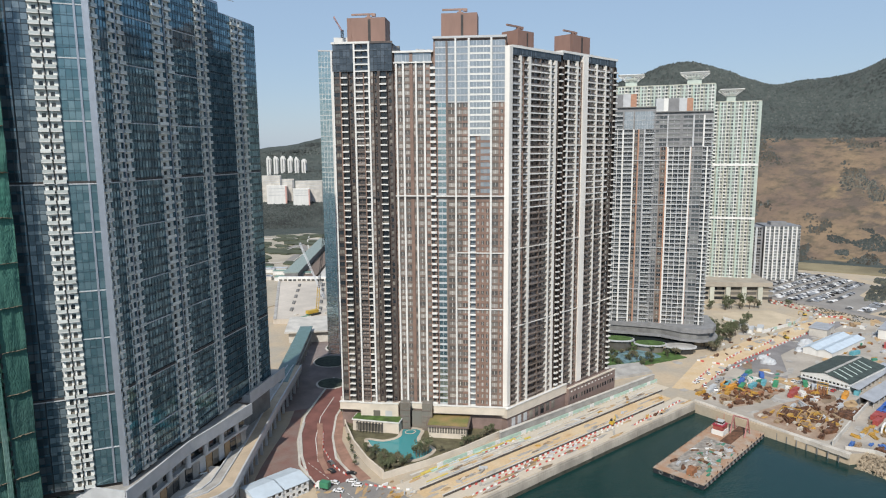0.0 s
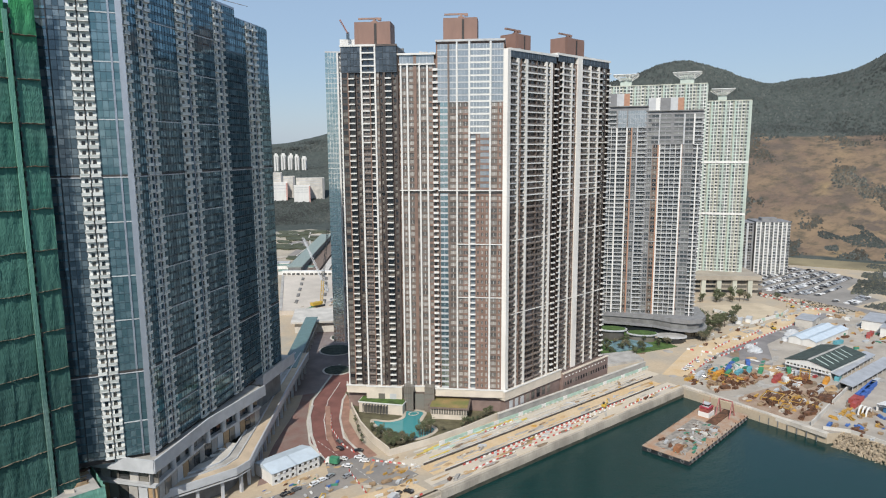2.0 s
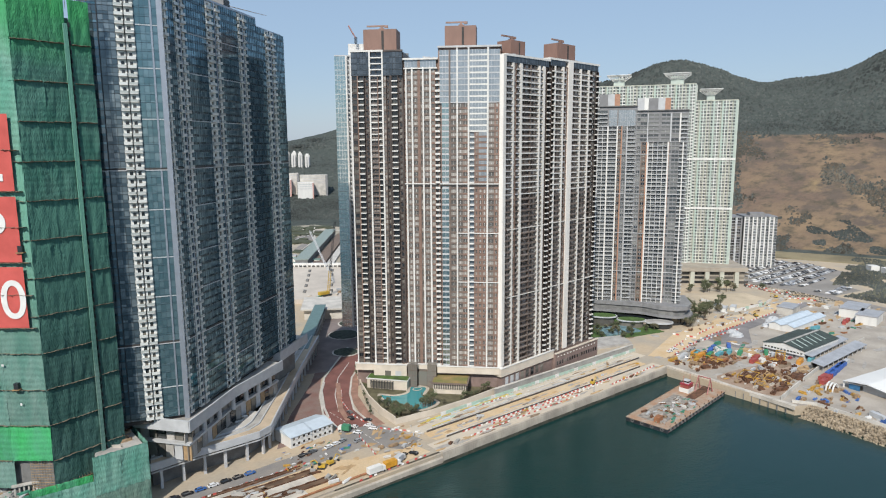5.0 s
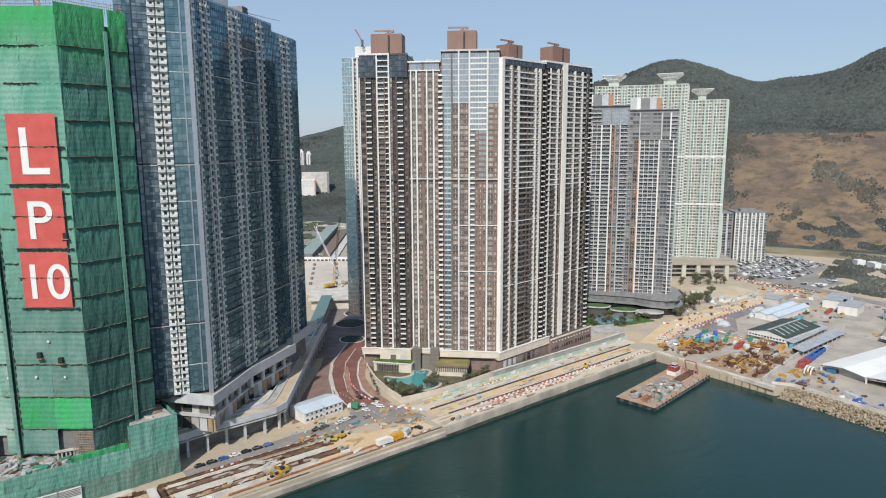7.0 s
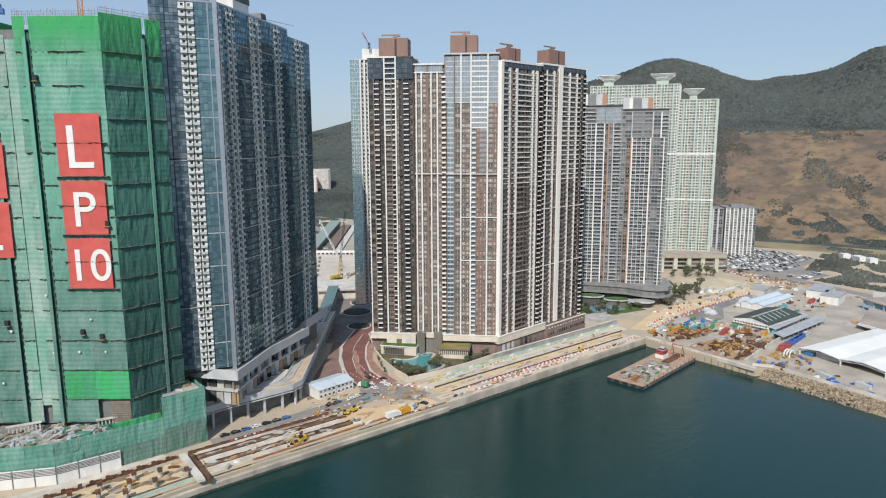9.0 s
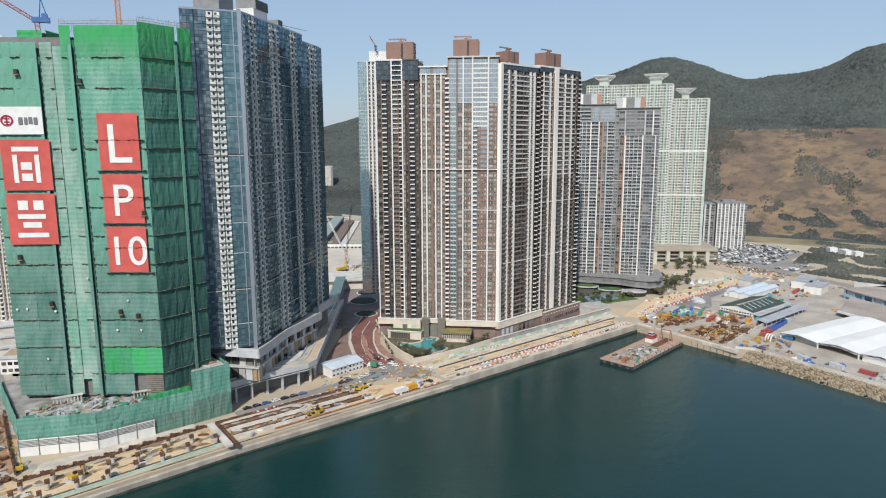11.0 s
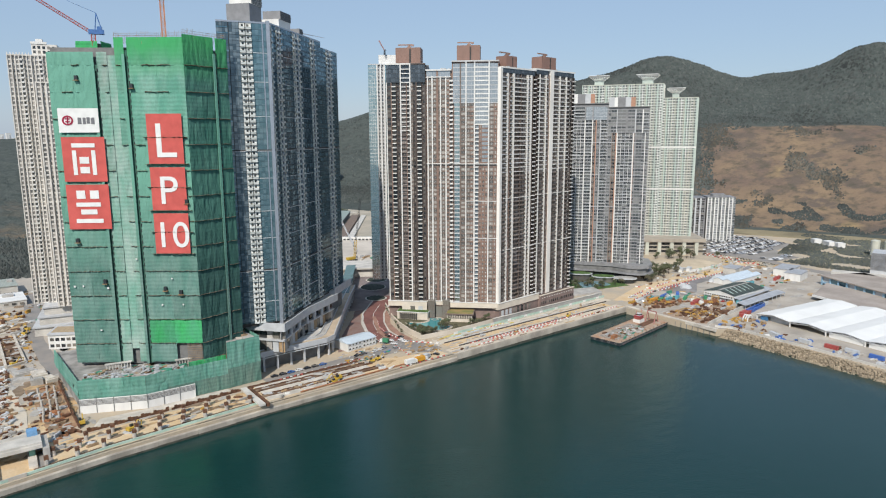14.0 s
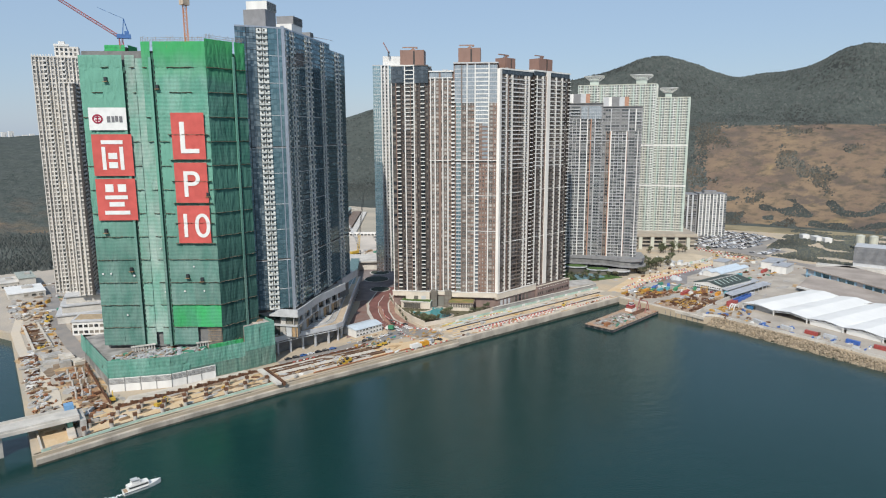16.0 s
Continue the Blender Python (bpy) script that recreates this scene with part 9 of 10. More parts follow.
for i in range(4):
    container(366 + i * 11, 140.5 + i * 1.5 - 5, GZ + 0.06, 0.12, (0, 1, 1, 1)[i], 9)
for x, y, k in ((362, 176, 0), (368, 178, 0), (356, 196, 4), (350, 199, 2), (358, 204, 1), (346, 206, 4), (344, 202, 3), (470, 190, 4), (505, 185, 0), (512, 186, 0), (395, 156.5, 4), (384, 158, 3)):
    container(x, y, GZ + 0.06, rr.uniform(-.2, .5), k, 8)
RUSTG = mat("rust_stained_ground", (0.26, 0.17, 0.115), 0.95, vary=0.25, scale=0.15, fine=1.0, bump=0.4, col2=(0.36, 0.28, 0.21))
for poly in ([(322, 196), (350, 204), (372, 196), (368, 184), (340, 182), (322, 186)], [(316, 172), (340, 174), (366, 168), (374, 150), (350, 146), (330, 138), (316, 140)]):
    solid("stained_ground", MB().prism(closed_curve(poly, 4), GZ, 5.09), RUSTG, "rust-stained earth under stacked steel", "ground", "structure")
for x0, x1, y0, y1, n, ch in ((318, 352, 186, 208, 60, (7, 6, 1, 1, 0, 5)), (326, 366, 182, 196, 60, (1, 1, 1, 0, 6)), (350, 392, 190, 212, 24, (3, 4, 9, 2, 4, 9)), (318, 345, 140, 172, 80, (7, 1, 1, 1, 0, 5)), (340, 378, 142, 170, 70, (1, 1, 1, 0, 2, 1)), (362, 384, 164, 184, 30, (6, 6, 7, 1, 9)), (322, 356, 100, 132, 40, (7, 7, 0, 2, 3, 1)), (450, 560, 172, 202, 44, (7, 1, 6, 4, 2, 0)), (500, 575, 200, 232, 24, (9, 2, 1, 0))):
    for i in range(n):
        stack(rr.uniform(x0, x1), rr.uniform(y0, y1), GZ + 0.06, 800 + i + int(x0), rr.uniform(0.55, 1.15), rr.choice(ch), "material in the yard", True)
for i in range(60):
    x = rr.uniform(385, 570)
    stack(x, 232 + (x - 385) * 0.06 + rr.uniform(2, 20), GZ + 0.12, 1500 + i, rr.uniform(0.5, 1.0), rr.choice((0, 2, 5, 1, 9)), "material on the promenade", True)
# promenade works that run on past the yard, sand lot, roads
solid("works_strip", MB().prism(farp([(381, 249), (452, 257), (484, 255), (530, 259), (583, 262), (572, 248), (497, 241), (437, 236), (388, 231), (330, 214), (322, 226)]), GZ, 5.07), SAND2, "ochre sand works strip behind the yard", "ground", "structure")
solid("road", MB().prism(farp([(388, 230), (437, 235), (497, 240), (572, 247), (575, 240), (500, 231), (440, 224), (408, 203), (396, 196), (388, 200)]), GZ, 5.11), mat("grey_yard_road", (0.24, 0.225, 0.22), 0.9, vary=0.15, scale=0.08, fine=1.0), "worn grey yard road", "road", "structure")
solid("sand_lot", MB().prism(farp([(511, 323), (566, 302), (556, 270), (529, 262), (482, 264), (494, 302)]), GZ, 5.12), mat("pale_sand", (0.52, 0.43, 0.31), 0.95, vary=0.12, scale=0.06, fine=0.8, bump=0.3), "level pale sand lot behind a white hoarding", "ground", "structure")
lot = thing("hoarding", "white site hoarding round a sand lot", "hoarding", "", (490, 270, GZ))
for a, c in (((500, 305), (493, 275)), ((493, 275), (484, 262)), ((484, 262), (531, 262)), ((531, 262), (556, 268))):
    a, c = far(*a), far(*c)
    L = (Vector(c) - Vector(a)).length
    for k in range(int(L / 5)):
        ppart(lot, "hoarding_panel", MB().prism(slabpoly(a, c, k * 5, k * 5 + 4.9, -0.1, 0.1), GZ, 7.6), WHITE if (k + int(a[0])) % 4 else GHOARD)
for k, (x, y) in enumerate(((486, 280), (492, 268), (481, 270))):
    x, y = far(x, y)
    hb_ = thing("site_hut", "small white site hut beside the sand lot", "hut", "site huts", (x, y, GZ), 0.4)
    part("wall", MB().box(-5, -2, 0, 5, 2, 3.2), WHITE, hb_)
    part("roof", MB().box(-5.2, -2.2, 3.2, 5.2, 2.2, 3.5), LGREY, hb_)
    part("door", MB().box(-0.6, -2.06, 0, 0.6, -1.9, 2.1), CONCD, hb_)
for x, y, s in ((407, 215, 4.5), (412, 221, 3.6), (463, 219, 5.0), (470, 222, 4.2), (450, 216, 3.5)):
    q = random.Random(int(x))
    vs, n, m = [], 14, 5
    for j in range(m + 1):
        for i in range(n):
            a, e = 6.2832 * i / n, 1.5708 * j / m
            k = s * q.uniform(0.88, 1.1)
            vs.append((x + k * math.cos(e) * math.cos(a) * 1.3, y + k * math.cos(e) * math.sin(a), GZ + k * math.sin(e) * 0.8))
    fs = [(j * n + i, j * n + (i + 1) % n, (j + 1) * n + (i + 1) % n, (j + 1) * n + i) for j in range(m) for i in range(n)]
    solid("covered_mound", MB().add(vs, fs), LGREY, "heap covered with pale grey sheeting", "heap", "", "sheeted heaps")
far_r, far_w = MB(), MB()
q = random.Random(44)
for p, e, gap in (((381, 248), (388, 230), 2.4), ((388, 230), (440, 235), 2.4), ((440, 235), (570, 247), 2.6), ((384, 226), (440, 229), 2.6), ((336, 216), (386, 229), 2.6), ((340, 224), (380, 236), 2.6), ((600, 338), (590, 274), 2.6), ((608, 336), (600, 272), 2.6), ((584, 269), (586, 238), 2.6), ((575, 262), (596, 250), 2.6), ((440, 242), (482, 248), 2.8), ((396, 238), (436, 246), 2.8)):
    p, e = far(*p), far(*e)
    L = (Vector(e) - Vector(p)).length
    yaw = math.atan2(e[1] - p[1], e[0] - p[0])
    for k in range(int(L / gap)):
        if q.random() < 0.15:
            continue
        b = far_r if k % 2 else far_w
        b.obox((*along(p, e, k * gap, q.uniform(-.3, .3)), GZ + 0.1), (2.0, 0.5, 0.95), yaw + q.uniform(-.1, .1))
solid("barrier_rows", far_r, RW_R, "rows of far red plastic traffic barriers", "barrier", "stuff")
solid("barrier_rows", far_w, RW_W, "rows of far white plastic traffic barriers", "barrier", "stuff")
YPAINT = STACKM[7]


def rack(x, y, yaw, L, W, H, label, barm):
    """Painted steel frame that holds bundles of bars."""
    th = thing("steel_rack", label, "rack", "steel racks", (x, y, GZ + 0.06), yaw)
    for sx in (-1, 1):
        for sy in (-1, 1):
            part("post", MB().box(sx * L / 2 - 0.2, sy * W / 2 - 0.2, 0, sx * L / 2 + 0.2, sy * W / 2 + 0.2, H), YPAINT, th)
    for sy in (-1, 1):
        part("rail", MB().box(-L / 2, sy * W / 2 - 0.18, H - 0.4, L / 2, sy * W / 2 + 0.18, H), YPAINT, th)
    for sx in (-1, 1):
        part("rail", MB().box(sx * L / 2 - 0.18, -W / 2, H - 0.4, sx * L / 2 + 0.18, W / 2, H), YPAINT, th)
    for k in range(6):
        part("bar_load", MB().box(-L / 2 + 0.4, -W / 2 + 0.3 + k * (W - 0.6) / 6, 0, L / 2 - 0.4, -W / 2 + 0.2 + (k + 0.85) * (W - 0.6) / 6, H * (0.45 + 0.12 * (k % 3))), barm, th)


for x, y, a, L, W, H, lab, m in ((334, 163, 0.25, 12, 9, 2.2, "yellow steel rack filled with rusty bars", RUST), (340, 153, 0.25, 9, 5, 1.6, "yellow steel rack filled with rusty bars", RUST), (327, 152, 0.3, 7, 4, 1.4, "low yellow steel rack with timber", STACKM[0]), (379, 168, 0.4, 5, 5, 6.0, "tall orange-yellow lifting frame with steel inside", ORUST), (350, 201, 0.3, 10, 6, 1.8, "yellow steel rack filled with rusty bars", RUST), (339, 203, 0.3, 6, 3, 2.4, "yellow steel rack with orange steel", ORUST)):
    rack(x, y, a, L, W, H, lab, m)
for x, y, a, k in ((329, 206, 0.15, 5), (335, 208, 0.15, 5), (345, 207, 0.2, 3), (382, 174, 0.5, 5), (384, 180, 0.5, 2), (378, 203, 0.6, 1), (366, 195, 0.4, 4), (370, 190, 0.4, 2)):
    container(x, y, GZ + 0.06, a, k, 6)
for k in range(9):
    ob = solid("pipe_load", MB().tube((352, 140 + k * 1.0, 5.6), (367, 144 + k * 1.0, 5.6), 0.5, 0.5, 7), RUST, "rusty steel pipe lying in a row", "pipe", "", "rusty pipes")
for i in range(130):
    stack(*along(P0, P1, rr.uniform(3, 44), rr.uniform(2, 15)), 2.5, 5000 + i, rr.uniform(0.25, 0.6), rr.choice((0, 1, 1, 2, 8, 8, 6, 5, 4)), "debris on the barge", True)
for (grp, k), b in PILES.items():
    solid("building_material", b, STACKM[k], STACKN[k] + " lengths lying about, " + grp, "building material", "stuff")
# ferry under way
fe = thing("motor_yacht", "white motor yacht with dark window band on the water", "boat", "", (-82, 120.5, 0), 0.55)
fe.matrix_world = Matrix.Translation((-82, 120.5, 0)) @ Matrix.Rotation(0.12, 4, "Z")
hb = MB()
secs = [(-7, 1.9, 1.4), (-3, 2.1, 1.45), (2, 2.0, 1.6), (5, 1.3, 1.8), (7.6, 0.05, 2.1)]
hv = []
for x, w, h in secs:
    hv += [(x, -w, h), (x, -w * 0.75, -0.3), (x, w * 0.75, -0.3), (x, w, h)]
hf = [(0, 3, 2, 1)]
for i in range(4):
    a = i * 4
    hf += [(a + j, a + j + 1, a + j + 5, a + j + 4) for j in range(3)] + [(a + 3, a, a + 4, a + 7)]
part("hull", hb.add(hv, hf), WHITE, fe)
part("cabin", MB().box(-5.5, -1.6, 1.4, 2.6, 1.6, 3.2).box(-4.5, -1.3, 3.3, 0.6, 1.3, 3.5), WHITE, fe)
part("window_band", MB().box(-5.0, -1.63, 2.1, 2.3, 1.63, 2.8), G_DARK, fe)
part("flybridge", MB().box(-3.8, -1.2, 3.5, -0.6, 1.2, 4.2).box(-0.7, -1.1, 3.5, -0.4, 1.1, 4.6), WHITE, fe)
part("canopy", MB().box(-3.9, -1.3, 5.0, -1.2, 1.3, 5.1), LGREY, fe)
for sx in (-3.6, -1.5):
    for sy in (-1.1, 1.1):
        part("canopy_post", MB().tube((sx, sy, 4.2), (sx, sy, 5.0), 0.05, 0.05, 5), LGREY, fe)
part("aft_deck", MB().box(-6.9, -1.6, 1.42, -5.5, 1.6, 1.5), mat("teak_deck", (0.34, 0.24, 0.15), 0.7), fe)
part("rub_rail", MB().box(-7.02, -2.06, 1.05, 2.0, -1.86, 1.2), FRAMED, fe)
part("mast", MB().tube((-2, 0, 3.5), (-2, 0, 5.4), 0.08, 0.05, 5).tube((5.5, 0, 1.9), (5.5, 0, 3.2), 0.05, 0.05, 4), LGREY, fe)
wk = MB()
rr = random.Random(3)
for i in range(420):
    t = rr.random() ** 0.7
    x = -7 - t * 26
    y = rr.gauss(0, 0.6 + 1.4 * t)
    s = rr.uniform(0.15, 0.55)
    c, sn = math.cos(0.12), math.sin(0.12)
    X, Y = -82 + x * c - y * sn, 120.5 + x * sn + y * c
    wk.add([(X - s, Y - s * 0.6, 0.02), (X + s, Y - s * 0.5, 0.02), (X + s * 0.8, Y + s * 0.6, 0.06), (X - s * 0.7, Y + s * 0.5, 0.04)], [(0, 1, 2, 3)])
ob = solid("wake_foam", wk, mat("sea_foam", (0.75, 0.77, 0.77), 0.9), "white wake foam behind the yacht", "foam", "stuff")

# ---- trees ----
LEAF = [mat("foliage_dark", (0.085, 0.100, 0.052), 0.8, vary=0.2, scale=0.8, piece=0.35, bump=0), mat("foliage_mid", (0.115, 0.130, 0.065), 0.8, vary=0.2, scale=0.8, piece=0.35, bump=0), mat("foliage_olive", (0.155, 0.140, 0.085), 0.8, vary=0.2, scale=0.8, piece=0.35, bump=0)]
BARK = mat("bark", (0.12, 0.09, 0.065), 0.9, vary=0.2)


def tree_meshes(seed, h, w, m):
    """Trunk with limbs, and a crown of small leaf clumps grouped round the limb ends."""
    q = random.Random(seed)
    t = MB()
    t.tube((0, 0, 0), (0.1, 0.05, h * 0.5), 0.05 * h ** 0.8, 0.03 * h ** 0.8, 6)
    ends = []
    for i in range(7):
        a, e = q.uniform(0, 6.28), q.uniform(0.3, 1.0)
        p = (w * 0.42 * math.cos(a) * e, w * 0.42 * math.sin(a) * e, h * q.uniform(0.55, 0.9))
        t.tube((0.1, 0.05, h * q.uniform(0.3, 0.5)), p, 0.02 * h ** 0.8, 0.01 * h, 4)
        ends.append(p)
    ends.append((0, 0, h * 0.86))
    c = MB()
    for p in ends:
        rad = w * q.uniform(0.17, 0.28)
        for i in range(26):
            d = Vector((q.gauss(0, 1), q.gauss(0, 1), q.gauss(0, 0.8)))
            d = d.normalized() * rad * q.uniform(0.55, 1.1)
            o, s = Vector(p) + d, w * q.uniform(0.035, 0.075)
            r = Euler((q.uniform(0, 6), q.uniform(0, 6), q.uniform(0, 6))).to_matrix()
            vs = [o + r @ (Vector(k) * s) for k in ((1, 0, -0.4), (-0.6, 0.9, -0.3), (-0.5, -0.9, -0.3), (0.1, 0, 1.0))]
            c.add(vs, [(0, 1, 3), (1, 2, 3), (2, 0, 3), (0, 2, 1)])
    return t.mesh("trunk", [BARK]), c.mesh("crown", [m])


TREES = [tree_meshes(k, (5.5, 7.0, 6.0, 4.5, 8.0)[k], (5.0, 5.5, 6.0, 4.6, 5.5)[k], LEAF[k % 3]) for k in range(5)]
TROOT = []
TLAB = ["dark green leafy tree with a rounded uneven crown", "mid green leafy tree with an open crown", "olive green bushy tree with a broad crown", "small dark green garden tree", "tall mid green tree with a loose crown"]
for k, (tm, cm) in enumerate(TREES):
    tr = thing("tree", TLAB[k], "tree", "trees", (148 + k * 1.5, 233, 7.0))
    part("trunk", tm, BARK, tr)
    part("crown", cm, LEAF[k % 3], tr)
    TROOT.append(tr)


def plant(x, y, z, q, lo=0.8, hi=1.2):
    k = q.randrange(5)
    s = q.uniform(lo, hi)
    ob = copy_thing(TROOT[k], Matrix.Translation((x, y, z)) @ Matrix.Rotation(q.uniform(0, 6.28), 4, "Z"))
    ob.scale = (s, s, s * q.uniform(0.85, 1.15))


q = random.Random(6)
n = 0
while n < 54:
    x, y = q.uniform(129.5, 172), q.uniform(229, 268)
    wet = any(math.hypot(x - c[0], y - c[1]) < r_ for c, r_ in (((149, 247), 12.5), ((160.5, 257), 8), ((142, 255), 9), ((152, 238), 9)))
    if wet or y > 262 - (x - 129) * 0.9 + q.uniform(-6, 3) or (x - 129) * 1.0 + (y - 229) * 0.15 > 30 + q.uniform(-18, 12) or x < 130 + max(0, (y - 240) * 0.12):
        continue
    plant(x, y, 7.0, q, 0.4, 0.72)
    n += 1
for k in range(10):
    plant(170 + k * 2.3, 229.6 + k * 0.35, 7.0, q, 0.4, 0.7)
for k in range(14):
    plant(124 + q.uniform(-1, 1) + k * 1.9, 246 + k * 5 + q.uniform(-1, 1), 5.2, q, 0.35, 0.55)
for k in range(30):
    plant(*along((322, 262), (372, 254), q.uniform(0, 55), q.uniform(-4, 26)), 5.0, q, 0.6, 1.0)
for k in range(34):
    plant(*along((398, 250), (470, 268), q.uniform(0, 80), q.uniform(-3, 12)), 5.0, q, 0.9, 1.5)
for k in range(16):
    plant(*along(far(505, 350), far(600, 300), q.uniform(0, 100), q.uniform(-8, 2)), 5.0, q, 1.0, 1.6)
for k in range(12):
    plant(q.uniform(430, 476), q.uniform(268, 300), 5.0, q, 0.6, 1.2)
solid("lawn", MB().prism([(318, 262), (374, 252), (380, 290), (345, 320), (322, 300)], GZ, 5.3), LAWN, "planted terrace lawn at the foot of the grey towers", "lawn", "structure")
solid("pool_terrace", MB().prism([(330, 268), (360, 262), (364, 278), (338, 288)], 5.3, 6.2), mat("blue_play_deck", (0.16, 0.27, 0.30), 0.8, vary=0.25, scale=0.3), "blue-grey play terrace among planting", "terrace")
for k, (x, y, z, m) in enumerate(((352, 292, 12, LAWN), (366, 276, 10, LAWN), (380, 262, 9, CONC))):
    th = thing("pavilion", "low garden pavilion with a planted curved roof", "pavilion", "garden pavilions", (x, y, GZ))
    ppart(th, "glass_wall", MB().prism(blob((x, y), 9, 5, -0.8), GZ, z), G_DARK)
    ppart(th, "roof", MB().prism(blob((x, y), 11, 6.4, -0.8), z, z + 0.9), LGREY)
    ppart(th, "roof_planting", MB().prism(blob((x, y), 10, 5.6, -0.8), z + 0.9, z + 1.2), m)

# woods: clumps over the hills and the belt behind the car park


def woods(name, label, count, seed, pick, mats):
    q = random.Random(seed)
    V, F, I = [], [], []
    base = [(1, 0, -0.7), (0, 1, -0.7), (-1, 0, -0.7), (0, -1, -0.7), (0, 0, 1)]
    done = 0
    while done < count:
        got = pick(q)
        if got is None:
            continue
        x, y, z, s = got
        o = len(V)
        a = q.uniform(0, 1.57)
        for bx, by, bz in base:
            k = q.uniform(0.7, 1.25)
            V.append((x + s * k * (bx * math.cos(a) - by * math.sin(a)), y + s * k * (bx * math.sin(a) + by * math.cos(a)), z + s * 0.6 * bz * k - s * 0.1))
        F += [(o, o + 1, o + 4), (o + 1, o + 2, o + 4), (o + 2, o + 3, o + 4), (o + 3, o, o + 4)]
        I += [q.randrange(len(mats))] * 4
        done += 1
    me = bpy.data.meshes.new(name)
    me.from_pydata(V, [], F)
    for m in mats:
        me.materials.append(m)
    me.polygons.foreach_set("material_index", I)
    me.update()
    tagged(new(name, me), label, "woods", "", "stuff")


# Far foliage greyed and blued a little, carrying haze in its colour.
WOODM = [mat("wood_dark", (0.049, 0.061, 0.056), 0.9, vary=0.3, scale=0.006, piece=0.22, bump=0), mat("wood_mid", (0.063, 0.075, 0.069), 0.9, vary=0.3, scale=0.006, piece=0.22, bump=0), mat("wood_grey", (0.085, 0.094, 0.086), 0.9, vary=0.3, scale=0.006, piece=0.22, bump=0)]


def on_hill(q):
    a, d = q.uniform(14, 76), q.uniform(900, 1800)
    if 9 < a < 36 and d < 1235:
        return None
    if 9 < a < 36:
        d = 1235 + (d - 1235) * 1.75
    h = hill(a, d)
    x, y = d * math.sin(radians(a)), d * math.cos(radians(a))
    if smooth(58.6, 61.4, a + 1.6 * noise.noise(Vector((x, y, 0)) / 60)) * (1 - smooth(145, 172, h + 14 * noise.noise(Vector((x, y, 5)) / 50))) > 0.5:
        return None
    return x, y, h - 0.5, q.uniform(3.5, 7.5)


woods("hill_woods", "dense grey-green woods covering the hillsides", 36000, 3, on_hill, WOODM)


def belt(q):
    x, y = q.uniform(628, 900), q.uniform(130, 340)
    if y > 258 + (x - 640) * 0.33 or y < 120 + (x - 628) * 0.25 or (x < 684 and 238 < y < 270) or noise.noise(Vector((x, y, 0)) / 38) < -0.30:
        return None
    return *far(x, y), 5, q.uniform(1.8, 4.2)


woods("tree_belt", "belt of dull green trees behind the car park", 9000, 5, belt, [WOODM[1], WOODM[2], mat("olive_wood", (0.125, 0.125, 0.090), 0.9, vary=0.3, scale=0.006, piece=0.22, bump=0)])


solid("woodland_floor", MB().prism([(-520, 640), (30, 640), (60, 975), (-300, 978), (-690, 895)], GZ, 5.06), mat("woodland_floor", (0.075, 0.08, 0.05), 0.95, vary=0.25, scale=0.05), "dark scrubby ground under a tree belt", "ground", "structure")


def left_belt(q):
    x, y = q.uniform(-400, 20), 625 + 335 * q.random()
    return x, y, 5.5, q.uniform(4.0, 8.0)


woods("tree_belt", "dark green tree belt beyond the construction ground", 9500, 7, left_belt, WOODM)


def gap_woods(q):
    a, d = q.uniform(12, 33), q.uniform(1215, 1420)
    return d * math.sin(radians(a)), d * math.cos(radians(a)), hill(a, d) - 0.3, q.uniform(3, 6)


woods("tree_belt", "dark green woods beyond the depot", 6500, 9, gap_woods, WOODM)


def scrub_edge(q):
    a, d = q.uniform(52, 77), q.uniform(905, 1010)
    x, y = d * math.sin(radians(a)), d * math.cos(radians(a))
    if noise.noise(Vector((x, y, 2)) / 34) < -0.05 + (d - 905) / 260:
        return None
    return x, y, hill(a, d) + 0.3, q.uniform(1.6, 3.6)


def verge(q):
    t, off = q.random(), q.uniform(-1, 1)
    x, y = (612 + 12 * off - 22 * t, 352 - 150 * t) if q.random() < 0.45 else (560 + 60 * t, 395 - 34 * t + 9 * off)
    if noise.noise(Vector((x, y, 6)) / 16) < -0.05:
        return None
    return *far(x, y), 5.1, q.uniform(0.5, 1.5)


woods("verge_scrub", "dry olive scrub on the verge beside the car park road", 1500, 15, verge, [WOODM[2], mat("dry_verge", (0.15, 0.125, 0.085), 0.95, vary=0.3, scale=0.02, piece=0.25, bump=0)])
woods("scrub", "low dark scrub at the foot of the brown slope", 4500, 11, scrub_edge, WOODM)

fld = [(d * math.sin(radians(a)), d * math.cos(radians(a))) for a in range(58, 78, 2) for d in (838,)] + [(d * math.sin(radians(a)), d * math.cos(radians(a))) for a in range(76, 56, -2) for d in (905,)]
solid("field", MB().prism(fld, 4.5, 5.6), mat("dry_grass", (0.26, 0.215, 0.125), 0.95, vary=0.2, scale=0.02, fine=0.4), "dry pale grass field below the slope", "field", "structure")


def slope_scrub(q):
    a, d = q.uniform(55, 77), q.uniform(900, 1420)
    x, y = d * math.sin(radians(a)), d * math.cos(radians(a))
    h = hill(a, d)
    u, v = a * 19, d
    n = noise.noise(Vector((u / 62, v / 88, 9))) + 0.5 * noise.noise(Vector((u / 19, v / 30, 4))) + q.gauss(0, 0.10)
    if h > 165 or n < 0.48 - 0.3 * smooth(61.5, 59.2, a):
        return None
    return x, y, h + 0.2, q.uniform(1.6, 4.6)


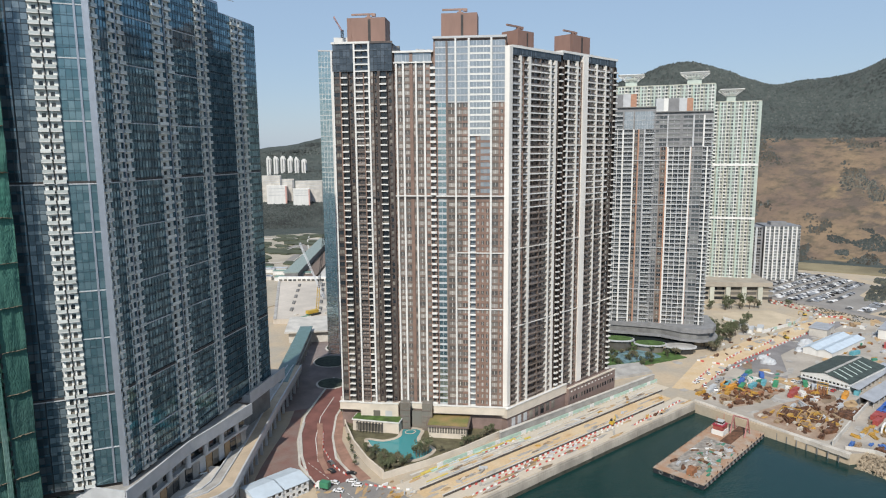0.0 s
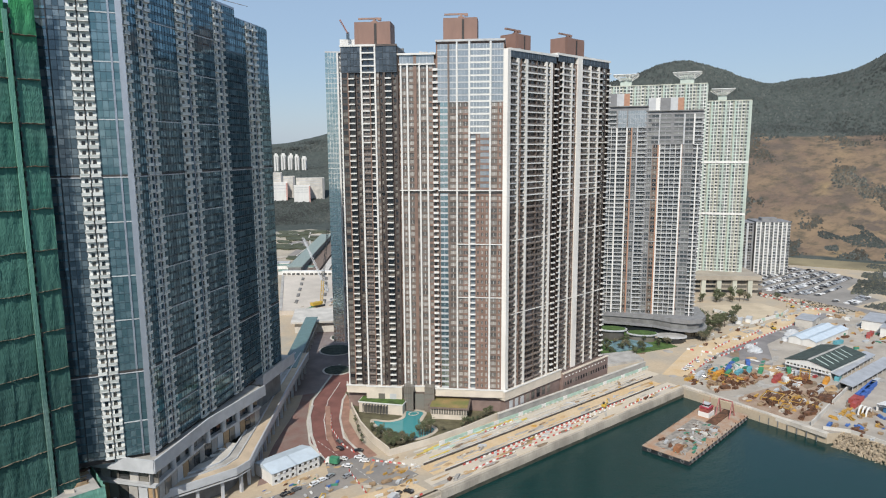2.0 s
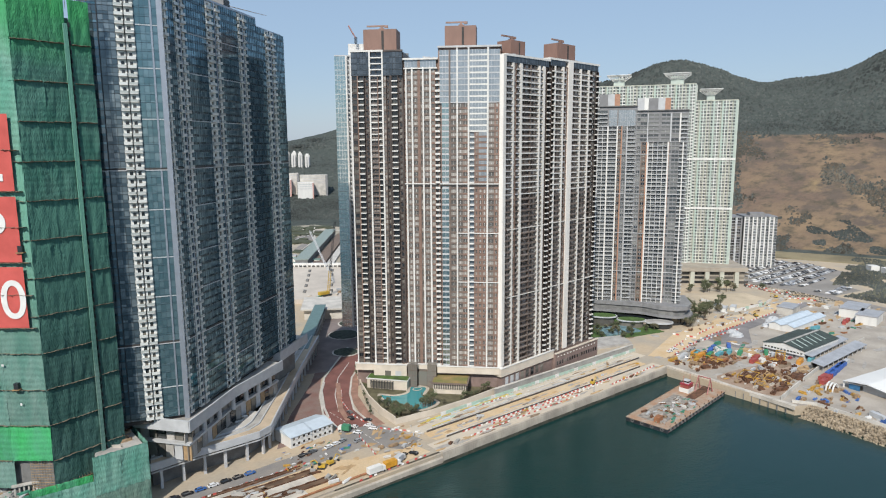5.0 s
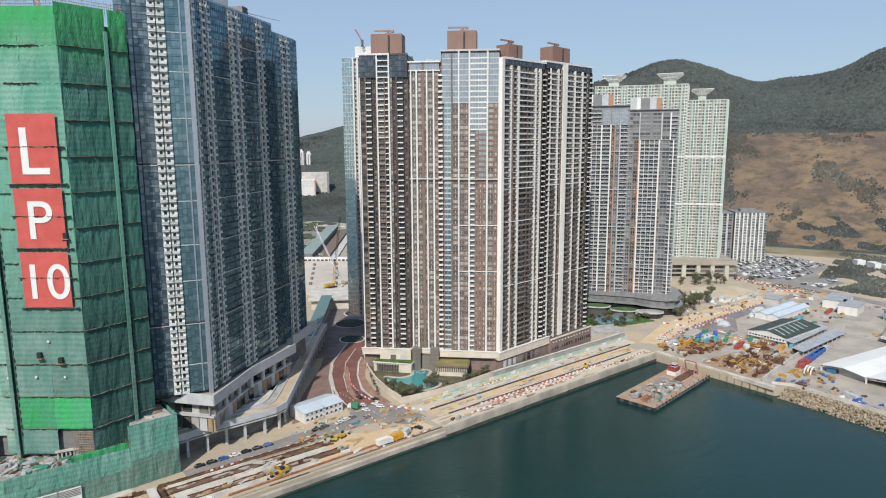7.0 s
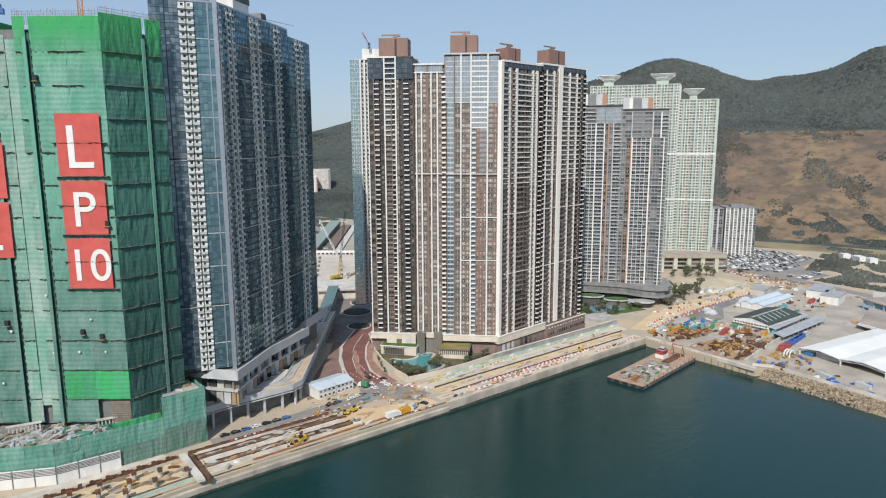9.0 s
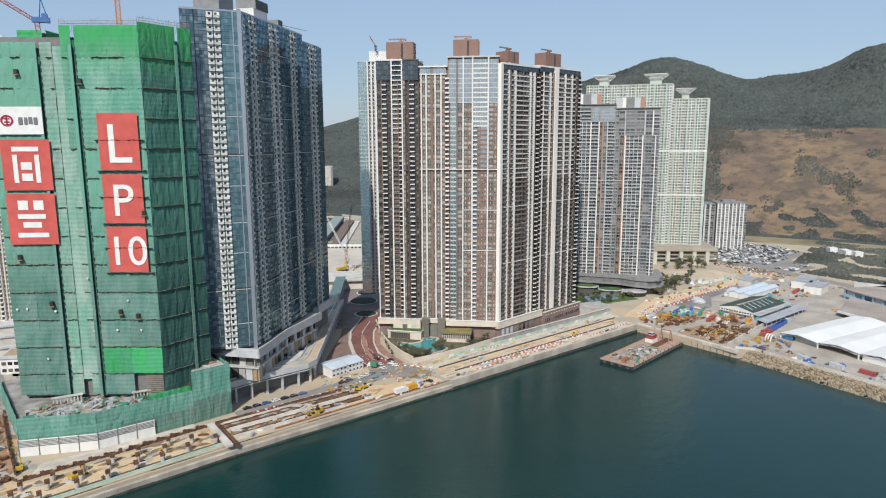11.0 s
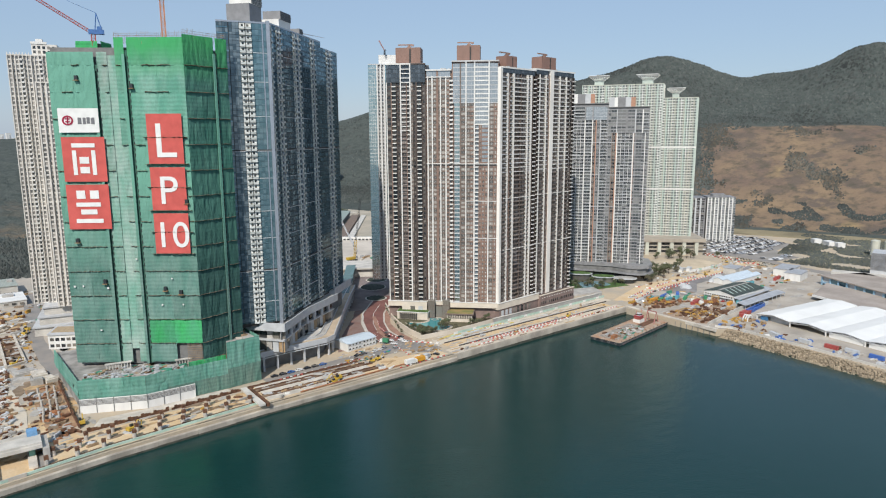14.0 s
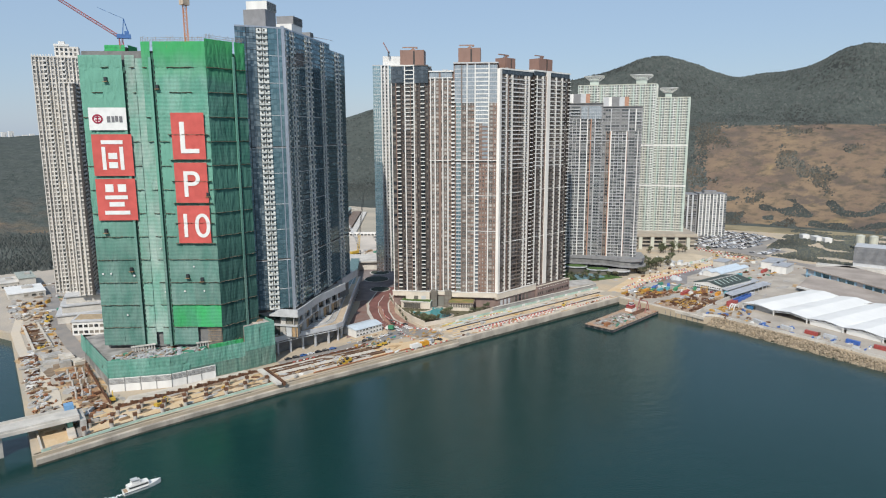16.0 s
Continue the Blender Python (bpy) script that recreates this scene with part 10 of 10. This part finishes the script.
woods("slope_scrub", "dark scrub thickets on the brown slope", 8500, 21, slope_scrub, [WOODM[2], mat("grey_bush", (0.115, 0.108, 0.086), 0.95, vary=0.3, scale=0.01, piece=0.25, bump=0), mat("dry_bush", (0.125, 0.100, 0.072), 0.95, vary=0.3, scale=0.01, piece=0.25, bump=0)])
# far-left high-rise blocks on the horizon
for k in range(9):
    x, y = -118 + k * 18, 2300 - (k % 3) * 20
    h = 52 + (k * 37) % 17
    bl = thing("apartment_block", "far white apartment block in the distance", "tower", "horizon blocks", (x, y, 90))
    ppart(bl, "wall", MB().obox((x, y, 80), (13, 12, h + 10), 0.2), WHITE)
    for j in range(2):
        ppart(bl, "window_strip", MB().obox((x - 3 + j * 6, y - 6, 96), (2, 1, h - 12), 0.2), LGREY)

# ---- vehicles ----
PAINT = [mat("car_white", (0.72, 0.72, 0.72), 0.25, vary=0.03, bump=0), mat("car_black", (0.02, 0.02, 0.023), 0.2, vary=0.05, bump=0), mat("car_silver", (0.42, 0.43, 0.45), 0.3, 0.5, vary=0.03, bump=0), mat("car_blue", (0.05, 0.14, 0.38), 0.25, vary=0.05, bump=0), mat("car_red", (0.42, 0.04, 0.035), 0.3, vary=0.05, bump=0), mat("car_grey", (0.13, 0.135, 0.14), 0.3, 0.3, vary=0.05, bump=0)]
PN = ["white", "black", "silver", "blue", "red", "dark grey"]
RUBBER = mat("tyre_rubber", (0.025, 0.025, 0.025), 0.8, bump=0)


def car_body():
    b = MB()
    prof = [(-2.2, 0.35), (2.2, 0.35), (2.25, 0.72), (1.25, 0.9), (0.55, 1.42), (-1.35, 1.45), (-2.1, 0.98), (-2.25, 0.7)]
    n = len(prof)
    ws = [0.86, 0.86, 0.86, 0.88, 0.68, 0.68, 0.86, 0.86]
    b.add([(x, -w, z) for (x, z), w in zip(prof, ws)] + [(x, w, z) for (x, z), w in zip(prof, ws)], [(i, (i + 1) % n, (i + 1) % n + n, i + n) for i in range(n)] + [tuple(range(n))[::-1], tuple(range(n, 2 * n))])
    return b


CARB = [car_body().mesh("body", [m]) for m in PAINT]
g = MB()
g.add([(1.17, -0.74, 0.96), (0.6, -0.66, 1.38), (0.6, 0.66, 1.38), (1.17, 0.74, 0.96)], [(0, 3, 2, 1)])
g.add([(-1.4, -0.66, 1.41), (-2.02, -0.76, 1.03), (-2.02, 0.76, 1.03), (-1.4, 0.66, 1.41)], [(0, 3, 2, 1)])
for s in (-1, 1):
    g.add([(1.0, s * 0.86, 0.98), (0.5, s * 0.72, 1.36), (-1.3, s * 0.72, 1.38), (-1.8, s * 0.85, 1.02)], [(0, 1, 2, 3) if s < 0 else (3, 2, 1, 0)])
g.v = [(x * 1.012, y * 1.015, z + 0.012) for x, y, z in g.v]
CARG = g.mesh("glazing", [G_DARK])
CARW = MB().tube((0, -0.12, 0), (0, 0.12, 0), 0.34, 0.34, 10).mesh("wheel", [RUBBER])


def car(x, y, z, yaw, k, group="parked cars", detail=True):
    th = thing("car", PN[k] + " saloon car parked on dusty ground", "car", group, (x, y, z), yaw)
    part("body", CARB[k], PAINT[k], th)
    if detail:
        part("glazing", CARG, G_DARK, th, "dark car windows")
        for wx in (-1.35, 1.4):
            for wy in (-0.8, 0.8):
                part("wheel", CARW, RUBBER, th).location = (wx, wy, 0.34)


q = random.Random(17)
for k in range(7):
    car(21 + k * 5.2, 218.8 + k * 0.35, 5.05, 0.08, (1, 1, 3, 0, 1, 1, 3)[k], "street cars")
for x, y, a, k in ((114, 197, 0.4, 1), (118.5, 196, 2.0, 1), (109.5, 237, 2.2, 0), (116, 234, 2.3, 0), (116.4, 229.6, 2.4, 0), (119, 240, 2.2, 1), (94, 225, 0.2, 0), (90, 224, 0.3, 0), (77, 223, 0.2, 1), (82, 224, 0.2, 5), (104, 222, 0.3, 2), (113, 247, 1.7, 1), (116, 254, 1.6, 5), (108, 230, 2.3, 0), (98, 226, 0.4, 2)):
    car(x, y, 5.06, a, k, "street cars")
solid("car_park", MB().prism(farp([(622, 350), (652, 373), (794, 404), (796, 346), (774, 300), (703, 285), (684, 262), (674, 242), (622, 244), (616, 300)]), GZ, 5.08), mat("car_park_surface", (0.27, 0.25, 0.225), 0.9, vary=0.12, scale=0.05), "dusty grey open car park", "car park", "structure")
solid("road", MB().ribbon(farp([(560, 395), (622, 352), (622, 271), (598, 176), (560, 90)]), 7, GZ, 5.1), ASPH, "grey road past the car park", "road", "structure")
n, far_cars = 0, []
LOT = [(628, 350), (652, 369), (790, 400), (792, 348), (771, 305), (703, 292), (640, 285), (622, 310)]


def inside(x, y, poly):
    hit = False
    for (ax, ay), (bx, by) in zip(poly, poly[1:] + poly[:1]):
        if (ay > y) != (by > y) and x < (bx - ax) * (y - ay) / (by - ay) + ax:
            hit = not hit
    return hit


for row in range(24):
    for col in range(70):
        x = 615 + col * 2.75
        y = 246 + (row // 2) * 15.5 + (row % 2) * 5.2 + (x - 615) * 0.12
        second = 626 < x < 676 and 246 < y < 264
        if q.random() < 0.12 or n >= 640 or not (inside(x, y, LOT) or second):
            continue
        if n > 215:
            far_cars.append((*far(x, y), q.choice((0, 1, 1, 2, 2, 5, 5, 0))))
            n += 1
            continue
        cx_, cy_ = far(x, y)
        car(cx_ + q.uniform(-.5, .5), cy_ + q.uniform(-.5, .5), 5.09, 1.69 + (math.pi if q.random() < .5 else 0) + q.uniform(-.04, .04), q.choice((0, 0, 1, 1, 2, 2, 5, 5, 2)), "car park cars", False)
        n += 1
V, F, I = [], [], []
for x, y, k in far_cars:
    me, o, a = CARB[k], len(V), 1.69 + q.uniform(-.05, .05)
    V += [(x + v.co.x * math.cos(a) - v.co.y * math.sin(a), y + v.co.x * math.sin(a) + v.co.y * math.cos(a), 5.09 + v.co.z) for v in me.vertices]
    F += [tuple(o + i for i in p.vertices) for p in me.polygons]
    I += [k] * len(me.polygons)
me = bpy.data.meshes.new("far_cars")
me.from_pydata(V, [], F)
for m in PAINT:
    me.materials.append(m)
me.polygons.foreach_set("material_index", I)
tagged(new("far_cars", me), "further rows of parked cars in mixed colours", "cars", "", "stuff")
for k in range(14):
    car(322 + q.uniform(0, 60), 206 + q.uniform(0, 22), 5.08, q.uniform(-.4, 1.2), q.choice((0, 2, 1)), "yard cars")
for k in range(8):
    car(388 - q.uniform(0, 3), 166 + k * 3, 5.08, 0.1, q.choice((0, 0, 4, 2)), "yard cars")


def lorry(x, y, z, yaw, m, label, L=7.0):
    th = thing("lorry", label, "lorry", "site lorries", (x, y, z), yaw)
    part("cargo_box", MB().box(-L / 2, -1.25, 0.9, L / 2 - 2.0, 1.25, 3.4), m, th)
    part("cab", MB().box(L / 2 - 1.8, -1.15, 0.6, L / 2 - 0.2, 1.15, 2.6).box(L / 2 - 0.2, -1.1, 0.6, L / 2 + 0.2, 1.1, 1.5), WHITE, th)
    part("windscreen", MB().box(L / 2 - 0.25, -1.05, 1.6, L / 2 - 0.15, 1.05, 2.45), G_DARK, th)
    part("chassis", MB().box(-L / 2, -0.9, 0.5, L / 2, 0.9, 0.9), FRAMED, th)
    for wx in (-L / 2 + 1, -L / 2 + 2.2, L / 2 - 1):
        for wy in (-1.05, 1.05):
            w = part("wheel", CARW, RUBBER, th)
            w.location, w.scale = (wx, wy, 0.48), (1.4, 1.4, 1.4)


lorry(96.5, 190.6, 5.05, 0.06, WHITE, "white box lorry beside the seawall", 8.4)
lorry(104.5, 191.2, 5.05, 0.06, mat("lorry_orange", (0.62, 0.30, 0.03), 0.5), "orange box lorry beside the seawall", 8.0)
lorry(110, 193.6, 5.05, 0.5, LGREY, "grey lorry beside the seawall", 6.0)
lorry(104, 236, 5.06, 2.2, mat("lorry_green", (0.05, 0.22, 0.12), 0.5), "green lorry on the street", 6.0)
lorry(98, 246, 5.06, 1.1, CRY, "yellow lorry behind the site office", 8.0)


def digger(x, y, z, yaw, s=1.0, m=None, label="yellow tracked excavator with folded boom"):
    th = thing("excavator", label, "excavator", "excavators", (x, y, z), yaw)
    m = m or CRY
    for wy in (-1.1, 1.1):
        part("track", MB().box(-1.9 * s, (wy - 0.32) * s, 0, 1.9 * s, (wy + 0.32) * s, 0.85 * s), FRAMED, th)
    part("house", MB().box(-2.1 * s, -1.3 * s, 0.95 * s, 1.2 * s, 1.3 * s, 2.1 * s).box(-2.1 * s, -1.3 * s, 2.1 * s, -0.9 * s, 1.3 * s, 2.4 * s), m, th)
    part("cab", MB().box(0.0, 0.2 * s, 2.1 * s, 1.5 * s, 1.25 * s, 3.2 * s), FRAMED, th)
    part("boom", MB().tube((1.0 * s, -0.4 * s, 1.8 * s), (3.4 * s, -0.4 * s, 4.4 * s), 0.32 * s, 0.28 * s, 5).tube((3.4 * s, -0.4 * s, 4.4 * s), (5.6 * s, -0.4 * s, 3.4 * s), 0.28 * s, 0.22 * s, 5), m, th)
    part("arm", MB().tube((5.6 * s, -0.4 * s, 3.4 * s), (5.0 * s, -0.4 * s, 0.9 * s), 0.2 * s, 0.16 * s, 5), m, th)
    part("bucket", MB().box(4.4 * s, -0.9 * s, 0.2 * s, 5.3 * s, 0.1 * s, 1.0 * s), FRAMED, th)


for x, y, a in ((45, 190.5, 3.3), (84, 209, 0.3), (79, 208, 2.5), (250, 209, 0.4), (-92, 400, 1.0), (-90, 412, 2.0), (-101, 330, 0.5), (470, 236, 1.0), (548, 262, 2.0), (-60, 190, 0.5), (-78, 212, 1.5)):
    digger(x, y, GZ + 0.06, a, 0.85 if x > 30 else 1.0)
digger(48, 192, GZ + 0.4, 3.4, 1.1, None, "large yellow excavator with dark boom on the trench works")
